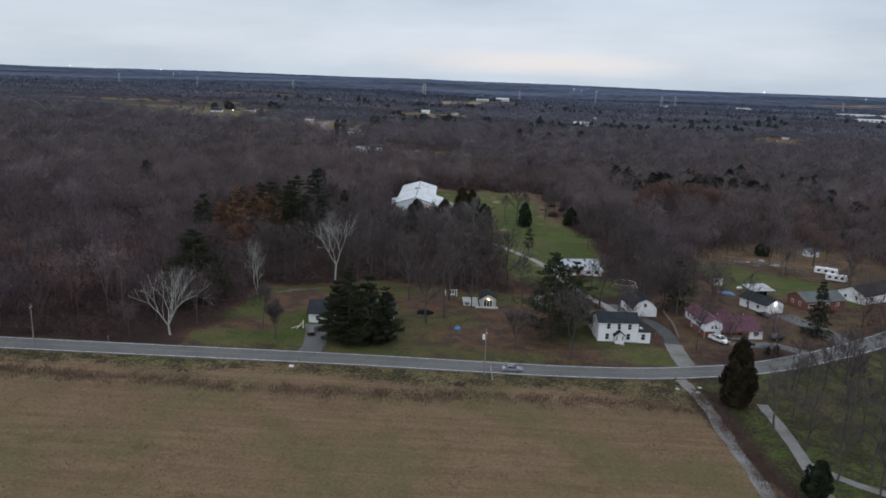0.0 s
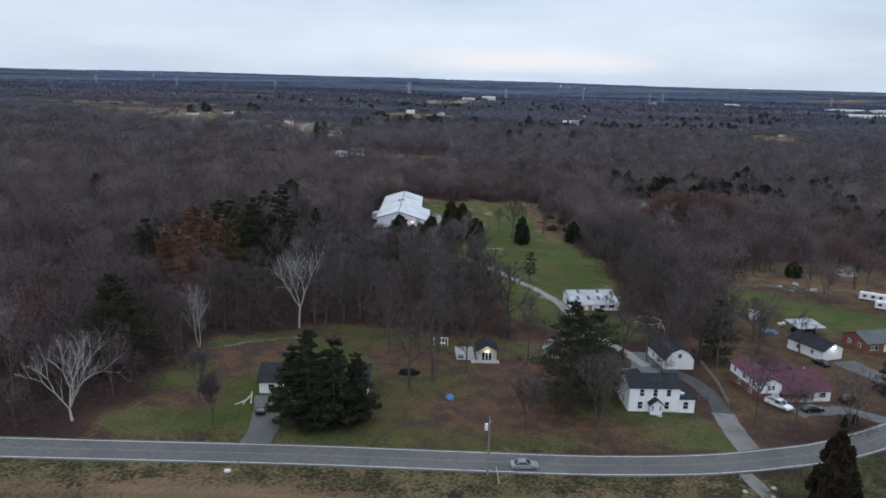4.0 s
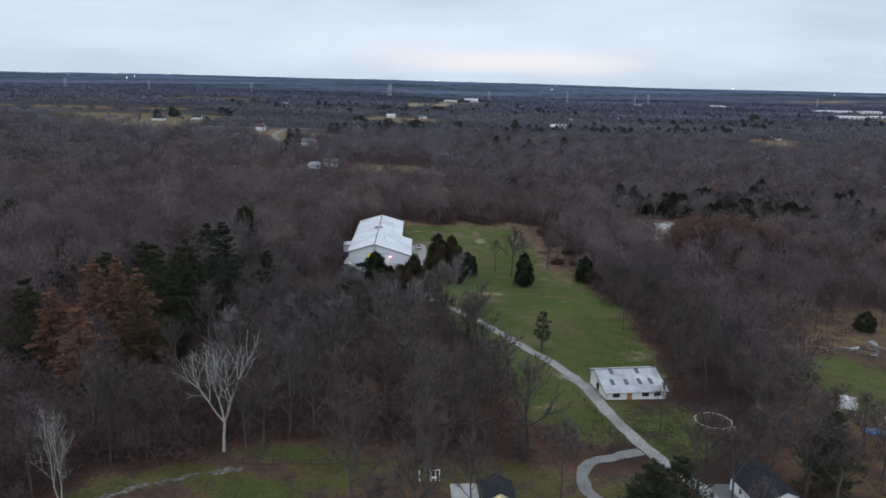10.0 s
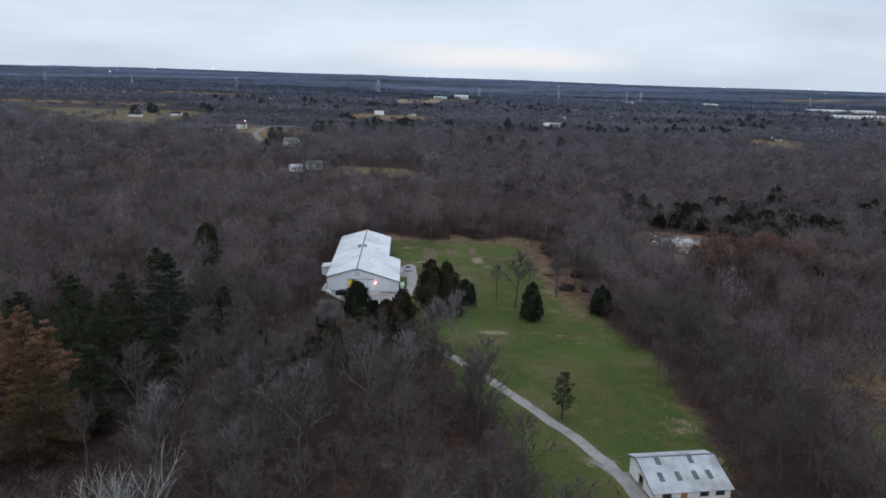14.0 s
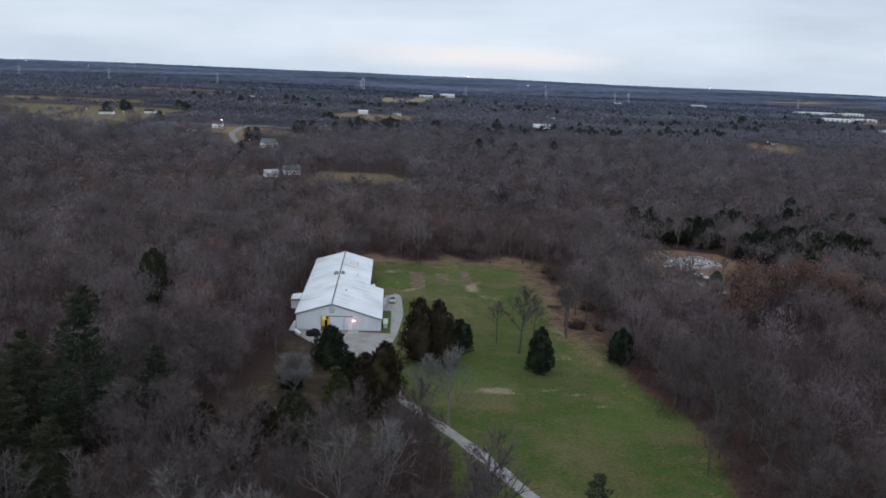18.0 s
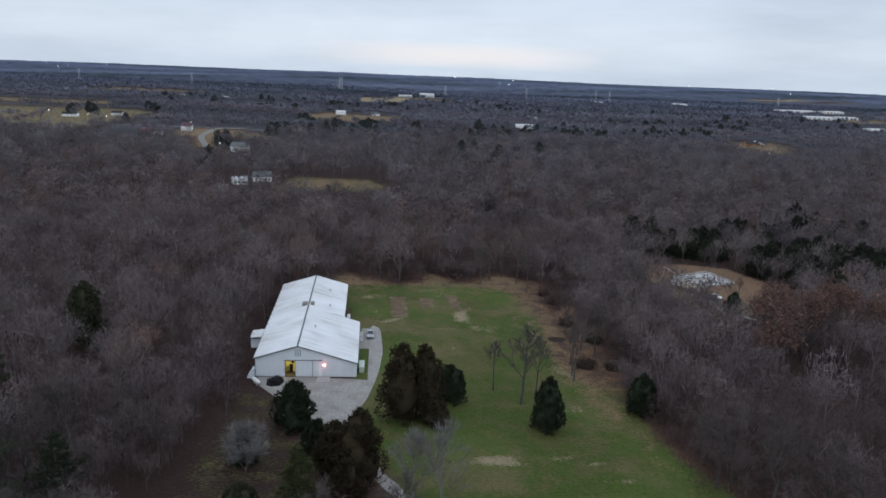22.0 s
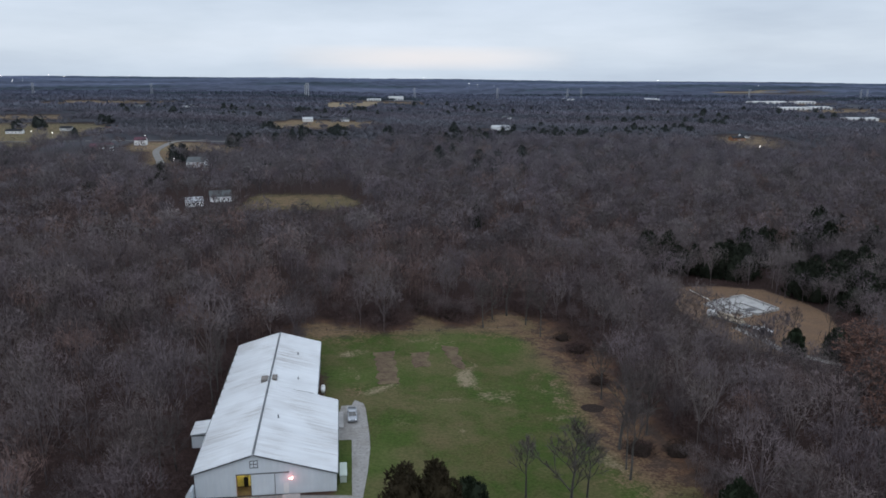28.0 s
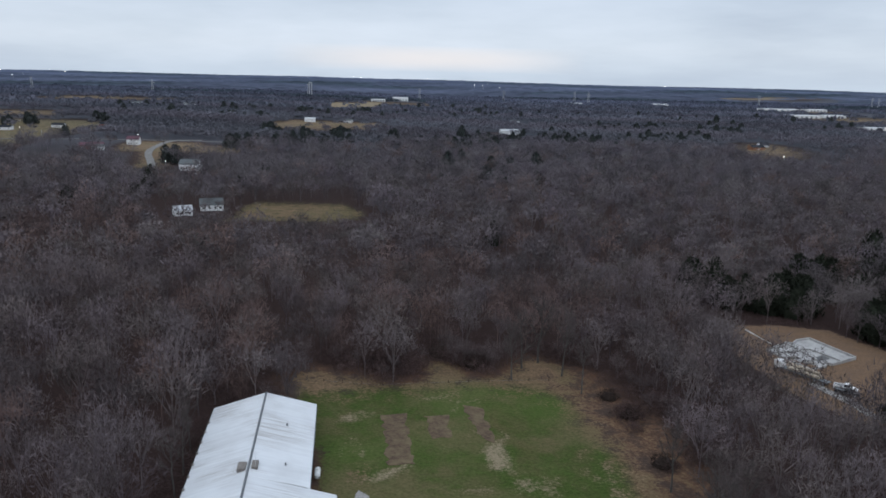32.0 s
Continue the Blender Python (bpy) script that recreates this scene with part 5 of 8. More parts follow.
def crown_form(seed, h, w, n, length, width, fuzz=0.5, limbs=7, stem=0.15, low=0.0):
    """One bare tree for the mass of the wood: stem and limbs under a crown of several rounded heads. On each head a share
    of the twigs lies along the surface, the rest stands up out of it (fuzz)."""
    s = Soup(seed)
    r = s.r
    heads = [(Vector((0, 0, h * 0.68)), w * 0.27, h * 0.28)]
    for i in range(limbs):
        a, o = 2.4 * i + r.uniform(-0.5, 0.5), w * r.uniform(0.20, 0.36)
        heads.append((Vector((math.cos(a) * o, math.sin(a) * o, h * r.uniform(0.50, 0.74) - 0.18 * o)), w * r.uniform(0.15, 0.23), h * r.uniform(0.14, 0.22)))
    if stem:
        s.tube((0, 0, -0.3), (0, 0, h * 0.42), stem, stem * 0.7, 3)
        for c, _, b in heads:
            p = Vector((c.x * 0.08, c.y * 0.08, h * r.uniform(0.2, 0.42)))
            s.blade(p, c + Vector((0, 0, b * 0.8)), stem * 1.5)
            for _ in range(2):
                s.blade(p.lerp(c, 0.45), c + Vector((r.uniform(-1, 1) * w * 0.14, r.uniform(-1, 1) * w * 0.14, b * 0.7)), stem * 0.9)
    total = sum(q[1] for q in heads)
    for c, ra, rb in heads:
        for _ in range(int(n * ra / total)):
            a, up = r.uniform(0, 6.28), r.uniform(-0.35 - low, 1.0)
            q = math.sqrt(max(0, 1 - up * up))
            nrm = Vector((math.cos(a) * q, math.sin(a) * q, up))
            k = 1 - 0.45 * r.random() ** 2
            p = c + Vector((nrm.x * ra, nrm.y * ra, nrm.z * rb)) * k
            ln, wd = length * r.uniform(0.5, 1.2), width * r.uniform(0.6, 1.3)
            if r.random() < fuzz:
                d = (nrm * 0.7 + Vector((0, 0, 0.55)) + Vector((r.uniform(-0.6, 0.6), r.uniform(-0.6, 0.6), r.uniform(-0.3, 0.3)))).normalized()
                s.blade(p - d * ln * 0.4, p + d * ln * 0.6, wd)
            else:
                t = nrm.orthogonal().normalized()
                b = r.uniform(0, 6.28)
                t = (t * math.cos(b) + nrm.cross(t) * math.sin(b) + nrm * r.uniform(-0.25, 0.35)).normalized()
                side = t.cross(nrm).normalized() * wd * 0.5
                i0 = len(s.v)
                s.v += [p - t * ln * 0.5 - side, p - t * ln * 0.5 + side, p + t * ln * 0.5]
                s.t.append((i0, i0 + 1, i0 + 2))
    return np.array([tuple(v) for v in s.v]), np.array(s.t)


def scatter(name, forms, places, mat, label, category="woods", kind="stuff"):
    """All the given forms at places (x, y, scale, turn, height factor, tint) in one mesh."""
    vs, ts, cs, base = [], [], [], 0
    for k, (x, y, s, a, hz, tint) in enumerate(places):
        v, t = forms[k % len(forms)]
        c, q = math.cos(a) * s, math.sin(a) * s
        vs.append(np.c_[v[:, 0] * c - v[:, 1] * q + x, v[:, 0] * q + v[:, 1] * c + y, v[:, 2] * s * hz + gz(x, y)])
        ts.append(t + base)
        cs.append(np.tile(tint, (len(v), 1)))
        base += len(v)
    me = raw_mesh(name, np.concatenate(vs), np.concatenate(ts), mat, np.concatenate(cs))
    return tagged(new(name, me), label, category, kind=kind)


CLEAR_BOXES = ((70, 94, -46, -22), (97, 116, -14, 8), (112, 138, -6, 14), (146, 170, 2, 22), (103, 117, 9, 21), (93, 104, 8, 32), (143, 162, 36, 64), (160, 172, 92, 102), (58, 66, -66, -20), (90, 118, -48, -8), (-345, 40, 835, 905), (120, 150, 60, 80), (-255, -205, 650, 800), (-79, -61, -46, -24), (-26, 0, 105, 128), (97, 128, 142, 172), (-140, -106, 610, 664))
HOMES = ((-80, 484, 18), (-118, 655, 20), (-230, 790, 22), (-203, 840, 14), (-375, 990, 40), (-300, 1060, 20), (-30, 1275, 60), (235, 1155, 30), (520, 975, 40), (308, 1420, 20), (428, 1500, 20), (-360, 1680, 90), (180, 2400, 50), (1380, 2210, 160), (1190, 1810, 120), (985, 1360, 60), (95, 2290, 50), (730, 2380, 40), (1035, 2440, 45), (445, 790, 12))


def field_open(x, y):
    """Fields and far homes stay clear, with low cover on their near side."""
    for f in FAR_FIELDS:
        near = max(25.0, min(200.0, 0.085 * (f[0][1] + 30)))
        if any(inside(f, x, y + k * near) for k in (0.0, 0.3, 0.65, 1.0)):
            return True
    return any(abs(x - hx) < w and -max(24, 0.10 * hy) < y - hy < 14 for hx, hy, w in HOMES)


def wood_spots(y0, y1, cell, seed):
    """Places on a jittered grid wherever the wood stands within sight of the flight line."""
    r = random.Random(seed)
    out = []
    y = y0
    while y < y1:
        half = 0.61 * (min(y, 4300) + 240) + 25 + max(0, y - 900) * 0.10
        x = -half
        while x < half + max(0, y - 1800) * 0.25:
            px, py = x + r.uniform(-0.46, 0.46) * cell, y + r.uniform(-0.46, 0.46) * cell
            qx, qy = wobble(px, py, 14.0, 2.0)
            x += cell
            if any(inside(o, qx, qy) for o in OPEN) or (py > 300 and field_open(px, py) and (py < 700 or r.random() < 0.94)):
                continue
            if any(a < px < b and c < py < d for a, b, c, d in CLEAR_BOXES) or inside(BACK_LAWN, px, py):
                continue
            if any(abs(px - sx) < sr and -1.9 * sr < py - sy < 0.7 * sr for sx, sy, sr in STANDS):
                continue
            if inside(SCRUB, px, py) and r.random() < 0.72:
                continue
            if inside(RIGHT_YARD, px, py) and r.random() < 0.66:
                continue
            if inside(SPARSE, px, py) and r.random() < 0.35:
                continue
            out.append((float(px), float(py), r))
        y += cell
    return out


def tinted(px, py, r):
    if py > 2300:
        belt = math.sin(px / 310 + 2.2 * math.sin(py / 210)) + 0.8 * math.sin(py / 97 + 1.7 * math.sin(px / 420)) + 0.6 * math.sin(px / 130 - py / 71)
        g = r.uniform(0.86, 1.14) * (1 + 0.2 * belt)
        return [g * (0.88 if belt < -0.8 else 1.0), g, g * (0.92 if belt < -0.8 else 1.02)]
    if py > 900:
        g = r.uniform(0.84, 1.14) * (1 + 0.12 * math.sin(px / 170 + 2 * math.sin(py / 90)) + 0.10 * math.sin(py / 61 + px / 400))
        return [g * (1 + 0.05 * math.sin(px / 97 + py / 53)), g, g]
    g = r.uniform(0.66, 1.28)
    t = [g, g * r.uniform(0.96, 1.02), g * r.uniform(0.95, 1.05)]
    for ax, ay, rad, _ in AUBURN:
        if (px - ax) ** 2 + (py - ay) ** 2 < rad * rad and r.random() < 0.35:
            t = [g * 1.12, g * 0.95, g * 0.88]
    if r.random() < 0.05:
        t = [g * 1.15, g * 0.95, g * 0.85]
    if r.random() < 0.05:
        t = [v * 1.45 for v in t]
    return t


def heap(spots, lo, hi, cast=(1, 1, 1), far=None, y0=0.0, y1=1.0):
    """Places for a form; the tint goes from cast at y0 to far at y1, bluer far off as painted haze."""
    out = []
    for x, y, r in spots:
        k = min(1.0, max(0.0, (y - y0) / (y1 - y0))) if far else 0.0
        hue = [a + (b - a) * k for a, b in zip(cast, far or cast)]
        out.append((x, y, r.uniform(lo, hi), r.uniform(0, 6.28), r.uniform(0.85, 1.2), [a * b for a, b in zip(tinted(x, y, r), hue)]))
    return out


near_spots = wood_spots(-64, 340, 8.0, 21)
edge = [p for p in near_spots if -60 < p[0] < 80 and -30 < p[1] < 130]
edge = edge[::max(1, len(edge) // 170)][:170]
taken = {(p[0], p[1]) for p in edge}
for x, y, r in edge:
    place_bare(x, y, r.uniform(14, 20), "bare grey tree at the edge of the wood", "woodland edge trees", r)
NEAR_FORMS = [crown_form(300 + i, 17, 12.5, 560, 1.5, 0.115, 0.62) for i in range(10)]
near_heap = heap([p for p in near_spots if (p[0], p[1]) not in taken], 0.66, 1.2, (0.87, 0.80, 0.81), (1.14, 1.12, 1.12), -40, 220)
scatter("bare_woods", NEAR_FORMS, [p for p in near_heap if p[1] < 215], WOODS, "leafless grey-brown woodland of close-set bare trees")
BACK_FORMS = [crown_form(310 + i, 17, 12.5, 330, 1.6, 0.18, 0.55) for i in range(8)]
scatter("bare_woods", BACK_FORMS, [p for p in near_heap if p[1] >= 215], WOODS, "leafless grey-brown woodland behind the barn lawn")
# from here the tints grow bluer with distance: haze put into the colour
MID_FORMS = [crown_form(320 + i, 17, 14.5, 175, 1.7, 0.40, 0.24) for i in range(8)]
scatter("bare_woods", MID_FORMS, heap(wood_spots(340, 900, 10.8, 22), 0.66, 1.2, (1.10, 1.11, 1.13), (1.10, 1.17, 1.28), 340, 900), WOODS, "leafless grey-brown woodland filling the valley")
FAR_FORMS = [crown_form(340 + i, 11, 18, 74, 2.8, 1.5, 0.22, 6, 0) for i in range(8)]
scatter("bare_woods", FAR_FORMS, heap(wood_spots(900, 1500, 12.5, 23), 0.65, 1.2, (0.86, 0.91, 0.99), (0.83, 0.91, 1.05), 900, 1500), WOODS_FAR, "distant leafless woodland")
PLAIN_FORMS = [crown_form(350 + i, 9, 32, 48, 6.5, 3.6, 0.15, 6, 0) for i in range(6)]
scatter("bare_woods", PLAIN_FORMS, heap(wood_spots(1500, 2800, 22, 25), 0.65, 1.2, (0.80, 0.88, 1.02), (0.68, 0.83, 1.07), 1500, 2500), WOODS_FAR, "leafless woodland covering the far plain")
def swell_form(seed, h, w):
    """A low swell of far tree tops, flat at its rim."""
    r = random.Random(seed)
    v, t = [(0, 0, h)], []
    for k, u in enumerate((0.4, 0.72, 1.0)):
        for j in range(10):
            a = 6.2832 * (j + 0.5 * k) / 10
            v.append((math.cos(a) * w / 2 * u * r.uniform(0.85, 1.15), math.sin(a) * w / 2 * u * r.uniform(0.85, 1.15), h * (1 - u * u) + r.uniform(0, 0.12) * h))
    for j in range(10):
        i = (j + 1) % 10
        t.append((0, 1 + j, 1 + i))
        for k in range(2):
            a, b, c, d = 1 + 10 * k + j, 1 + 10 * k + i, 11 + 10 * k + j, 11 + 10 * k + i
            t += [(a, c, b), (b, c, d)]
    return np.array(v), np.array(t)


# ridge tints are bluest, with the horizon haze painted in
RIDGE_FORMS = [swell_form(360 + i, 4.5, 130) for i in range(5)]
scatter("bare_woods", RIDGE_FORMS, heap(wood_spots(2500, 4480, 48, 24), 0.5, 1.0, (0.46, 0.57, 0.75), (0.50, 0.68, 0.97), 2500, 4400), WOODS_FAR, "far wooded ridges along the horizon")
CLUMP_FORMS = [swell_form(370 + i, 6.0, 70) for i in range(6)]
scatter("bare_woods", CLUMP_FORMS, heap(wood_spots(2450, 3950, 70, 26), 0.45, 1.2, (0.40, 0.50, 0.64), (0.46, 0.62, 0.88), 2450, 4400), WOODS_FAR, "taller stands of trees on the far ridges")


def shrub_form(seed, h, w, n):
    """A low tangle of short arching twigs, densest near the ground."""
    s = Soup(seed)
    r = s.r
    for _ in range(n):
        a, o = r.uniform(0, 6.28), w / 2 * r.random() ** 0.6
        top = h * math.sqrt(max(0.05, 1 - (2 * o / w) ** 2))
        p = Vector((math.cos(a) * o, math.sin(a) * o, top * r.random() ** 0.7))
        d = Vector((r.uniform(-1, 1), r.uniform(-1, 1), r.uniform(-0.2, 1.1))).normalized() * r.uniform(0.6, 1.5)
        s.blade(p, p + d, 0.10)
    return np.array([tuple(v) for v in s.v]), np.array(s.t)


SHRUB_FORMS = [shrub_form(380 + i, 2.9, 7.2, 190) for i in range(5)]
srnd = random.Random(8)
shrubs = []
for x, y, r in near_spots:
    if y < 200 and abs(x) < 140 or 240 < y < 300 and -40 < x < 90:
        shrubs.append((x + srnd.uniform(-3, 3), y + srnd.uniform(-3, 3), srnd.uniform(0.6, 1.5), srnd.uniform(0, 6.28), srnd.uniform(0.7, 1.3), (1, 1, 1)))
for _ in range(420):
    x, y = srnd.uniform(-86, 40), srnd.uniform(0, 110)
    if inside(SCRUB, x, y) or inside(SPARSE, x, y) and not inside(LANE_SIDE, x, y):
        shrubs.append((x, y, srnd.uniform(0.7, 1.5), srnd.uniform(0, 6.28), srnd.uniform(0.8, 1.6), (1, 1, 1)))
for x, y, k in ((11, 269, 1.5), (8, 270, 1.3), (14, 270, 1.3), (33, 272, 1.4), (36, 273, 1.2), (30, 273, 1.2), (64, 235, 1.1), (66, 237, 1.0), (60, 274, 1.2), (-4, 274, 1.2)):
    for _ in range(3):
        shrubs.append((x + srnd.uniform(-1, 1), y + srnd.uniform(-1, 1), k, srnd.uniform(0, 6.28), srnd.uniform(1.0, 1.3), (1, 1, 1)))
for x, y, k in ((64.5, 212, 0.62), (60, 177, 0.75), (69, 196, 0.66), (63.5, 229, 0.58)):
    for _ in range(4):
        shrubs.append((x + srnd.uniform(-0.4, 0.4), y + srnd.uniform(-0.4, 0.4), k, srnd.uniform(0, 6.28), 1.0, (1, 1, 1)))
for y in np.arange(150, 240, 2.0):
    shrubs.append((-32.0 + srnd.uniform(-3.5, 1.2) - (3 if 180 < y < 196 else 0), float(y), srnd.uniform(0.5, 1.0), srnd.uniform(0, 6.28), srnd.uniform(0.8, 1.3), (1, 1, 1)))
for _ in range(170):
    x, y = srnd.uniform(-150, -66), srnd.uniform(-68, -20)
    if x < -72 or y > -50:
        shrubs.append((x, y, srnd.uniform(0.6, 1.5), srnd.uniform(0, 6.28), srnd.uniform(0.9, 1.5), (1, 1, 1)))
for x, y in ((66, 30), (70, 24), (68, 36), (72, 32), (63, 32), (74, 26), (70, 40)):
    shrubs.append((x, y, 0.8, srnd.uniform(0, 6.28), 1.0, (1, 1, 1)))
# brush closing the edges of lawns and fields
for o, gap, deep, lo, hi in ((LOWER_LAWN, 1.1, 9, 0.6, 1.4), (YARD_LAWN, 1.2, 11, 0.8, 1.9), (CLEARING, 2.5, 8, 0.5, 1.0), (LANE_SIDE, 2.5, 9, 0.4, 0.9), (RIGHT_YARD, 4.0, 10, 0.5, 1.0)):
    for (x0, y0), (x1, y1) in zip(o, o[1:] + o[:1]):
        for k in range(int(math.hypot(x1 - x0, y1 - y0) / gap)):
            u = srnd.random()
            x, y = x0 + (x1 - x0) * u + srnd.uniform(-deep, deep), y0 + (y1 - y0) * u + srnd.uniform(-deep, deep)
            if any(inside(q, x, y) for q in OPEN + [FAR_FIELDS[0], BACK_LAWN]) or any(a < x < b and c < y < d for a, b, c, d in CLEAR_BOXES) or y < -50 or o is YARD_LAWN and x > 26 or o is RIGHT_YARD and x < 74:
                continue
            shrubs.append((x, y, srnd.uniform(lo, hi), srnd.uniform(0, 6.28), srnd.uniform(0.7, 1.3), (1, 1, 1)))
scatter("undergrowth", SHRUB_FORMS, shrubs, SHRUB, "tangled reddish-brown bare undergrowth", "undergrowth")
saplings = []
for o, gap, out in ((LOWER_LAWN, 2.6, 9), (YARD_LAWN, 3.2, 9), (FAR_FIELDS[0], 2.4, 16), (CLEARING, 3.5, 10)):
    for (x0, y0), (x1, y1) in zip(o, o[1:] + o[:1]):
        for _ in range(int(math.hypot(x1 - x0, y1 - y0) / gap)):
            u = srnd.random()
            x, y = x0 + (x1 - x0) * u + srnd.uniform(-out, out), y0 + (y1 - y0) * u + srnd.uniform(-out, out)
            if any(inside(q, x, y) for q in OPEN + [FAR_FIELDS[0], BACK_LAWN, RIGHT_YARD]) or any(a < x < b and c < y < d for a, b, c, d in CLEAR_BOXES) or y < -40 or o is FAR_FIELDS[0] and y < 480:
                continue
            g = srnd.uniform(0.75, 1.1)
            saplings.append((x, y, srnd.uniform(0.3, 0.58), srnd.uniform(0, 6.28), srnd.uniform(0.9, 1.3), (g * 1.06, g, g)))
for _ in range(90):
    x, y = srnd.uniform(-56, -33), srnd.uniform(84, 158)
    if x < -36 + (y - 84) * 0.03:
        g = srnd.uniform(0.8, 1.15)
        saplings.append((x, y, srnd.uniform(0.35, 0.7), srnd.uniform(0, 6.28), srnd.uniform(0.9, 1.3), (g * 1.05, g, g)))
for _ in range(60):
    x, y = srnd.uniform(60, 74), srnd.uniform(96, 232)
    if not inside(LOWER_LAWN, x, y):
        g = srnd.uniform(0.75, 1.05)
        saplings.append((x, y, srnd.uniform(0.3, 0.55), srnd.uniform(0, 6.28), srnd.uniform(0.9, 1.3), (g * 1.05, g, g)))
scatter("bare_saplings", BACK_FORMS, saplings, WOODS, "young bare trees crowding the edges of the wood")
# evergreens scattered through the further woods
CONE_FORMS = []
for i in range(6):
    s = Soup(400 + i)
    tall = (10.5, 8.5, 11.5, 9.5, 12, 7.5)[i]
    for k in range(9):
        b = len(s.v)
        for j, (u, q) in enumerate(((0.05, 0.7), (0.3, 0.9), (0.65, 0.75), (0.9, 0.3))):
            a = 6.2832 * k / 9
            s.v.append(Vector((math.cos(a) * 3.6 * q, math.sin(a) * 3.6 * q, tall * u)))
    for k in range(9):
        for j in range(3):
            p0, p1 = k * 4 + j, (k + 1) % 9 * 4 + j
            s.t += [(p0, p1, p1 + 1), (p0, p1 + 1, p0 + 1)]
    for _ in range(150):
        u, a = s.r.random() ** 0.9, s.r.uniform(0, 6.28)
        rad = 4.9 * (1 - u ** 2.4) ** 0.7 * min(1, 0.7 + 2 * u) * s.r.uniform(0.7, 1.2)
        s.tuft((math.cos(a) * rad, math.sin(a) * rad, 0.4 + tall * u), 1.7, Vector((math.cos(a) * 0.5, math.sin(a) * 0.5, 0.6)), 0.8)
    CONE_FORMS.append((np.array([tuple(v) for v in s.v]), np.array(s.t)))
GROVES = ((135, 330, 12, 12), (156, 324, 12, 16), (189, 348, 16, 16), (208, 349, 14, 14), (250, 376, 24, 16), (177, 288, 10, 12), (195, 304, 12, 16), (188, 270, 12, 16), (212, 285, 16, 22), (273, 362, 20, 12), (240, 250, 30, 26), (175, 230, 16, 8), (250, 310, 22, 16), (128, 229, 2, 1), (138, 225, 2, 2), (210, 200, 26, 10), (255, 215, 34, 22), (151, 985, 35, 14), (473, 1260, 40, 12), (452, 1045, 45, 18), (-152, 1290, 40, 14), (-87, 1012, 12, 6), (-100, 835, 18, 10), (-138, 700, 8, 3), (-2, 1005, 8, 4), (200, 978, 25, 9), (-400, 1075, 22, 8), (-320, 1165, 20, 5), (280, 1117, 40, 9), (400, 1250, 50, 8), (-30, 1420, 60, 10), (138, 246, 8, 3), (148, 240, 6, 3), (120, 700, 60, 12), (100, 900, 60, 26), (170, 930, 50, 18), (330, 1000, 80, 30), (450, 1050, 60, 16),
          (-50, 900, 35, 22), (-10, 930, 20, 8), (-120, 560, 30, 4), (-330, 930, 50, 10), (600, 1250, 100, 24), (-60, 1500, 160, 26), (-300, 1400, 200, 20), (300, 1700, 250, 30), (800, 1500, 250, 26),
          (0, 640, 300, 8), (260, 120, 60, 14), (-170, 120, 80, 8))
cones = []
for gx, gy, rad, n in GROVES:
    for _ in range(n):
        a, o = srnd.uniform(0, 6.28), rad * math.sqrt(srnd.random())
        x, y = gx + math.cos(a) * o, gy + math.sin(a) * o
        if not any(inside(q, x, y) for q in OPEN) and not any(inside(q, x, y + k) for q in FAR_FIELDS[:2] for k in (0, 20, 45, 70)):
            cones.append((x, y, srnd.uniform(0.7, 1.3) * (1.12 if y > 600 else 1.0), srnd.uniform(0, 6.28), srnd.uniform(0.8, 1.25), (1, 1, 1)))
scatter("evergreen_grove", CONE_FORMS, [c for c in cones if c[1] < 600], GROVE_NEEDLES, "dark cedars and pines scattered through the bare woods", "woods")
# paler needles past 600 m carry the haze in their colour
scatter("evergreen_grove", CONE_FORMS, [c for c in cones if c[1] >= 600], FAR_NEEDLES, "pines standing through the far plain, hazed grey-green", "woods")


# ---------------------------------------------------------------- buildings
_kept = {}


def shared(key, build, name, mat):
    """One mesh for all pieces that look alike."""
    if key not in _kept:
        _kept[key] = finish(build(), name, mat)
    return _kept[key]


def piece(name, key, build, mat, parent, m=None, label=""):
    ob = new(name, shared(key, build, name, mat))
    ob.parent = parent
    if m is not None:
        ob.matrix_basis = m
    return tagged(ob, label)


def window(root, x, y, z, w, h, turn=0, trim=None):
    """A sash window on a wall face at (x, y): frame with sill and meeting rail, and its pane. It faces -y before the turn."""
    def frame_bm():
        bm = bmesh.new()
        for a in ((-w / 2 - 0.1, -w / 2, 0, h), (w / 2, w / 2 + 0.1, 0, h), (-w / 2 - 0.1, w / 2 + 0.1, h, h + 0.12), (-w / 2, w / 2, h / 2 - 0.03, h / 2 + 0.03)):
            box(bm, a[0], a[1], -0.06, 0.02, a[2], a[3])
        box(bm, -w / 2 - 0.14, w / 2 + 0.14, -0.10, 0.02, -0.08, 0.0)
        return bm
    t = trim or WHITE_PAINT
    f = piece("window", ("win", w, h, t.name), frame_bm, t, root, pose(x, y, z, 0, 0, turn))
    piece("pane", ("pane", w, h), lambda: boxed(-w / 2, w / 2, -0.025, 0.0, 0, h), GLASS, f)
    return f


def door(root, x, y, z, w, h, turn=0, mat=None, label=""):
    d = piece("door", ("door", w, h, (mat or WHITE_PAINT).name), lambda: box(boxed(-w / 2, w / 2, -0.06, 0.02, 0, h, bevel=0.015), -w / 2 + 0.15, w / 2 - 0.15, -0.075, -0.05, h * 0.55, h * 0.9), mat or WHITE_PAINT, root, pose(x, y, z, 0, 0, turn), label)
    piece("door_handle", "handle", lambda: tube(bmesh.new(), (0, -0.06, 0), (0, -0.13, 0), 0.035), GALV, d, pose(w / 2 - 0.12, 0, h * 0.48))
    return d


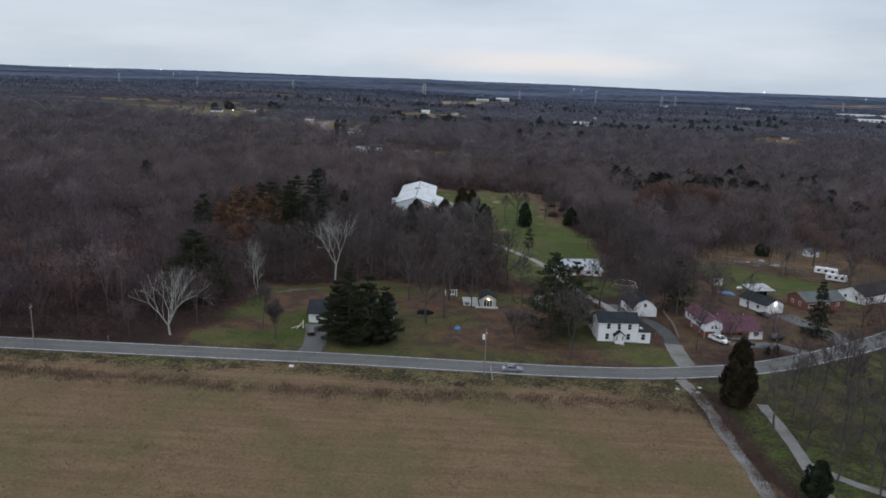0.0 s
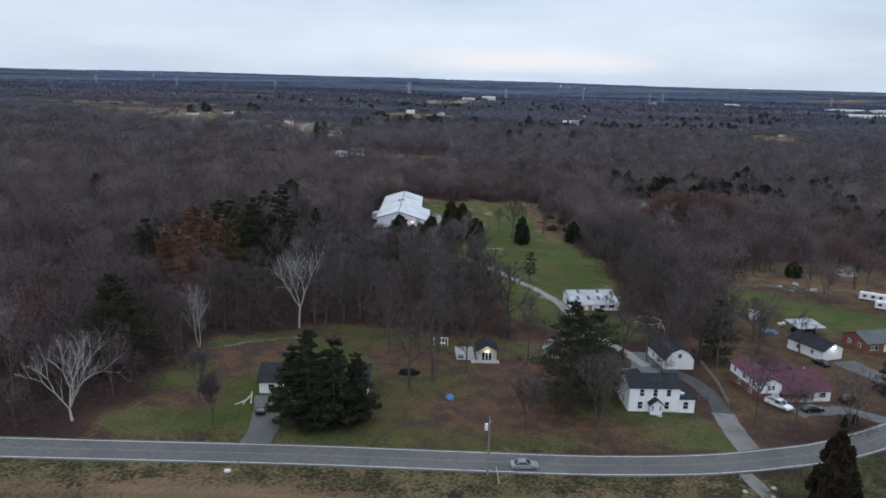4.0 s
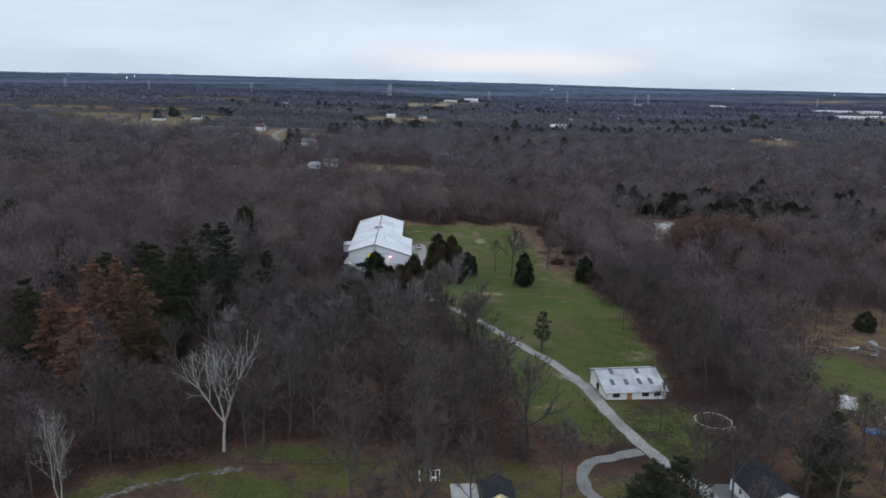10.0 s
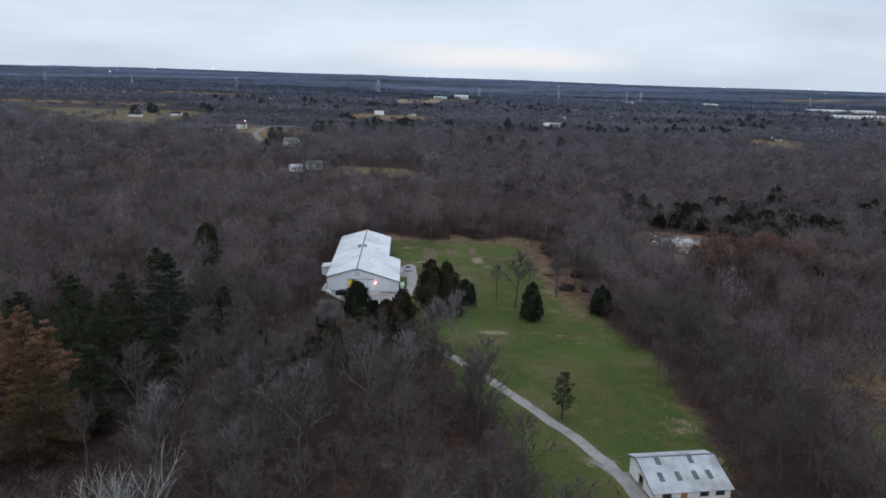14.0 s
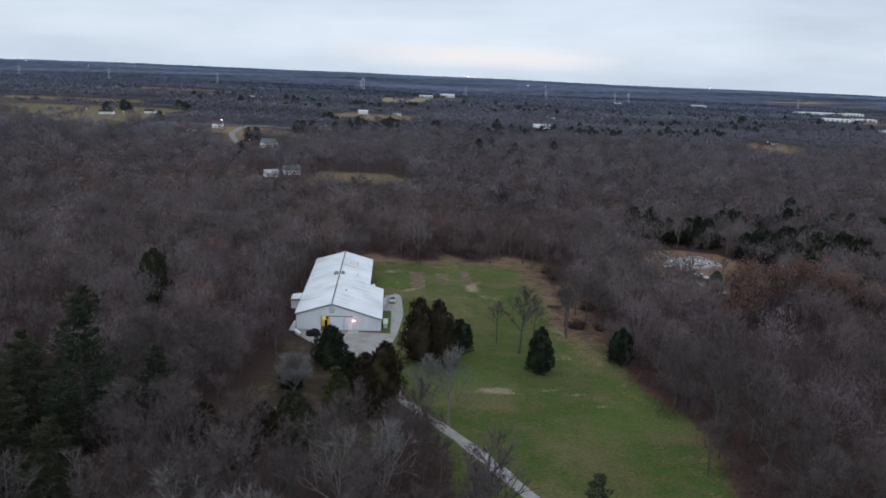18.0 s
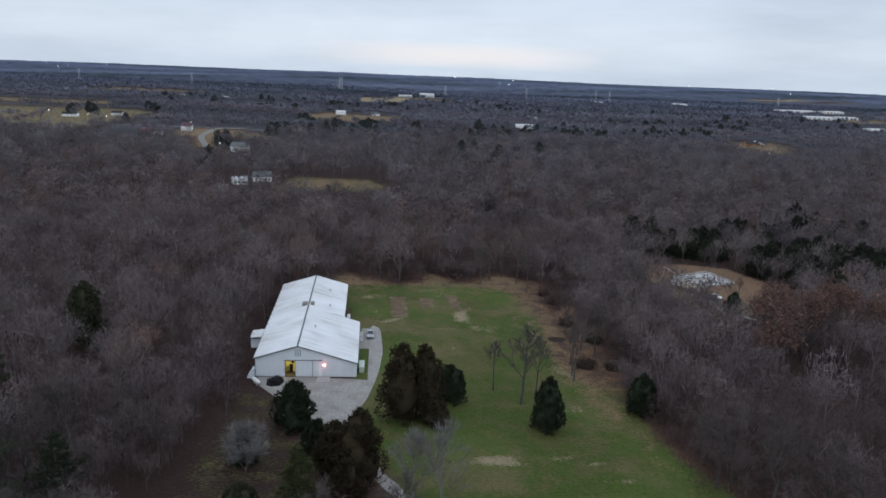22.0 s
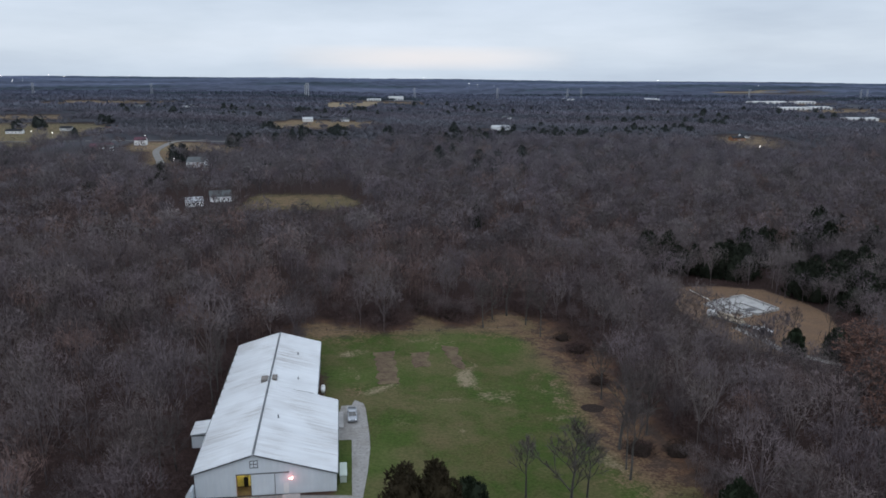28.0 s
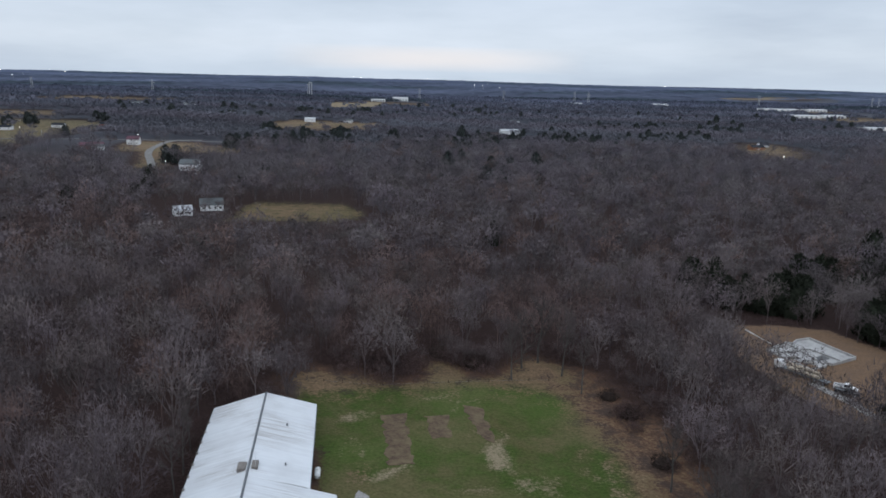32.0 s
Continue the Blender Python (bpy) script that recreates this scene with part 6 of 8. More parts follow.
def overhead_door(root, x, y, z, w, h, rows=4, turn=0, mat=None):
    """A sectional door: each section a piece of its own."""
    for i in range(rows):
        piece("door_section", ("sec", w, h, rows, (mat or WHITE_PAINT).name), lambda: boxed(-w / 2, w / 2, -0.05, 0.02, 0.01, h / rows - 0.02, bevel=0.012), mat or WHITE_PAINT, root, pose(x, y, z + i * h / rows, 0, 0, turn))


def slope_slab(p, q, thick=0.16):
    """Cross-section of a roof slope from the eave p to the ridge q."""
    d = Vector((q[0] - p[0], q[1] - p[1])).normalized()
    n = Vector((-d.y, d.x)) * thick
    if n.y < 0:
        n = -n
    return [p, q, (q[0] + n.x, q[1] + n.y), (p[0] + n.x, p[1] + n.y)]


def gable_block(root, x0, x1, y0, y1, h, rise, axis, wall_mat, roof_mat, over=0.4, ridge_at=0.5, base=-0.6, names=("wall", "roof")):
    """Four walls and a two-slope roof; the ridge runs along the axis."""
    if axis == 'x':
        a0, a1, b0, b1 = x0, x1, y0, y1
    else:
        a0, a1, b0, b1 = y0, y1, x0, x1
    rb = b0 + (b1 - b0) * ridge_at
    part(names[0], prism([(b0, base), (b1, base), (b1, h), (rb, h + rise), (b0, h)], axis, a0, a1), wall_mat, root)
    k0, k1 = rise / (rb - b0), rise / (b1 - rb)
    part(names[1], prism(slope_slab((b0 - over, h - over * k0 + 0.02), (rb, h + rise + 0.02)), axis, a0 - over, a1 + over), roof_mat, root)
    part(names[1], prism(slope_slab((b1 + over, h - over * k1 + 0.02), (rb, h + rise + 0.02)), axis, a0 - over, a1 + over), roof_mat, root)
    cap = prism([(rb - 0.22, h + rise + 0.13), (rb + 0.22, h + rise + 0.13), (rb, h + rise + 0.26)], axis, a0 - over - 0.02, a1 + over + 0.02)
    part("ridge_cap", cap, roof_mat, root)


def sheet_roof(root, x0, x1, y0, y1, z0, z1, along, n, mat, thick=0.06):
    """One roof slope of n ribbed sheets. It rises from z0 to z1 across the other axis than along; each sheet is a piece."""
    if along == 'y':
        w, run, rise = (y1 - y0) / n, x1 - x0, z1 - z0
    else:
        w, run, rise = (x1 - x0) / n, y1 - y0, z1 - z0

    def sheet_bm():
        bm = bmesh.new()
        ribs = 3
        prof = []
        for i in range(ribs):
            u = w * (i + 0.5) / ribs
            prof += [(u - 0.07, thick), (u - 0.03, thick + 0.05), (u + 0.03, thick + 0.05), (u + 0.07, thick)]
        prof = [(0.006, 0), (0.006, thick)] + prof + [(w - 0.006, thick), (w - 0.006, 0)]
        lo, hi = [], []
        for u, v in prof:
            if along == 'y':
                lo.append(bm.verts.new((0, u, v)))
                hi.append(bm.verts.new((run, u, v + rise)))
            else:
                lo.append(bm.verts.new((u, 0, v)))
                hi.append(bm.verts.new((u, run, v + rise)))
        for i in range(len(lo)):
            j = (i + 1) % len(lo)
            bm.faces.new((lo[i], lo[j], hi[j], hi[i]))
        bm.faces.new(lo)
        bm.faces.new(hi[::-1])
        return bm
    for i in range(n):
        at = (x0, y0 + i * w, z0) if along == 'y' else (x0 + i * w, y0, z0)
        piece("roof_sheet", ("sheet", along, round(w, 3), round(run, 3), round(rise, 3), mat.name), sheet_bm, mat, root, pose(*at))


def riding_barn():
    """Long white steel riding barn: symmetric main hall, and a lower bay carried on along one side of its front half."""
    bx, by, z = -17.3, 168.2, -6.95
    r = thing("barn", bx, by, z, 0, "long white steel riding barn with a stained pale metal roof", "barn")
    top, le, re, lx, leq = 8.3, 5.2, 5.3, 14.7, 3.75
    xl, xr, ln, bay = -10.5, 10.2, 64.6, 31.0
    # front wall with the open doorway between -3.3 and -0.5
    d0, d1, dh = -3.1, -0.6, 4.2
    slope = lambda x: top + (le - top) * x / xl if x < 0 else top + (leq - top) * x / lx
    for a, b in ((xl, d0), (d1, lx)):
        pts = [(a, -0.5), (b, -0.5), (b, slope(b))] + ([(0, top)] if a < 0 < b else []) + [(a, slope(a))]
        part("front_wall", prism(pts, 'y', 0, 0.2), BARN_WALL, r)
    part("front_wall", prism([(d0, dh), (d1, dh), (d1, slope(d1)), (d0, slope(d0))], 'y', 0, 0.2), BARN_WALL, r)
    part("back_wall", prism([(xl, -1), (xr, -1), (xr, re), (0, top), (xl, le)], 'y', ln - 0.2, ln), BARN_WALL, r)
    part("side_wall", boxed(xl, xl + 0.2, 0.2, ln - 0.2, -1.0, le), BARN_WALL, r)
    part("side_wall", boxed(xr - 0.2, xr, bay, ln - 0.2, -1.0, re - 0.05), BARN_WALL, r)
    part("side_wall", boxed(lx - 0.2, lx, 0.2, bay, -0.8, leq), BARN_WALL, r)
    part("bay_end_wall", prism([(xr, -0.8), (lx, -0.8), (lx, leq), (xr, slope(xr))], 'y', bay - 0.2, bay), BARN_WALL, r)
    part("floor", boxed(xl + 0.2, lx - 0.2, 0.2, 24, -0.4, -0.02), SOIL, r, "raked sand floor")
    part("inner_wall", boxed(xl + 0.2, lx - 0.2, 9, 9.2, -0.4, 3.4), WHITE_PAINT, r, "pale inner partition")
    sheet_roof(r, xl - 0.35, 0, -0.35, ln + 0.35, le - 0.1, top, 'y', 70, BARN_ROOF)
    k = (top - leq) / lx
    hb = (ln + 0.7)
    n2 = int(round((bay + 0.7) / (hb / 70)))
    y2 = -0.35 + n2 * hb / 70
    # far half slopes to the main eave, near half runs on over the bay
    def mirrored(x_out, z_out, y0, y1, n):
        w = (y1 - y0) / n

        def bm_make():
            bm = bmesh.new()
            prof = [(0.006, 0), (0.006, 0.06)]
            for i in range(3):
                u = w * (i + 0.5) / 3
                prof += [(u - 0.07, 0.06), (u - 0.03, 0.11), (u + 0.03, 0.11), (u + 0.07, 0.06)]
            prof += [(w - 0.006, 0.06), (w - 0.006, 0)]
            lo = [bm.verts.new((x_out, u, z_out + v)) for u, v in prof]
            hi = [bm.verts.new((0, u, top + v)) for u, v in prof]
            for i in range(len(lo)):
                j = (i + 1) % len(lo)
                bm.faces.new((lo[i], lo[j], hi[j], hi[i]))
            bm.faces.new(lo)
            bm.faces.new(hi[::-1])
            return bm
        for i in range(n):
            piece("roof_sheet", ("msheet", x_out, round(w, 3)), bm_make, BARN_ROOF, r, pose(0, y0 + i * w, 0))
    mirrored(lx + 0.3, top - k * (lx + 0.3), -0.35, y2, n2)
    mirrored(xr + 0.3, re - 0.09, y2, ln + 0.35, 70 - n2)
    part("ridge_cap", prism([(-0.22, top + 0.10), (0.22, top + 0.10), (0.08, top + 0.2), (-0.08, top + 0.2)], 'y', -0.4, ln + 0.4), TRIM_DARK, r, "dark ridge vent strip")
    for a, b in (((xl - 0.35, le - 0.1), (0, top)), ((lx + 0.3, top - k * (lx + 0.3)), (0, top))):
        part("gable_trim", prism([(a[0], a[1] - 0.26), (b[0], b[1] - 0.26), (b[0], b[1] + 0.02), (a[0], a[1] + 0.02)], 'y', -0.42, -0.36), TRIM_DARK, r)
    part("eave_gutter", boxed(lx + 0.28, lx + 0.42, -0.3, y2, leq - 0.22, leq - 0.08), TRIM_DARK, r)
    part("eave_gutter", boxed(xr + 0.28, xr + 0.42, y2 + 0.2, ln, re - 0.34, re - 0.2), TRIM_DARK, r)
    part("eave_gutter", boxed(xl - 0.5, xl - 0.36, -0.3, ln, le - 0.28, le - 0.14), TRIM_DARK, r)
    # sliding doors on a track
    part("door_track", boxed(-3.3, 6.2, -0.14, -0.02, dh + 0.02, dh + 0.2), TRIM_DARK, r)
    part("sliding_door", boxed(-0.6, 3.6, -0.12, -0.04, 0.05, dh), BARN_WALL, r, "white sliding barn door pushed open")
    for x in (-3.15, -0.62, 3.62):
        part("door_trim", boxed(x - 0.05, x + 0.05, -0.15, -0.02, 0, dh), TRIM_DARK, r)
    d = door(r, 5.6, 0, 0.05, 0.95, 2.1, label="white walk-in door")
    # a dark emblem of four panes in the gable
    q = part("gable_emblem", bmesh.new(), TRIM_DARK, r, "square dark quilt-block emblem")
    bm = bmesh.new()
    for a in ((-0.75, 0.75, -0.75, -0.62), (-0.75, 0.75, 0.62, 0.75), (-0.75, -0.62, -0.6, 0.6), (0.62, 0.75, -0.6, 0.6), (-0.06, 0.06, -0.6, 0.6), (-0.6, -0.08, -0.06, 0.06), (0.08, 0.6, -0.06, 0.06)):
        box(bm, a[0], a[1], -0.06, 0.0, 6.2 + a[2], 6.2 + a[3])
    bm.to_mesh(q.data)
    bm.free()
    # lamps: yellow light within the doorway, a reddish twin lamp over the walk-in door
    part("door_jamb", boxed(d0 - 0.12, d0, -0.16, 0.22, 0, dh), TIMBER, r, "yellow-lit timber door jamb")
    part("door_jamb", boxed(d1, d1 + 0.1, -0.04, 0.22, 0, dh), TIMBER, r, "yellow-lit timber door jamb")
    l = part("wall_lamp", box(boxed(6.2, 6.36, -0.25, 0, 3.0, 3.15), 6.6, 6.76, -0.25, 0, 3.0, 3.15), glow("red_lamp", (1.0, 0.45, 0.38), 14), r, "glowing red twin lamp")
    part("lamp_body", boxed(6.15, 6.8, -0.1, 0.0, 3.16, 3.26), GALV, r)
    # added wall; the yellow of the lit interior is put into its colour
    part("stall_front", boxed(-6, 2, 3.4, 3.55, 0, 4.6), material("lamplit_yellow", ((0.62, 0.52, 0.14), (0.75, 0.64, 0.20)), 2.0, 0.7), r, "added wall inside the doorway, coloured yellow for the lamplight")
    part("hanging_tack", box(boxed(-2.3, -1.5, 2.6, 2.9, 0.2, 2.2, bevel=0.1), -1.9, -1.2, 2.7, 3.0, 2.5, 3.6, bevel=0.1), BLACK_SHEET, r, "dark riding gear hanging in the doorway")
    # roof fittings
    part("roof_vent", box(boxed(-1.9, -0.45, 33, 35.5, 7.85, 8.55), 0.45, 1.5, 33.6, 36, 7.95, 8.5), GREY_WOOD, r, "grey weathered roof cupola base")
    part("weather_vane", tube(tube(bmesh.new(), (1.2, 34, 8.4), (1.2, 34, 11.0), 0.03), (0.7, 34, 10.9), (1.8, 34, 10.9), 0.03), GALV, r)
    for x, y in ((3.2, 16), (6.0, 37), (5.2, 52)):
        part("vent_pipe", tube(bmesh.new(), (x, y, top - k * x - 0.2), (x, y, top - k * x + 0.75), 0.14), TRIM_DARK, r)
    for i in range(9):
        y = 24 + i * 4.2
        part("snow_stop", boxed(xl - 0.42, xl - 0.1, y, y + 0.5, le - 0.05, le + 0.28), GREY_WOOD, r)
    return r


def barn_lamps():
    for name, at, col, en, size in (("doorway_light", (-18.6, 169.9, -3.3), (1.0, 0.84, 0.40), 230, 0.4), ("red_wall_light", (-10.8, 167.4, -3.7), (1.0, 0.2, 0.18), 25, 0.12)):
        l = bpy.data.lights.new(name, 'POINT')
        l.energy, l.color, l.shadow_soft_size = en, col, size
        new(name, l).location = at


riding_barn()
barn_lamps()
a = thing("barn_lean_to", -31.7, 186.4, -6.5, 0, "small white steel box annex beside the barn wall", "shed")
part("wall", boxed(0, 3.6, 0, 5.6, -0.6, 3.1), BARN_WALL, a)
sheet_roof(a, -0.2, 3.7, -0.2, 5.8, 3.15, 3.6, 'y', 6, BARN_ROOF)
part("fascia", boxed(-0.22, 3.72, -0.26, -0.2, 2.9, 3.12), TRIM_DARK, a)
a = thing("concrete_ramp", -10.6, 167.2, -7.0, 0, "pale concrete pad at the barn's walk-in door", "pad")
part("slab", boxed(-1.8, 1.4, -2.6, 0.6, -0.4, 0.12, bevel=0.02), CONCRETE, a)
a = thing("wash_stall", -29.6, 166.4, -6.6, 0, "low white wing wall at the barn corner", "wall")
part("wall", prism([(0, -0.4), (1.6, -0.4), (1.6, 2.2), (1.2, 2.2), (0, 0.2)], 'y', 0, 2.4), BARN_WALL, a)


def stable():
    """White stable with an uneven gable roof of weathered sheets and rooflights."""
    r = thing("stable", 43.4, 28.4, -3.1, 6.5, "white stable with a patchy grey metal roof and skylights", "stable")
    L, D, he, hr, hbk, ry = 14.4, 10.6, 2.5, 4.9, 3.9, 7.6
    d0, d1 = 4.6, 6.6
    prof = lambda y: he + (hr - he) * y / ry if y < ry else hr + (hbk - hr) * (y - ry) / (D - ry)
    for a, b in ((0, d0), (d1, D)):
        pts = [(a, -0.6), (b, -0.6), (b, prof(b))] + ([(ry, hr)] if a < ry < b else []) + [(a, prof(a))]
        part("gable_wall", prism(pts, 'x', 0, 0.15), WHITE_PAINT, r)
    part("gable_wall", prism([(d0, 2.6), (d1, 2.6), (d1, prof(d1)), (d0, prof(d0))], 'x', 0, 0.15), WHITE_PAINT, r)
    part("gable_wall", prism([(0, -0.6), (D, -0.6), (D, hbk), (ry, hr), (0, he)], 'x', L - 0.15, L), WHITE_PAINT, r)
    part("front_wall", boxed(0.15, L - 0.15, 0, 0.15, -0.6, he), WHITE_PAINT, r)
    part("back_wall", boxed(0.15, L - 0.15, D - 0.15, D, -0.6, hbk), WHITE_PAINT, r)
    part("floor", boxed(0.15, L - 0.15, 0.15, D - 0.15, -0.4, 0.0), CONCRETE, r)
    sheet_roof(r, -0.4, L + 0.4, -0.5, ry, he - 0.15, hr, 'x', 16, SHED_ROOF)

    def back_bm():
        w = (L + 0.8) / 16
        return prism(slope_slab((D + 0.4, hbk - 0.1), (ry, hr), 0.07), 'x', 0.006, w - 0.006)
    for i in range(16):
        piece("roof_sheet", "stable_back_sheet", back_bm, SHED_ROOF, r, pose(-0.4 + i * (L + 0.8) / 16, 0, 0))
    part("ridge_cap", prism([(ry - 0.25, hr + 0.07), (ry + 0.25, hr + 0.06), (ry, hr + 0.2)], 'x', -0.45, L + 0.45), TRIM_DARK, r)
    kk = (hr - he + 0.15) / (ry + 0.5)
    for x, y in ((2.0, 2.0), (5.3, 2.0), (8.5, 2.0), (11.2, 2.0), (2.9, 5.6), (9.2, 5.6)):
        z = he - 0.15 + (y + 0.5) * kk
        part("skylight", prism([(y, z + 0.13), (y + 1.9, z + 1.9 * kk + 0.13), (y + 1.9, z + 1.9 * kk + 0.2), (y, z + 0.2)], 'x', x, x + 0.9), SHINGLE_GREY, r, "dark translucent rooflight")
    part("verge_trim", prism(slope_slab((-0.5, he - 0.4), (ry, hr - 0.25), 0.25), 'x', -0.46, -0.41), TRIM_DARK, r)
    part("verge_trim", prism(slope_slab((D + 0.4, hbk - 0.35), (ry, hr - 0.25), 0.25), 'x', -0.46, -0.41), TRIM_DARK, r)
    for x in (2.4, 9.4, 12.4):
        window(r, x, 0, 1.25, 1.5, 0.75, trim=TRIM_DARK)
    door(r, 5.6, 0, 0.02, 1.2, 2.0, mat=TIMBER, label="weathered plank stable door")
    part("sliding_door", boxed(-0.14, -0.04, 6.6, 8.9, 0.02, 2.6), WHITE_PAINT, r, "white sliding door pushed open")
    part("hay_stack", box(boxed(1.0, 3.0, 4.9, 6.4, 0.02, 1.6, bevel=0.08), 1.2, 2.8, 5.0, 6.3, 1.62, 2.2, bevel=0.08), material("yellow_hay", ((0.42, 0.30, 0.06), (0.55, 0.40, 0.10)), 3.0, 0.9), r, "yellow hay stacked inside the doorway")
    piece("downpipe", "downpipe", lambda: tube(bmesh.new(), (0, -0.08, 0), (0, -0.08, 2.3), 0.05), TRIM_DARK, r, pose(0.05, 0, 0))
    l = bpy.data.lights.new("stable_light", 'POINT')
    l.energy, l.color, l.shadow_soft_size = 160, (1.0, 0.75, 0.25), 0.3
    new("stable_light", l).location = (44.6, 34.4, -0.9)


stable()


def farmhouse():
    r = thing("farmhouse", 41.6, -46.9, gz(48, -44) + 0.1, 1.5, "two-storey white clapboard farmhouse with a dark shingle roof", "house")
    w, dp, he, rise = 10.5, 7.0, 5.4, 1.6
    gable_block(r, 0, w, 0, dp, he, rise, 'x', SIDING, SHINGLE, 0.35)
    # clapboard courses on the front and the gable end
    for i in range(1, 29):
        piece("clapboard", "clap_front", lambda: prism([(0, 0), (-0.03, 0), (-0.008, 0.17), (0, 0.17)], 'x', 0.02, w - 0.02), SIDING, r, pose(0, 0, i * 0.18))
        piece("clapboard", "clap_end", lambda: prism([(0, 0), (-0.03, 0), (-0.008, 0.17), (0, 0.17)], 'y', 0.02, dp - 0.02), SIDING, r, pose(0, 0, i * 0.18))
    part("foundation", boxed(-0.06, w + 0.06, -0.06, dp + 0.06, -0.8, 0.12), CONCRETE, r)
    for x in (2.6, 5.4, 8.2):
        window(r, x, -0.03, 3.55, 0.85, 1.45)
    for x in (2.4, 8.0):
        window(r, x, -0.03, 0.75, 0.9, 1.5)
    for y, z in ((1.9, 3.55), (5.1, 3.55), (3.5, 0.8)):
        window(r, -0.03, y, z, 0.85, 1.4, -90)
    part("corner_board", boxed(-0.06, 0.12, -0.06, 0.12, 0.1, he), WHITE_PAINT, r)
    part("corner_board", boxed(w - 0.12, w + 0.06, -0.06, 0.12, 0.1, he), WHITE_PAINT, r)
    # gabled entry
    e = part("entry_porch", prism([(4.2, -0.2), (6.6, -0.2), (6.6, 2.3), (5.4, 3.3), (4.2, 2.3)], 'y', -1.5, 0), SIDING, r)
    part("porch_roof", prism(slope_slab((3.85, 2.05), (5.4, 3.35), 0.12), 'y', -1.85, 0), SHINGLE, r)
    part("porch_roof", prism(slope_slab((6.95, 2.05), (5.4, 3.35), 0.12), 'y', -1.85, 0), SHINGLE, r)
    door(r, 5.4, -1.5, 0.1, 0.95, 2.05)
    window(r, 4.62, -1.5, 1.0, 0.3, 1.0)
    window(r, 6.18, -1.5, 1.0, 0.3, 1.0)
    part("porch_step", box(boxed(4.3, 6.5, -2.6, -1.5, -0.5, 0.05), 4.5, 6.3, -3.0, -2.6, -0.5, -0.12), CONCRETE, r)
    # one-storey side room with a flat roof
    part("side_room", boxed(w, w + 3.4, 0.05, 5.6, -0.6, 2.85), SIDING, r)
    part("side_roof", boxed(w - 0.02, w + 3.65, -0.2, 5.85, 2.86, 3.05, bevel=0.02), SHINGLE, r)
    window(r, w + 1.5, 0.05, 0.75, 1.0, 1.5)
    part("roof_hatch", boxed(w + 1.0, w + 1.8, 2.0, 2.9, 3.05, 3.35, bevel=0.03), WHITE_PAINT, r)
    # rear wing with a lower roof falling to the west
    part("rear_wing", boxed(0.3, 5.6, dp, dp + 7.2, -0.6, 2.7), SIDING, r)
    part("rear_roof", prism(slope_slab((-0.3, 2.55), (5.9, 3.7), 0.14), 'y', dp - 0.02, dp + 7.6), SHINGLE, r)
    part("rear_gable", prism([(0.3, 2.7), (5.6, 2.7), (5.6, 3.6)], 'y', dp + 7.05, dp + 7.2), SIDING, r)
    for y in (dp + 1.6, dp + 4.6):
        window(r, 0.3, y, 0.9, 0.9, 1.3, -90)
    for x, y in ((7.9, 9.2), (9.2, 9.6), (8.6, 10.4), (9.9, 9.1)):
        part("plant_tub", tube(bmesh.new(), (x, y, 0.0), (x, y, 0.5), 0.22, 0.28, 8), TANK_WHITE, r)
    part("rear_terrace", boxed(7.0, 11.0, dp + 0.1, dp + 5, -0.5, 0.02), ASPHALT, r)


farmhouse()
flat_patch("patio", [(43, -26), (50.5, -25.5), (49.5, -22), (44.5, -21.5)], 0.06, CONCRETE, "pale concrete slab behind the farmhouse", "patio")


def garage():
    r = thing("garage", 56.9, -20.9, gz(60, -16) + 0.05, 6.0, "white gambrel-roofed two-bay garage with dark shingles", "garage")
    w, dp = 7.4, 10.4
    gam = [(0, 2.5), (1.55, 4.5), (w / 2, 5.35), (w - 1.55, 4.5), (w, 2.5)]
    part("wall", prism([(0, -0.6)] + gam + [(w, -0.6)], 'y', 0, dp), SIDING, r)
    for a, b in zip(gam, gam[1:]):
        lo, hi = (a, b) if a[1] < b[1] else (b, a)
        d = (hi[0] - lo[0], hi[1] - lo[1])
        n = math.hypot(*d)
        ext = 0.28 if lo[1] < 3 else 0.0
        lo2 = (lo[0] - d[0] / n * ext, lo[1] - d[1] / n * ext)
        part("roof", prism(slope_slab(lo2, hi, 0.14), 'y', -0.35, dp + 0.35), SHINGLE, r)
    overhead_door(r, 1.95, -0.02, 0.05, 2.9, 2.15)
    overhead_door(r, w - 1.95, -0.02, 0.05, 2.9, 2.15)
    part("door_trim", box(box(boxed(0.3, 0.46, -0.07, 0, 0, 2.3), w / 2 - 0.12, w / 2 + 0.12, -0.07, 0, 0, 2.3), w - 0.46, w - 0.3, -0.07, 0, 0, 2.3), WHITE_PAINT, r)
    window(r, w / 2, 0, 3.0, 0.95, 1.0)
    window(r, 0, 3.2, 0.9, 0.8, 1.0, -90)
    window(r, 0, 7.0, 0.9, 0.8, 1.0, -90)
    part("wall_lamp", boxed(w / 2 - 0.1, w / 2 + 0.1, -0.2, 0, 2.45, 2.7, bevel=0.03), GALV, r)


garage()


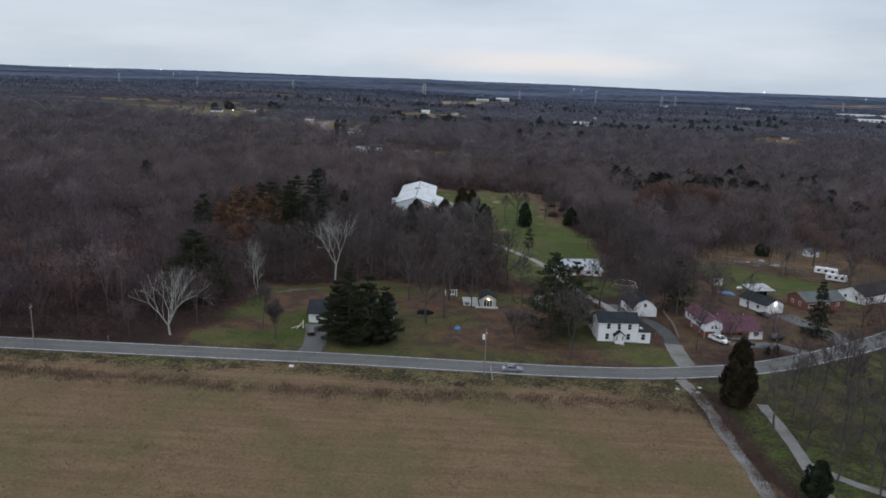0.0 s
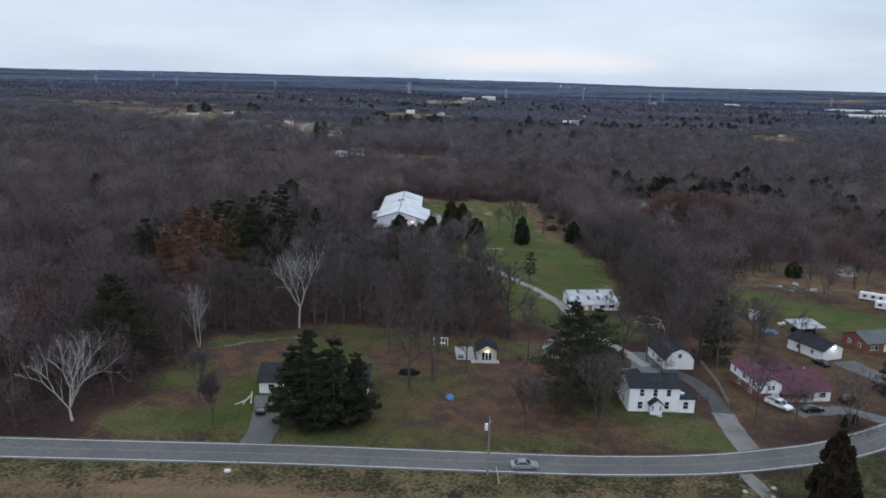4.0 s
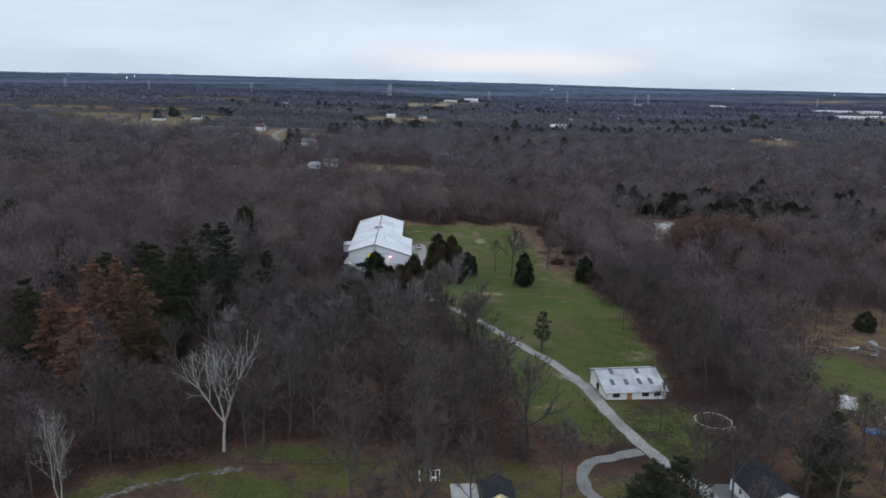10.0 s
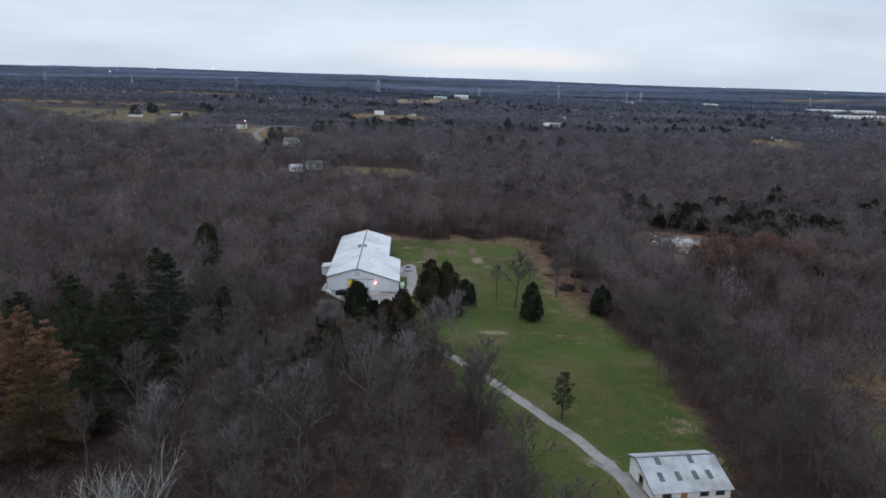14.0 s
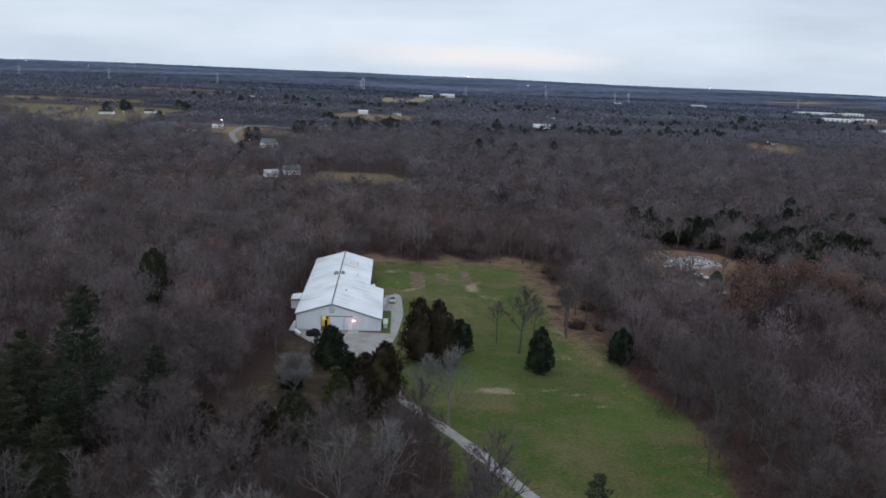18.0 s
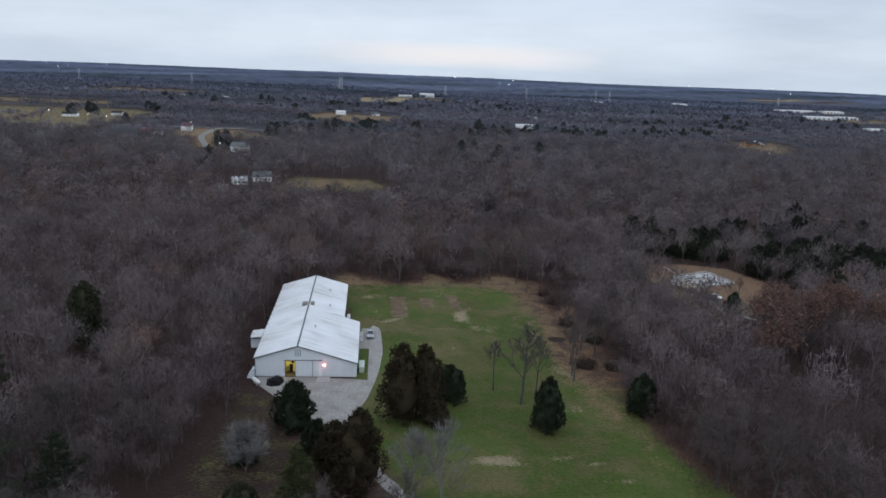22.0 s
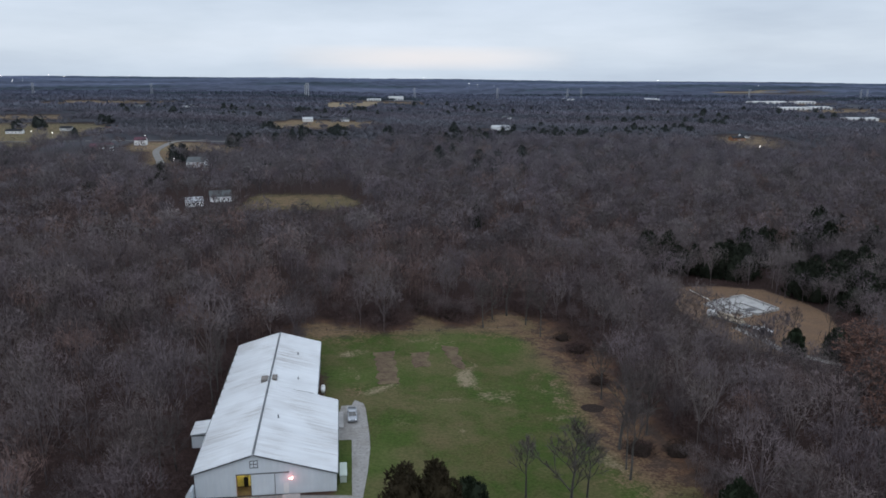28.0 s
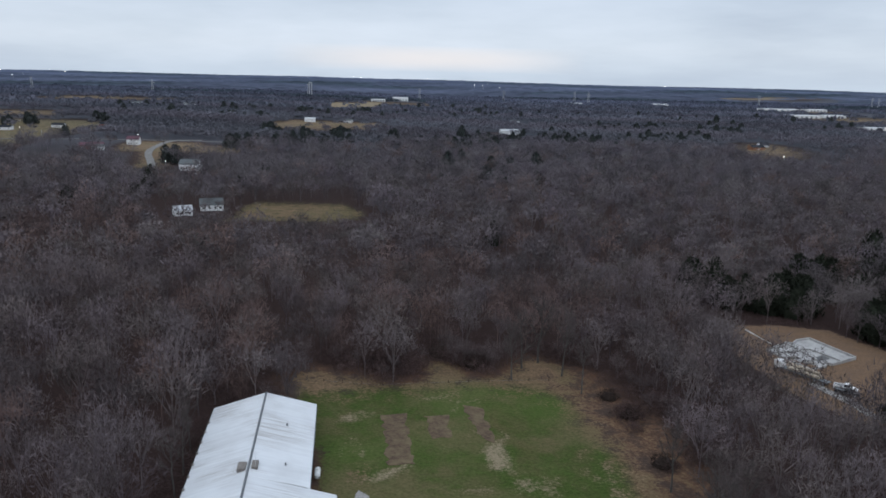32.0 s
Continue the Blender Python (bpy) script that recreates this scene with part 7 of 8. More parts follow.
def pavilion():
    r = thing("garden_studio", 11.6, -20.6, gz(13, -19) + 0.1, 2, "small garden building with a dark roof and a lit porch", "garden building")
    gable_block(r, 0, 4.6, 0, 5.4, 2.5, 1.3, 'y', GREY_PAINT, SHINGLE, 0.4)
    # closed dark panel on the wall, in place of the porch's shade
    part("porch_opening", boxed(1.0, 3.4, -0.03, 0.0, 0.05, 2.0), GLASS, r, "dark panel standing for the shaded open porch")
    for x in (0.95, 1.8, 2.6, 3.45):
        part("porch_post", boxed(x - 0.06, x + 0.06, -0.1, -0.02, 0.05, 2.05), WHITE_PAINT, r)
    window(r, 0, 2.6, 0.9, 1.0, 1.1, -90)
    part("gable_lamp", boxed(2.0, 2.6, -0.5, -0.3, 2.32, 2.44), glow("warm_lamp", (1.0, 0.78, 0.35), 25), r, "glowing warm gable lamp")
    l = bpy.data.lights.new("studio_light", 'POINT')
    l.energy, l.color, l.shadow_soft_size = 4, (1.0, 0.72, 0.35), 0.1
    new("studio_light", l).location = (13.9, -21.9, gz(13, -19) + 2.3)
    p = thing("concrete_terrace", 6.6, -22.2, gz(9, -18) + 0.02, 2, "pale concrete terrace beside the garden building", "terrace")
    part("slab", boxed(0, 4.6, 1.6, 10.5, -0.5, 0.12, bevel=0.02), CONCRETE, p)
    part("slab", boxed(3.4, 10.2, -0.4, 1.55, -0.5, 0.12, bevel=0.02), CONCRETE, p)
    f = thing("fire_pit", 7.6, -19.3, gz(7.6, -19.3) + 0.2, 0, "dark round fire pit on the terrace", "fire pit")
    part("ring", tube(bmesh.new(), (0, 0, 0), (0, 0, 0.45), 0.75, 0.8, 12), TRIM_DARK, f)


pavilion()


def cottage():
    r = thing("cottage", -35.0, -46.0, gz(-24, -42) + 0.1, 1.5, "low white cottage with a dark roof behind evergreens", "house")
    gable_block(r, 0, 22.4, 0, 9.5, 2.9, 2.0, 'x', SIDING, SHINGLE, 0.5)
    for x in (2.5, 6, 10.5, 15, 19.5):
        window(r, x, 0, 0.9, 1.2, 1.3)
    door(r, 8.2, 0, 0.1, 1.0, 2.05)
    for y in (2.5, 6.5):
        window(r, 0, y, 0.9, 1.0, 1.2, -90)
        window(r, 22.4, y, 0.9, 1.0, 1.2, 90)
    part("chimney", boxed(12.0, 12.8, 4.2, 5.0, 4.0, 6.2), BRICK, r)
    part("eave_lamp", boxed(5.0, 5.25, -0.25, 0, 2.4, 2.6), glow("porch_lamp", (1.0, 0.75, 0.4), 20), r, "glowing porch lamp")


cottage()


def maroon_house():
    r = thing("split_level_house", 72.6, -38.4, gz(80, -33) + 0.1, 6, "brick and white split-level house with a maroon metal roof", "house")
    r.scale = (0.88, 0.94, 0.98)
    # two-storey gable wing
    part("lower_wall", boxed(0, 5.2, 0, 13.6, -0.6, 2.2), BRICK, r)
    gable_block(r, -0.25, 5.45, -0.35, 13.8, 4.5, 1.3, 'y', SIDING, RED_ROOF, 0.4, base=2.2, names=("upper_wall", "roof"))
    for x in (2.1, 3.2):
        window(r, x, -0.35, 3.0, 0.7, 0.9)
    for y, z in ((2.5, 2.9), (7.2, 2.9), (11.5, 2.9), (4.0, 0.6), (9.5, 0.6)):
        window(r, -0.25 if z > 2 else 0, y, z, 1.0, 1.0, -90)
    part("front_garage_wall", boxed(3.2, 5.2, -0.05, 0, 0, 2.2), WHITE_PAINT, r)
    # long one-storey wing with a porch under the roof
    part("wing_wall", boxed(5.2, 19.0, 3.2, 12.4, -0.6, 2.7), BRICK, r)
    part("gable_wall", prism([(3.2, 2.7), (12.4, 2.7), (7.2, 4.6)], 'x', 18.8, 19.0), SIDING, r)
    n = 18
    sheet_roof(r, 5.0, 19.6, -0.6, 7.2, 2.3, 4.65, 'x', n, RED_ROOF)

    def rear_bm():
        return prism(slope_slab((12.9, 2.5), (7.2, 4.65), 0.07), 'x', 0.006, 14.6 / n - 0.006)
    for i in range(n):
        piece("roof_sheet", "maroon_rear", rear_bm, RED_ROOF, r, pose(5.0 + i * 14.6 / n, 0, 0))
    part("ridge_cap", prism([(6.95, 4.7), (7.45, 4.7), (7.2, 4.85)], 'x', 4.9, 19.7), RED_ROOF, r)
    part("porch_beam", boxed(5.2, 14.4, -0.5, -0.3, 2.02, 2.3), TIMBER, r)
    for x in (6.6, 8.4, 10.2, 12.2, 14.2):
        part("porch_post", boxed(x - 0.09, x + 0.09, -0.5, -0.3, -0.3, 2.05), TIMBER, r)
    part("porch_floor", boxed(5.2, 14.4, -0.6, 3.2, -0.5, 0.05), CONCRETE, r)
    for x in (7.0, 12.5):
        window(r, x, 3.2, 0.8, 1.6, 1.3)
    door(r, 9.6, 3.2, 0.06, 1.0, 2.05, mat=TIMBER)
    part("bay_wall", boxed(14.6, 19.0, -0.1, 3.2, -0.6, 2.2), SIDING, r)
    window(r, 16.8, -0.1, 0.8, 1.6, 1.1)
    # rear dormer roof edge and vents
    part("rear_gable", prism([(10.5, 3.2), (14.5, 3.2), (12.5, 5.0)], 'y', 9.0, 13.2), WHITE_PAINT, r)
    part("rear_gable_roof", prism(slope_slab((10.1, 2.95), (12.5, 5.1), 0.1), 'y', 7.6, 13.6), RED_ROOF, r)
    part("rear_gable_roof", prism(slope_slab((14.9, 2.95), (12.5, 5.1), 0.1), 'y', 7.6, 13.6), RED_ROOF, r)
    for x, y, z in ((8.0, 8.6, 4.1), (16.8, 8.4, 4.1)):
        part("vent_pipe", tube(bmesh.new(), (x, y, z), (x, y, z + 0.7), 0.1), TANK_WHITE, r)
    part("downspout", tube(bmesh.new(), (-0.3, -0.4, 0), (-0.3, -0.4, 4.3), 0.05), WHITE_PAINT, r)


maroon_house()


def simple_house(name, x, y, turn, w, d, h, rise, axis, wall, roof, label, category="house", wins=((0.25, 0.9), (0.7, 0.9)), doors=(), garage_door=None):
    r = thing(name, x, y, gz(x, y) + 0.05, turn, label, category)
    gable_block(r, 0, w, 0, d, h, rise, axis, wall, roof, 0.4)
    for f, z in wins:
        window(r, f * w, 0, z, 1.1, 1.1)
    for f in doors:
        door(r, f * w, 0, 0.05, 0.95, 2.05)
    if garage_door:
        overhead_door(r, garage_door * w, -0.02, 0.05, min(4.6, w * 0.7), 2.1)
    for k in (0.3, 0.7):
        window(r, 0, d * k, 0.9, 0.9, 1.0, -90)
    return r


g2 = simple_house("garage", 101.4, -9.6, 24, 7.2, 11, 2.7, 1.6, 'y', SIDING, SHINGLE, "white garage with a dark roof and a lit gable lamp", "garage", (), (), 0.5)
part("gable_lamp", boxed(3.4, 3.8, -0.3, 0, 3.1, 3.3), glow("white_lamp", (1.0, 0.95, 0.85), 30), g2, "bright white gable lamp")
yl = bpy.data.lights.new("garage_light", 'POINT')
yl.energy, yl.color, yl.shadow_soft_size = 22, (1.0, 0.95, 0.85), 0.1
new("garage_light", yl).location = (105.0, -9.0, gz(103, -8) + 3.0)
simple_house("ranch_house", 117.5, -1.6, 14, 15, 9, 2.7, 1.9, 'x', BRICK, SHINGLE_GREY, "low brick ranch house with a blue-grey shingle roof", "house", ((0.12, 0.8), (0.2, 0.8), (0.55, 0.9), (0.8, 0.9)), (0.4,))
simple_house("garden_shed", 163.5, 95, 10, 5.6, 4, 2.4, 1.0, 'x', WHITE_PAINT, SHINGLE_GREY, "white garden shed by the far lawn", "shed", ((0.3, 0.8),), (0.7,))
simple_house("ranch_house", 143, 10, 30, 22, 10, 2.9, 2.2, 'x', SIDING, SHINGLE, "white house with a dark shingle roof beyond the gardens", "house", ((0.2, 0.9), (0.5, 0.9), (0.8, 0.9)), (0.35,))
c = thing("carport", 105.5, 11.5, gz(108, 14), 12, "open carport with a weathered metal roof", "carport")
for x in (0.2, 4.0, 7.8):
    for y in (0.2, 5.8):
        part("post", boxed(x - 0.08, x + 0.08, y - 0.08, y + 0.08, -0.3, 2.4), GREY_WOOD, c)
sheet_roof(c, -0.4, 8.4, -0.4, 6.4, 2.4, 3.1, 'x', 9, SHED_ROOF)
part("stored_clutter", box(box(boxed(1, 3, 2.5, 5, -0.2, 1.2, bevel=0.05), 3.6, 5.2, 3, 5, -0.2, 0.9, bevel=0.05), 6, 7.4, 2.6, 4.6, -0.2, 1.5, bevel=0.05), BLACK_SHEET, c)


# ---------------------------------------------------------------- vehicles
def wheel(root, x, y, r=0.33, w=0.22):
    wh = piece("wheel", ("wheel", r, w), lambda: tube(bmesh.new(), (0, -w / 2, 0), (0, w / 2, 0), r, r, 14), TYRE, root, pose(x, y, r))
    piece("rim", ("rim", r, w), lambda: tube(bmesh.new(), (0, -w / 2 - 0.01, 0), (0, w / 2 + 0.01, 0), r * 0.62, r * 0.62, 10), RIM, wh)


def car(x, y, turn, paint, label, style="sedan"):
    """A car heading along +x: body, cabin, windows, lamps and wheels."""
    r = thing("car" if style != "pickup" else "pickup_truck", x, y, gz(x, y) + 0.05, turn, label, "car" if style != "pickup" else "truck")
    L, W = (4.7, 1.82) if style == "sedan" else (4.75, 1.9) if style == "suv" else (5.8, 2.0)
    z0, zb, zr = (0.28, 0.92, 1.45) if style == "sedan" else (0.35, 1.08, 1.72) if style == "suv" else (0.4, 1.12, 1.88)
    h = L / 2
    side = [(-h, z0 + 0.1), (-h + 0.1, z0), (h - 0.1, z0), (h, z0 + 0.15), (h - 0.02, zb - 0.22), (h - 0.35, zb - 0.1), (h - 1.3, zb), (-h + 0.3, zb), (-h, zb - 0.1)]
    body = prism(side, 'y', -W / 2, W / 2)
    bmesh.ops.bevel(body, geom=body.edges[:], offset=0.07, segments=2, affect='EDGES')
    part("body", body, paint, r)
    if style == "sedan":
        c0, c1, t0, t1 = -h + 0.55, h - 1.3, -h + 1.25, h - 2.15
    elif style == "suv":
        c0, c1, t0, t1 = -h + 0.12, h - 1.25, -h + 0.55, h - 2.0
    else:
        c0, c1, t0, t1 = -0.55, h - 1.5, -0.35, h - 2.2
    cab = bmesh.new()
    lo = [cab.verts.new(p) for p in ((c0, -W / 2 + 0.08, zb - 0.03), (c1, -W / 2 + 0.08, zb - 0.03), (c1, W / 2 - 0.08, zb - 0.03), (c0, W / 2 - 0.08, zb - 0.03))]
    hi = [cab.verts.new(p) for p in ((t0, -W / 2 + 0.25, zr - 0.06), (t1, -W / 2 + 0.25, zr - 0.06), (t1, W / 2 - 0.25, zr - 0.06), (t0, W / 2 - 0.25, zr - 0.06))]
    cab.faces.new(lo)
    cab.faces.new(hi)
    for i in range(4):
        cab.faces.new((lo[i], lo[(i + 1) % 4], hi[(i + 1) % 4], hi[i]))
    part("window_glass", cab, GLASS, r)
    part("roof", boxed(t0 - 0.05, t1 + 0.05, -W / 2 + 0.22, W / 2 - 0.22, zr - 0.07, zr, bevel=0.03), paint, r)
    for sx, tx in ((c0, t0), (c1, t1)):
        for s in (-1, 1):
            part("pillar", tube(bmesh.new(), (sx, s * (W / 2 - 0.09), zb), (tx, s * (W / 2 - 0.24), zr - 0.05), 0.05, 0.05, 5), paint, r)
    if style == "pickup":
        part("load_bed", boxed(-h + 0.15, -0.65, -W / 2 + 0.14, W / 2 - 0.14, zb - 0.03, zb + 0.012), TRIM_DARK, r, "dark truck-bed liner")
        for s in (-1, 1):
            part("bed_rail", boxed(-h + 0.05, -0.6, s * (W / 2 - 0.1) - 0.06, s * (W / 2 - 0.1) + 0.06, zb - 0.02, zb + 0.2, bevel=0.02), paint, r)
        part("tailgate", boxed(-h, -h + 0.08, -W / 2 + 0.1, W / 2 - 0.1, zb - 0.02, zb + 0.2, bevel=0.02), paint, r)
    for s in (-1, 1):
        part("headlight", boxed(h - 0.16, h - 0.005, s * (W / 2 - 0.32) - 0.2, s * (W / 2 - 0.32) + 0.2, zb - 0.36, zb - 0.2, bevel=0.02), HEADLIGHT, r)
        part("tail_light", boxed(-h - 0.012, -h + 0.05, s * (W / 2 - 0.25) - 0.14, s * (W / 2 - 0.25) + 0.14, zb - 0.34, zb - 0.14, bevel=0.01), TAIL_RED, r)
        part("mirror", boxed(c1 - 0.35, c1 - 0.15, s * (W / 2 + 0.05) - 0.1, s * (W / 2 + 0.05) + 0.1, zb, zb + 0.14, bevel=0.03), paint, r)
        for wx in (-h + 0.95, h - 0.95):
            wheel(r, wx, s * (W / 2 - 0.1), 0.33 if style == "sedan" else 0.38)
    return r


car(0.75, 197.4, -89, CAR_SILVER, "silver pickup truck with a dark bed parked beside the barn", "pickup")
car(75.6, -41.4, -58, CAR_WHITE, "white pickup truck parked before the maroon-roofed house", "pickup")
car(82.2, -43.0, 8, CAR_BLACK, "black car parked on the gravel driveway")
car(93.5, -36.5, 30, CAR_BLACK, "black car beside the house corner", "suv")
car(-32.4, -55.0, 95, CAR_BLACK, "dark car parked in the short driveway", "suv")
car(17.0, -73.1, 2, CAR_SILVER, "silver sedan on the country road")
car(99.5, -12.5, 110, CAR_BLACK, "black car beside the white garage")


def camper(x, y, turn, L, label):
    r = thing("travel_trailer", x, y, gz(x, y), turn, label, "trailer")
    b = prism([(-L / 2, 0.6), (L / 2 - 0.4, 0.6), (L / 2, 1.1), (L / 2 - 0.3, 2.9), (-L / 2 + 0.15, 2.9), (-L / 2, 2.6)], 'y', -1.2, 1.2)
    bmesh.ops.bevel(b, geom=b.edges[:], offset=0.1, segments=2, affect='EDGES')
    part("body", b, CAR_WHITE, r)
    for fx in (-0.3, 0.0, 0.28):
        window(r, fx * L, -1.2, 1.5, 0.9, 0.7, trim=TRIM_DARK)
    part("door", boxed(L * 0.1, L * 0.1 + 0.7, -1.23, -1.18, 0.7, 2.5), TANK_WHITE, r)
    for s in (-1, 1):
        for fx in (-0.5, 0.4):
            wheel(r, fx, s * 1.05, 0.36)
    part("roof_unit", boxed(-0.6, 0.4, -0.4, 0.4, 2.92, 3.15, bevel=0.05), TANK_WHITE, r)
    part("tow_bar", tube(bmesh.new(), (L / 2 - 0.2, 0, 0.62), (L / 2 + 1.3, 0, 0.55), 0.06), TRIM_DARK, r)


camper(153, 57, -32, 8.5, "long white travel trailer parked in the back lot")
camper(151, 45, -32, 7.5, "white travel trailer parked in the back lot")


# ---------------------------------------------------------------- posts, fences and yard things
def utility_pole(x, y, h, label, turn=0, transformer=False):
    r = thing("utility_pole", x, y, gz(x, y), turn, label, "utility pole")
    part("pole", tube(bmesh.new(), (0, 0, -0.5), (0, 0, h), 0.16, 0.11, 8), POLE_WOOD, r)
    part("crossarm", boxed(-0.06, 0.06, -0.5, 0.5, h - 0.9, h - 0.78), POLE_WOOD, r)
    for s in (-0.45, 0.45):
        part("insulator", tube(bmesh.new(), (0, s, h - 0.78), (0, s, h - 0.6), 0.05, 0.04), TANK_WHITE, r)
    if transformer:
        part("transformer", tube(bmesh.new(), (-0.5, 0, h - 2.4), (-0.5, 0, h - 1.3), 0.3, 0.3, 12), TANK_WHITE, r, "pale grey cylinder transformer")
        part("lamp_arm", tube(bmesh.new(), (0, 0, h - 1.0), (0.5, 0, h - 0.9), 0.03), GALV, r)
    return r


utility_pole(10.4, -76.3, 10.8, "wooden utility pole with a pale transformer", 0, True)
utility_pole(-91.2, -76.2, 10.2, "wooden utility pole beside the road")
r = thing("guy_marker", 12.2, -79.0, gz(12.2, -79), 0, "thin pale guy-wire marker in the verge", "marker")
part("rod", tube(bmesh.new(), (0, 0, -0.2), (-0.6, 0, 3.2), 0.04), TANK_WHITE, r)


def mailbox(x, y, turn, label):
    r = thing("mailbox", x, y, gz(x, y), turn, label, "mailbox")
    part("post", boxed(-0.06, 0.06, -0.06, 0.06, -0.2, 1.05), GREY_WOOD, r)
    b = prism([(-0.13, 1.05), (0.13, 1.05), (0.13, 1.25), (0.07, 1.34), (-0.07, 1.34), (-0.13, 1.25)], 'y', -0.28, 0.28)
    part("box", b, TRIM_DARK, r)
    part("flag", boxed(0.13, 0.15, -0.05, 0.05, 1.2, 1.42), TAIL_RED, r)


mailbox(54.2, -74.0, 0, "dark mailbox on a post by the road")
mailbox(-31.3, -76.6, 0, "dark mailbox on a post opposite the driveway")
mailbox(-77.5, -69.5, 0, "mailbox at the wood edge of the road")
r = thing("utility_box", -32.6, -78.6, gz(-32.6, -78.6), 0, "low white utility box in the verge", "utility box")
part("box", boxed(-0.5, 0.5, -0.3, 0.3, -0.1, 0.35, bevel=0.05), TANK_WHITE, r)
for x, y in ((53.5, -78), (57.6, -79.5), (59.0, -76.5)):
    r = thing("boulder", x, y, gz(x, y), x * 7, "pale rounded stone beside the track", "stone", "track stones")
    b = bmesh.new()
    bmesh.ops.create_icosphere(b, subdivisions=2, radius=0.5)
    for v in b.verts:
        v.co *= 1 + 0.25 * noise.noise(v.co * 2 + Vector((x, y, 0)))
        v.co.z *= 0.6
    part("stone", b, CONCRETE, r)


def rail_fence(name, pts, label, h=1.2, gap=2.8, rails=3, mat=None, board=0.14):
    """A post-and-rail fence along a line; every post and rail is a part."""
    mat = mat or GREY_WOOD
    line = []
    for (x0, y0), (x1, y1) in zip(pts, pts[1:]):
        n = max(1, round(math.hypot(x1 - x0, y1 - y0) / gap))
        line += [(x0 + (x1 - x0) * i / n, y0 + (y1 - y0) * i / n) for i in range(n)]
    line.append(pts[-1])
    ox, oy = line[0]
    r = thing(name, ox, oy, gz(ox, oy), 0, label, "fence")
    oz = gz(ox, oy)
    for x, y in line:
        piece("post", ("post", h), lambda: boxed(-0.07, 0.07, -0.07, 0.07, -0.3, h), mat, r, pose(x - ox, y - oy, gz(x, y) - oz))
    for (x0, y0), (x1, y1) in zip(line, line[1:]):
        for k in range(rails):
            z = h * (0.3 + 0.6 * k / max(1, rails - 1))
            b = tube(bmesh.new(), (x0 - ox, y0 - oy, gz(x0, y0) - oz + z), (x1 - ox, y1 - oy, gz(x1, y1) - oz + z), board / 2, board / 2, 4)
            part("rail", b, mat, r)


rail_fence("rail_fence", [(-33, -6.5), (-25, -6.2), (-15, -5.8), (-5, -5.2)], "low dark brown post-and-rail fence below the wood", 1.0, 3.2, 2, FENCE_BROWN, 0.12)
rail_fence("rail_fence", [(40.8, 8), (39.0, 20), (37.6, 30), (37, 34)], "dark post-and-rail fence beside the lane", 1.2, 3.5, 2, FENCE_BROWN, 0.10)
rail_fence("lane_fence", [(43.8, -21), (49.5, -27)], "short weathered fence behind the farmhouse", 1.2, 2.0, 2)
rail_fence("board_fence", [(64.5, -42), (66.5, -30), (67.5, -16)], "dark board fence along the driveway", 1.3, 2.4, 4)
rail_fence("garden_fence", [(98, 56), (106, 64), (120, 70), (140, 60), (160, 48)], "dark wire fence round the back lawn", 1.3, 3.2, 2)
rail_fence("garden_fence", [(98, 56), (97, 40), (96, 26), (99, 22)], "dark wire fence beside the back lawn", 1.3, 3.2, 2)
rail_fence("lawn_fence", [(-6, 259.5), (8, 256.6), (20, 257.6), (36, 258.5), (52, 259)], "thin wire fence along the top of the lawn", 1.0, 5.0, 1, GREY_WOOD, 0.05)
g = thing("drive_gate", 58.6, -40.0, gz(58.6, -40), 8, "dark metal gate standing beside the driveway", "gate")
part("gate_frame", box(box(boxed(0, 0.1, -0.05, 0.05, 0, 1.3), 2.2, 2.3, -0.05, 0.05, 0, 1.2), 0.1, 2.2, -0.03, 0.03, 1.05, 1.15), TRIM_DARK, g)
for i in range(6):
    part("bar", boxed(0.3 + 0.32 * i, 0.34 + 0.32 * i, -0.02, 0.02, 0.1, 1.05), TRIM_DARK, g)

# round pen of pale rails
cx, cy, rad = 62.7, 14.8, 3.9
pen = thing("round_pen", cx, cy, gz(cx, cy), 0, "round horse pen of pale weathered rails", "pen")
for i in range(9):
    a0, a1 = 6.2832 * i / 9, 6.2832 * (i + 1) / 9
    p, q = Vector((rad * math.cos(a0), rad * math.sin(a0), 0)), Vector((rad * math.cos(a1), rad * math.sin(a1), 0))
    part("post", tube(bmesh.new(), p + Vector((0, 0, -0.4)), p + Vector((0, 0, 1.9)), 0.09), GREY_WOOD, pen)
    for z in (0.7, 1.2, 1.75):
        part("rail", tube(bmesh.new(), p + Vector((0, 0, z)), q + Vector((0, 0, z)), 0.05 if z < 1.7 else 0.10, None, 4), PALE_LOG if z > 1.7 else GREY_WOOD, pen)
for k, (x0, x1) in enumerate(((2.2, 1.2), (3.5, 2.9))):
    for z in (0.9, 1.5):
        part("chute_rail", tube(bmesh.new(), (x0, -2.6 + 0.6 * k, z), (x1, -7.2, z), 0.07, None, 4), PALE_LOG if z > 1 else GREY_WOOD, pen)
    part("chute_post", tube(bmesh.new(), (x1, -7.2, -0.4), (x1, -7.2, 1.7), 0.08), GREY_WOOD, pen)


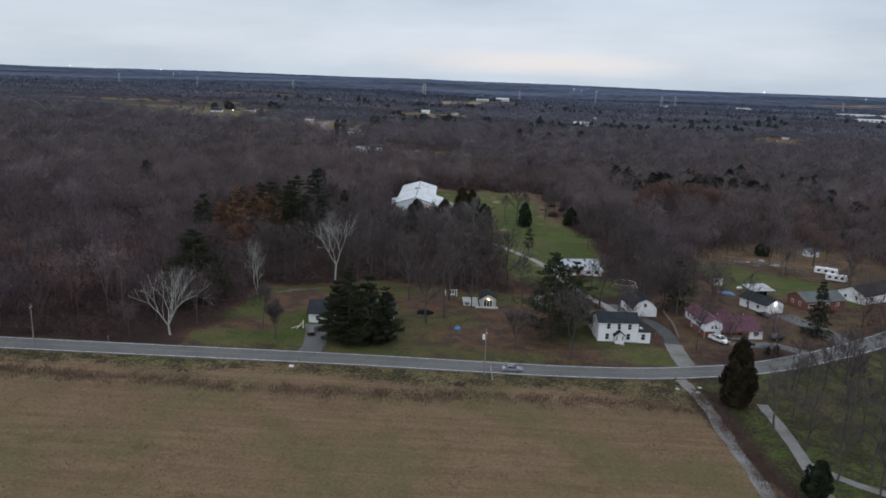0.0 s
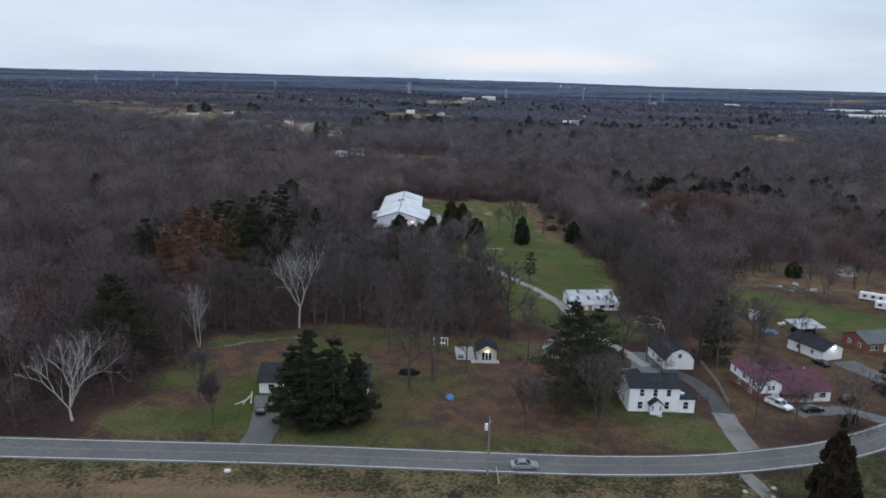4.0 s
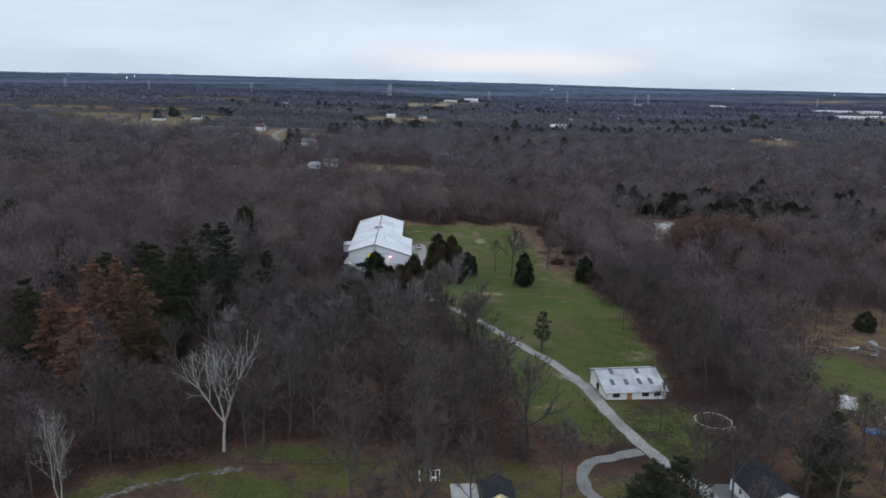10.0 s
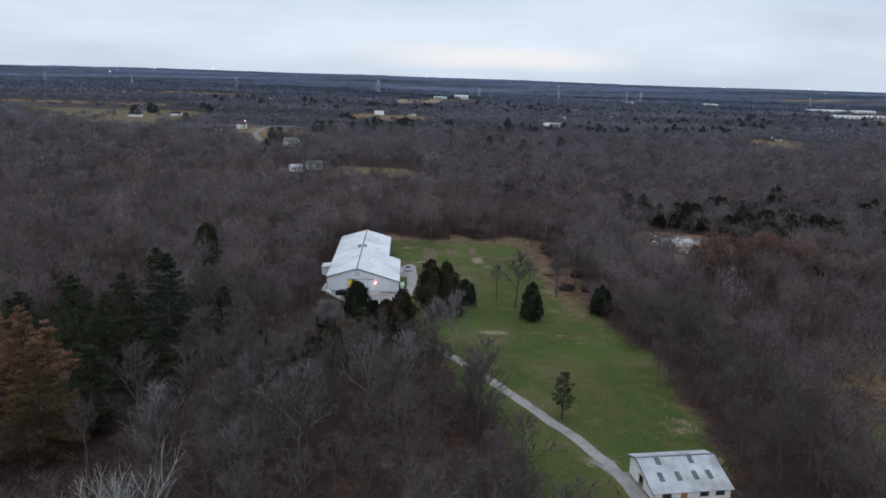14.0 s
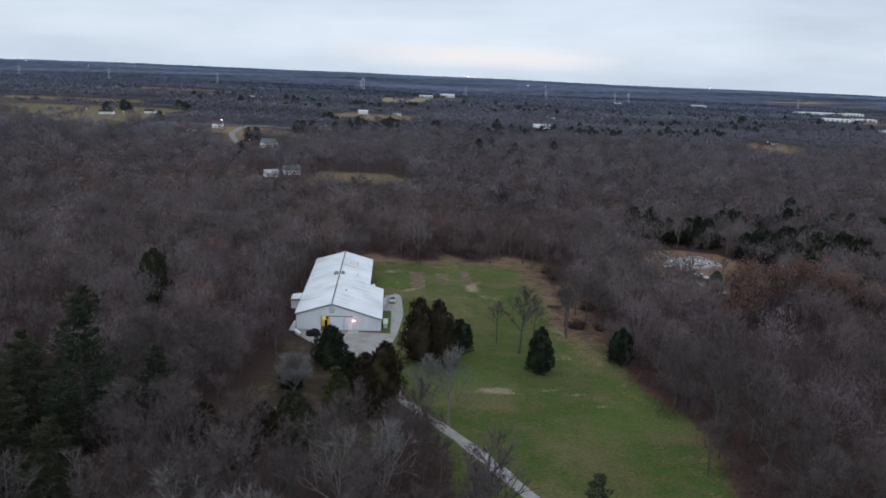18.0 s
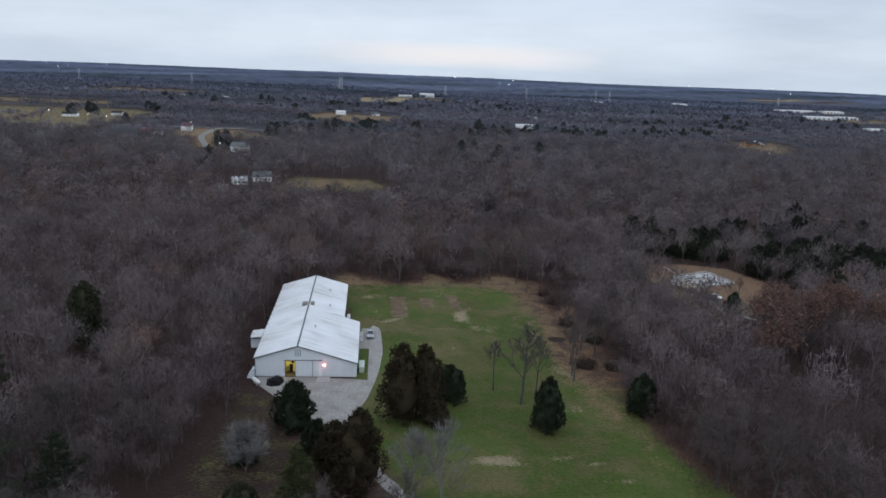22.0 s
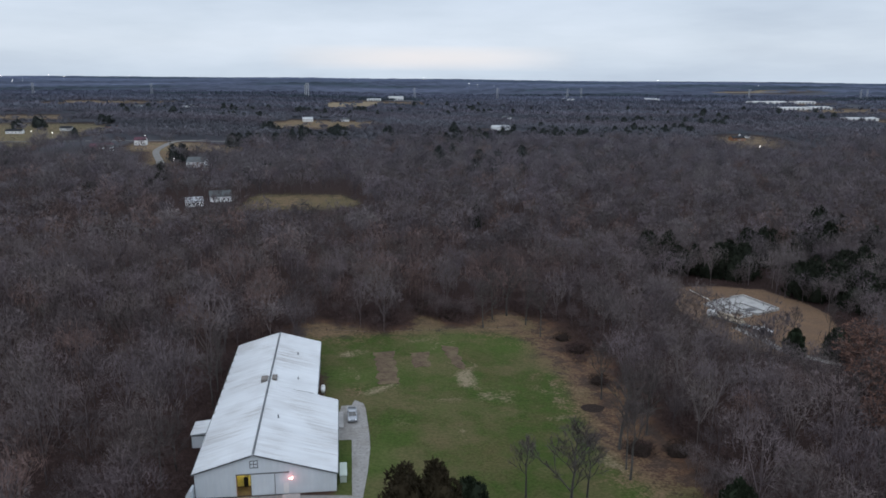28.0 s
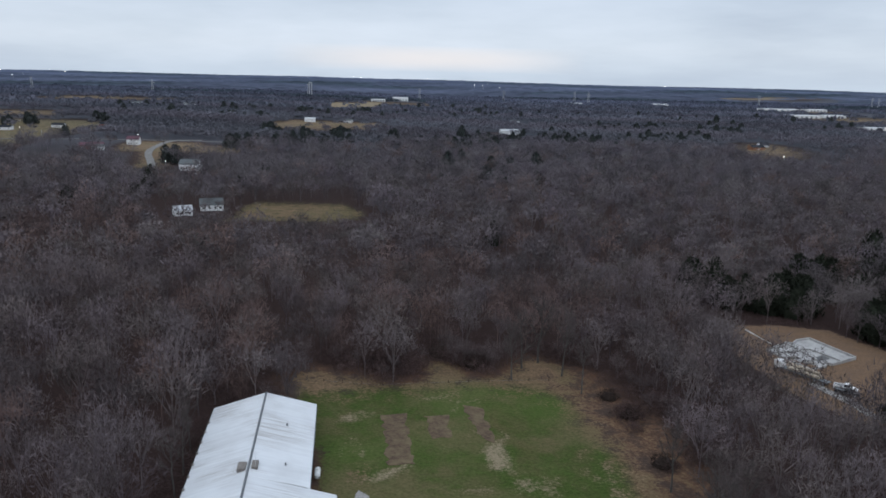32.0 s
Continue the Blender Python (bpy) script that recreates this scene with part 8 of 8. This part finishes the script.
def gas_tank(x, y, turn, L, label):
    r = thing("propane_tank", x, y, gz(x, y), turn, label, "tank")
    b = bmesh.new()
    bmesh.ops.create_uvsphere(b, u_segments=14, v_segments=10, radius=0.55)
    for v in b.verts:
        v.co = Vector((v.co.z + (L / 2 - 0.55) * (1 if v.co.z > 0.01 else -1 if v.co.z < -0.01 else 0), v.co.y, v.co.x + 0.95))
    part("vessel", b, TANK_WHITE, r)
    part("dome", tube(bmesh.new(), (0, 0, 1.45), (0, 0, 1.68), 0.2, 0.18, 10), TANK_WHITE, r)
    for s in (-0.7, 0.7):
        part("foot", boxed(s - 0.1, s + 0.1, -0.4, 0.4, -0.1, 0.5), CONCRETE, r)


gas_tank(-26.8, 162.8, -60, 3.4, "white horizontal propane tank by the barn corner")
gas_tank(-6.0, 212.2, 90, 3.2, "white horizontal propane tank against the barn side")
gas_tank(104.5, 20.6, 20, 2.6, "white propane tank in the back garden")
r = thing("storage_chest", -1.35, 173.3, gz(-1.35, 173.3), 90, "long pale green storage chest beside the barn bay", "chest")
part("body", boxed(-2.4, 2.4, -0.62, 0.62, -0.15, 1.35, bevel=0.04), CHEST_GREEN, r)
part("lid", boxed(-2.48, 2.48, -0.7, 0.7, 1.353, 1.47, bevel=0.03), CHEST_GREEN, r)
for x in (-1.6, 1.6):
    part("latch", boxed(x - 0.09, x + 0.09, -0.66, -0.625, 1.1, 1.32, bevel=0.01), TRIM_DARK, r)
r = thing("concrete_step", -1.75, 196.4, gz(-1.75, 196.4), 90, "low pale concrete step along the barn side", "step")
part("slab", boxed(-3.9, 3.9, -0.55, 0.55, -0.2, 0.3, bevel=0.03), CONCRETE, r)


def mound(name, x, y, rx, ry, h, mat, label, category, seed=1):
    r = thing(name, x, y, gz(x, y), seed * 37, label, category)
    b = bmesh.new()
    bmesh.ops.create_icosphere(b, subdivisions=3, radius=1)
    for v in b.verts:
        k = 1 + 0.22 * noise.noise(v.co * 1.7 + Vector((seed, 0, 0))) + 0.1 * noise.noise(v.co * 4)
        v.co = Vector((v.co.x * rx * k, v.co.y * ry * k, max(-0.2, v.co.z * h * k)))
    part("mound", b, mat, r)


mound("covered_heap", -22.4, 164.2, 2.6, 2.0, 1.5, BLACK_SHEET, "black sheet-covered heap before the barn", "heap", 2)
mound("tarpaulin_heap", 4.6, -44.6, 1.2, 0.9, 0.9, BLUE_TARP, "blue tarpaulin bundle on the lawn", "tarpaulin", 3)
mound("tarpaulin_heap", 98, 14.5, 2.6, 1.4, 0.9, BLUE_TARP, "long blue tarpaulin cover in the garden", "tarpaulin", 4)
mound("brush_mound", -4.6, -31, 2.4, 1.8, 1.0, BLACK_SHEET, "dark covered heap on the leafy lawn", "heap", 5)
mound("straw_heap", 60.3, 43.5, 2.6, 2.0, 1.0, DEAD_GRASS, "tan straw heap behind the stable", "heap", 6)


def bramble(x, y, w, h, seed):
    """A round bramble thicket: a dark heart of dead stems in a shell of arching twigs."""
    r = thing("bramble_bush", x, y, gz(x, y), seed * 41, "round dark leafless bramble bush at the lawn edge", "bush")
    b = bmesh.new()
    bmesh.ops.create_icosphere(b, subdivisions=2, radius=1)
    for v in b.verts:
        k = 0.8 + 0.25 * noise.noise(v.co * 2.1 + Vector((seed, 0, 0)))
        v.co = Vector((v.co.x * w / 2 * k, v.co.y * w / 2 * k, max(-0.2, v.co.z * h * k)))
    part("heart", b, DARK_BRUSH, r)
    pts, tris = shrub_form(700 + seed, h * 1.25, w * 1.1, 340)
    b = bmesh.new()
    vs = [b.verts.new(q) for q in pts]
    for a, c, d in tris:
        b.faces.new((vs[a], vs[c], vs[d]))
    part("twigs", b, DARK_BRUSH, r)
    tagged(r, group="bramble bushes")


for i, (x, y, w, h) in enumerate(((59.4, 176.6, 6.2, 2.4), (67.6, 196.4, 5.8, 2.3), (63.4, 213, 5.0, 2.2), (65.2, 236.5, 5.6, 2.4), (66.9, 175, 5.4, 2.6), (64, 247, 5, 2.2), (26, 279, 8, 3.0), (34, 270, 7.5, 3.0), (14, 272, 9, 3.2))):
    bramble(x, y, w, h, i + 1)

# white run-in shelter, swing frame, log pile
r = thing("field_shelter", 97.6, 27.6, gz(99, 27) + 0.05, -18, "small white open field shelter on the back lawn", "shelter")
part("wall", box(box(boxed(0, 3.4, 0, 0.12, -0.3, 1.7), 0, 0.12, 0.12, 2.0, -0.3, 2.0), 0, 3.4, 2.0, 2.12, -0.3, 2.2), WHITE_PAINT, r)
part("roof", prism(slope_slab((-0.2, 1.75), (2.3, 2.3), 0.08), 'x', -0.1, 1.6), WHITE_PAINT, r)
r = thing("swing_frame", 1.0, -10.4, gz(2.5, -10), 3, "white wooden swing frame at the edge of the yard", "swing")
for x in (0, 1.2, 2.0, 2.8, 3.5):
    part("post", tube(bmesh.new(), (x, -0.3, -0.2), (x, 0.1, 1.9), 0.09, None, 5), WHITE_PAINT, r)
part("top_beam", tube(bmesh.new(), (1.1, 0.1, 1.9), (3.6, 0.1, 1.9), 0.09, None, 5), WHITE_PAINT, r)
part("seat", boxed(1.5, 3.0, -0.3, 0.2, 0.5, 0.6), WHITE_PAINT, r)
for k in range(3):
    r = thing("cut_log", -37.2 + 0.8 * k, -51.2 + 0.5 * k, gz(-37, -51) + 0.2, 55 + 22 * k, "pale split log leaning in a pile", "log", "log pile")
    part("log", tube(bmesh.new(), (-1.7, 0, 0), (1.7, 0, 0.5 * k), 0.17, 0.13, 7), PALE_LOG, r)
for i, (x, y) in enumerate(((124, 70), (127, 72), (131, 70), (134, 73), (138, 69), (142, 66), (129, 66), (136, 77), (146, 63))):
    r = thing("salvage_pile", x, y, gz(x, y), 40 * i, "heap of weathered boards and sheet scrap", "scrap", "scrap in the back lot")
    b = bmesh.new()
    q = random.Random(i)
    for k in range(5):
        u, v = q.uniform(-1.2, 1.2), q.uniform(-1, 1)
        box(b, u - q.uniform(0.4, 1.3), u + q.uniform(0.4, 1.3), v - 0.2, v + 0.2, 0.1 * k, 0.1 * k + q.uniform(0.1, 0.6))
    part("boards", b, (GREY_WOOD, SHED_ROOF, TRIM_DARK)[i % 3], r)

flat_patch("ash_patch", [(53.6, 198.6), (55.2, 200.4), (58.2, 200.2), (60, 198.2), (58.6, 196), (55.4, 195.8)], 0.03, DARK_BRUSH, "round patch of dark wood ash on the lawn", "ash patch", ragged=0.5)

# garden beds dug into the lawn
BEDS = [[(7.6, 240), (12.8, 239.8), (12.4, 216), (7.6, 216)], [(17.3, 239), (22.4, 238.6), (21.6, 227), (17.2, 227.5)], [(27.2, 245), (31.0, 243), (30.8, 225), (27.6, 228)]]
for o in BEDS:
    flat_patch("garden_bed", o, 0.05, SOIL, "bare turned garden bed in the lawn", "garden bed", ragged=0.75)

# ---------------------------------------------------------------- building site
site = thing("house_foundation", 137.5, 276.5, gz(137.5, 276.5) + 0.1, 0, "new pale concrete house foundation with low walls and a cellar pit", "foundation")
PLAN = [(-11.7, 4.3), (-1.8, 10.2), (0.0, 9.3), (2.9, 11.9), (8.5, 13.4), (12.5, -3.5), (1.6, -8.4), (-0.5, -6.0), (-0.9, -9.4), (-7.4, -11.9)]
part("slab", prism(PLAN, 'z', -1.2, 0.1), CONCRETE, site)
for (x0, y0), (x1, y1) in zip(PLAN, PLAN[1:] + PLAN[:1]):
    d = Vector((x1 - x0, y1 - y0)).normalized()
    n = Vector((-d.y, d.x)) * 0.35
    part("foundation_wall", prism([(x0, y0), (x1, y1), (x1 - n.x, y1 - n.y), (x0 - n.x, y0 - n.y)], 'z', 0.1, 0.75), CONCRETE, site)
for a, b in (((-9.1, 1.7), (2.6, 4.4)), ((2.6, 4.4), (6.4, -6.2)), ((-7.2, -5.7), (-0.6, -4.2)), ((-1.7, 8.9), (-0.6, -4.2))):
    d = Vector((b[0] - a[0], b[1] - a[1])).normalized()
    n = Vector((-d.y, d.x)) * 0.15
    part("inner_wall", prism([(a[0] + n.x, a[1] + n.y), (b[0] + n.x, b[1] + n.y), (b[0] - n.x, b[1] - n.y), (a[0] - n.x, a[1] - n.y)], 'z', 0.1, 0.6), CONCRETE, site)
# dark sheets laid on the uncut slab paint the shade of its pits
part("cellar_floor", prism([(-1.7, -2.9), (3.9, -0.1), (4.6, -3.1), (-0.7, -5.2)], 'z', 0.1, 0.12), ASPHALT, site, "dark flat patch standing for the shaded cellar pit")
part("cellar_floor", prism([(-8.0, 3.0), (-3.0, 4.4), (-2.4, 3.4), (-8.2, 2.2)], 'z', 0.1, 0.12), ASPHALT, site, "dark flat patch standing for a shaded trench")
for x, y, k in ((-6.5, -1.5, 12), (-4.5, -6.5, -8)):
    ts = thing("timber_stack", 137.5 + x, 276.5 + y, gz(137.5, 276.5) + 0.2, k, "low stack of grey boards on the slab", "timber", "board stacks")
    for j in range(3):
        part("board", boxed(-1.6 + 0.1 * j, 1.6 - 0.1 * j, -0.5, 0.5, 0.14 * j, 0.14 * j + 0.12), GREY_WOOD, ts)
p = thing("drain_pipe", 131.2, 287, gz(131, 287), 0, "long pale drain pipe lying on bare earth", "pipe")
part("pipe", tube(bmesh.new(), (0, 0, 0.15), (-1.0, 13.5, 0.15 + gz(130.2, 300.5) - gz(131.2, 287)), 0.18), TANK_WHITE, p)
tk = thing("flatbed_truck", 122.4, 264.1, gz(123.5, 260), -64, "white flatbed truck carrying pale roof timbers", "truck")
part("cab", boxed(-3.6, -1.6, -1.15, 1.15, 0.7, 2.8, bevel=0.15), CAR_WHITE, tk)
part("windscreen", boxed(-3.63, -3.5, -0.95, 0.95, 1.7, 2.5), GLASS, tk)
part("flatbed", boxed(-1.4, 12.0, -1.2, 1.2, 0.95, 1.15), TRIM_DARK, tk)
part("headboard", boxed(-1.4, -1.2, -1.15, 1.15, 1.15, 2.4, bevel=0.03), TANK_WHITE, tk)
for x in (-2.8, 8.6, 9.8, 11.0):
    for s in (-1, 1):
        wheel(tk, x, s * 1.05, 0.5, 0.3)
for k, (u, v, w) in enumerate(((3.2, -0.62, 0), (3.4, 0.62, 0), (3.0, 0.0, 0.95))):
    c, q = math.cos(radians(-64)), math.sin(radians(-64))
    lg = thing("timber_bundle", 122.4 + (u + 1.6) * c - v * q, 264.1 + (u + 1.6) * q + v * c, gz(123.5, 260) + 1.16 + w, -64, "bundle of long pale timber loaded on the flatbed", "timber", "timber bundles")
    part("bundle", tube(bmesh.new(), (-4.4, 0, 0.5), (4.6, 0, 0.5), 0.5, 0.5, 9), PALE_LOG, lg)
for x, y, s in ((130.6, 250.6, 1.0), (128.8, 247.6, 0.8)):
    car(x, y, -40, CAR_WHITE if s == 1 else CAR_BLACK, "work vehicle parked by the building site", "pickup")

# ---------------------------------------------------------------- far off
FAR_HOUSES = ((-78, 495, 12, 12, 9, 3.2, 2.8, SIDING, SHINGLE_GREY, "large white house with a pale hipped roof in the woods"), (-88, 478, 20, 9, 7, 3, 1.8, SIDING, SHED_ROOF, "white outbuilding in the woods"), (-123, 660, -10, 14, 10, 4.5, 3.2, SIDING, SHINGLE_GREY, "white farmhouse by the valley lane"),
              (-112, 640, 5, 9, 6, 2.6, 1.4, GREY_WOOD, SHED_ROOF, "low grey outbuilding by the valley lane"), (-236, 790, 10, 20, 10, 3, 2.2, BRICK, RED_ROOF, "brick house with a maroon roof far in the valley"), (-222, 782, 10, 9, 8, 3, 2, SIDING, SHINGLE_GREY, "white garage far in the valley"), (-208, 838, 0, 11, 9, 5, 2.6, SIDING, RED_ROOF, "white house with a red roof far in the valley"),
              (-390, 985, 0, 18, 9, 3, 2, SIDING, SHINGLE, "distant white ranch house beside open fields"), (-345, 1030, 0, 14, 9, 3, 2.2, SIDING, SHINGLE, "distant white house among bare trees"), (-300, 1060, 0, 14, 9, 3, 2.2, BRICK, SHINGLE, "distant brick house beside open fields"),
              (-60, 1268, 0, 16, 9, 4, 2.5, SIDING, GALV, "distant white farm building in a field"), (0, 1290, 0, 14, 8, 3, 2, SIDING, SHINGLE_GREY, "distant white house among bare trees"), (225, 1150, 0, 26, 10, 4.5, 2.5, SIDING, GALV, "distant white house roofs among trees"), (250, 1168, 15, 16, 9, 4, 2, SIDING, SHINGLE_GREY, "distant white house among bare trees"),
              (505, 960, 0, 18, 10, 3.4, 2.4, TIMBER, SHINGLE, "distant tan house in a clearing"), (540, 1000, 0, 12, 9, 3.4, 2.4, SIDING, SHINGLE, "distant house in a clearing"), (300, 1420, 0, 16, 9, 4, 2, SIDING, SHINGLE_GREY, "distant white house among bare trees"), (420, 1500, 0, 14, 9, 4, 2, SIDING, SHINGLE, "distant pale house among bare trees"),
              (-420, 1650, 0, 22, 10, 4, 2, SIDING, SHINGLE_GREY, "distant pale farm building on the plain"), (-330, 1700, 0, 30, 12, 4, 2, SIDING, SHINGLE_GREY, "distant pale farm building on the plain"))
for x, y, a, w, d, h, rise, wm, rm, lab in FAR_HOUSES:
    simple_house("distant_house", x, y, a, w, d, h, rise, 'x', wm, rm, lab, "house", ((0.15, 0.9), (0.4, 0.9), (0.65, 0.9), (0.87, 0.9)), (0.53,))
for x, y, w, d, h in ((150, 2400, 46, 26, 10), (1250, 2200, 110, 50, 6), (1400, 2215, 60, 45, 6), (1090, 1800, 70, 45, 6), (1190, 1830, 60, 40, 6), (960, 1360, 60, 30, 5), (80, 2290, 40, 20, 5), (700, 2380, 40, 30, 6), (1000, 2440, 50, 30, 6)):
    r = thing("warehouse", x, y, gz(x, y), 0, "distant long white industrial building", "warehouse", "valley warehouses")
    part("wall", boxed(0, w, 0, d, -1, h), TANK_WHITE, r)
    part("roof", prism([(0, h), (d, h), (d / 2, h + 1.6)], 'x', -0.5, w + 0.5), GALV, r)
    for k in range(5):
        part("loading_door", boxed(w * (0.1 + 0.18 * k), w * (0.1 + 0.18 * k) + 4, -0.3, 0, 0, 4.5), TRIM_DARK, r)


def pylon():
    r = new("pylon")
    for s in (-1, 1):
        part("leg", tube(bmesh.new(), (s * 3.4, 0, 0), (s * 1.2, 0, 38), 0.75, 0.55, 5), STEEL_LATTICE, r)
    for z in (8, 16, 24, 31):
        u = 3.4 - 2.2 * z / 38
        part("brace", tube(bmesh.new(), (-u, 0, z), (u, 0, z + 3), 0.25, None, 4), STEEL_LATTICE, r)
    for z in (30, 37):
        part("crossarm", tube(bmesh.new(), (-7, 0, z), (7, 0, z), 0.3, None, 4), STEEL_LATTICE, r)
    return tagged(r, "grey steel transmission pylon on the far plain", "pylon", "valley pylons")


PYLON_SPOTS = ((-1180, 2450), (-900, 2440), (-560, 2430), (-105, 2420), (235, 2440), (505, 2455), (740, 2460), (790, 2470), (1400, 2500), (1820, 2500), (1860, 2520))
py0 = pylon()
for i, (x, y) in enumerate(PYLON_SPOTS):
    m = pose(x, y, gz(x, y), 0, 0, 0)
    if i == 0:
        py0.matrix_basis = m
    else:
        copy_thing(py0, m)
# tall water-tower like mast
r = thing("water_tower", -98, 2400, gz(-98, 2400), 0, "pale twin-legged tower standing over the plain", "tower")
for x in (-3.2, 3.2):
    part("leg", tube(bmesh.new(), (x, 0, 0), (x, 0, 44), 1.4, 1.4, 8), STEEL_LATTICE, r)
part("deck", boxed(-4.6, 4.6, -1.4, 1.4, 43, 44.5), STEEL_LATTICE, r)
# lit lamps of far settlements
lamp_mat = glow("far_lamp", (1.0, 0.93, 0.8), 7)
frnd = random.Random(77)
spots = [(445.5, 793), (-330, 905), (-300, 880), (-128, 640), (-395, 960), (-200, 850)]
spots += [(frnd.uniform(-2400, 3200), frnd.uniform(3300, 4250)) for _ in range(26)]
for x, y in spots:
    near = y < 2000
    r = thing("street_lamp", x, y, gz(x, y), 0, "lit lamp of a distant settlement", "lamp", "valley lamps")
    hh = 9 if near else 15
    part("post", tube(bmesh.new(), (0, 0, -0.5), (0, 0, hh), 0.1 if near else 0.4, None, 5), GALV, r)
    b = bmesh.new()
    bmesh.ops.create_icosphere(b, subdivisions=1, radius=0.32 if near else 0.9)
    bmesh.ops.translate(b, verts=b.verts[:], vec=(0, 0, hh))
    part("lamp_head", b, lamp_mat, r)

# ---------------------------------------------------------------- verge weeds and field tufts
def tuft_form(seed, h, w, n, width=0.07):
    s = Soup(seed)
    for _ in range(n):
        a, o = s.r.uniform(0, 6.28), w / 2 * s.r.random() ** 0.6
        b = Vector((math.cos(a) * o, math.sin(a) * o, 0))
        s.blade(b, b + Vector((s.r.uniform(-0.3, 0.3), s.r.uniform(-0.3, 0.3), 1)) * h * s.r.uniform(0.5, 1.1), width)
    return np.array([tuple(v) for v in s.v]), np.array(s.t)


WEED_FORMS = [tuft_form(500 + i, 0.5, 3.6, 34, 0.09) for i in range(4)]
vrnd = random.Random(31)
weeds = []
for _ in range(900):
    x = vrnd.uniform(-140, 54)
    y = -90 + 0.02 * x + vrnd.gauss(0, 1.7) + 1.2 * math.sin(x / 17) + 0.6 * math.sin(x / 5)
    weeds.append((x, y, vrnd.uniform(0.5, 1.3), vrnd.uniform(0, 6.28), vrnd.uniform(0.6, 1.4), (1, 1, 1)))
for _ in range(500):
    weeds.append((57.5 + vrnd.gauss(0, 1.4), vrnd.uniform(-130, -78), vrnd.uniform(0.4, 1.0), vrnd.uniform(0, 6.28), vrnd.uniform(0.6, 1.4), (1, 1, 1)))
scatter("verge_weeds", WEED_FORMS, weeds, WEED, "band of dead brown weeds along the field edge", "weeds")
GRASS_FORMS = [tuft_form(520 + i, 0.16, 3.4, 24, 0.12) for i in range(4)]
grass = []
for _ in range(3600):
    x, y = vrnd.uniform(-120, 54), vrnd.uniform(-150, -92)
    grass.append((x, y, vrnd.uniform(0.6, 1.4), vrnd.uniform(0, 6.28), vrnd.uniform(0.6, 1.5), (1, 1, 1)))
scatter("stubble_field", GRASS_FORMS, grass, DEAD_GRASS, "dry tan stubble of a mown hay field", "grass")
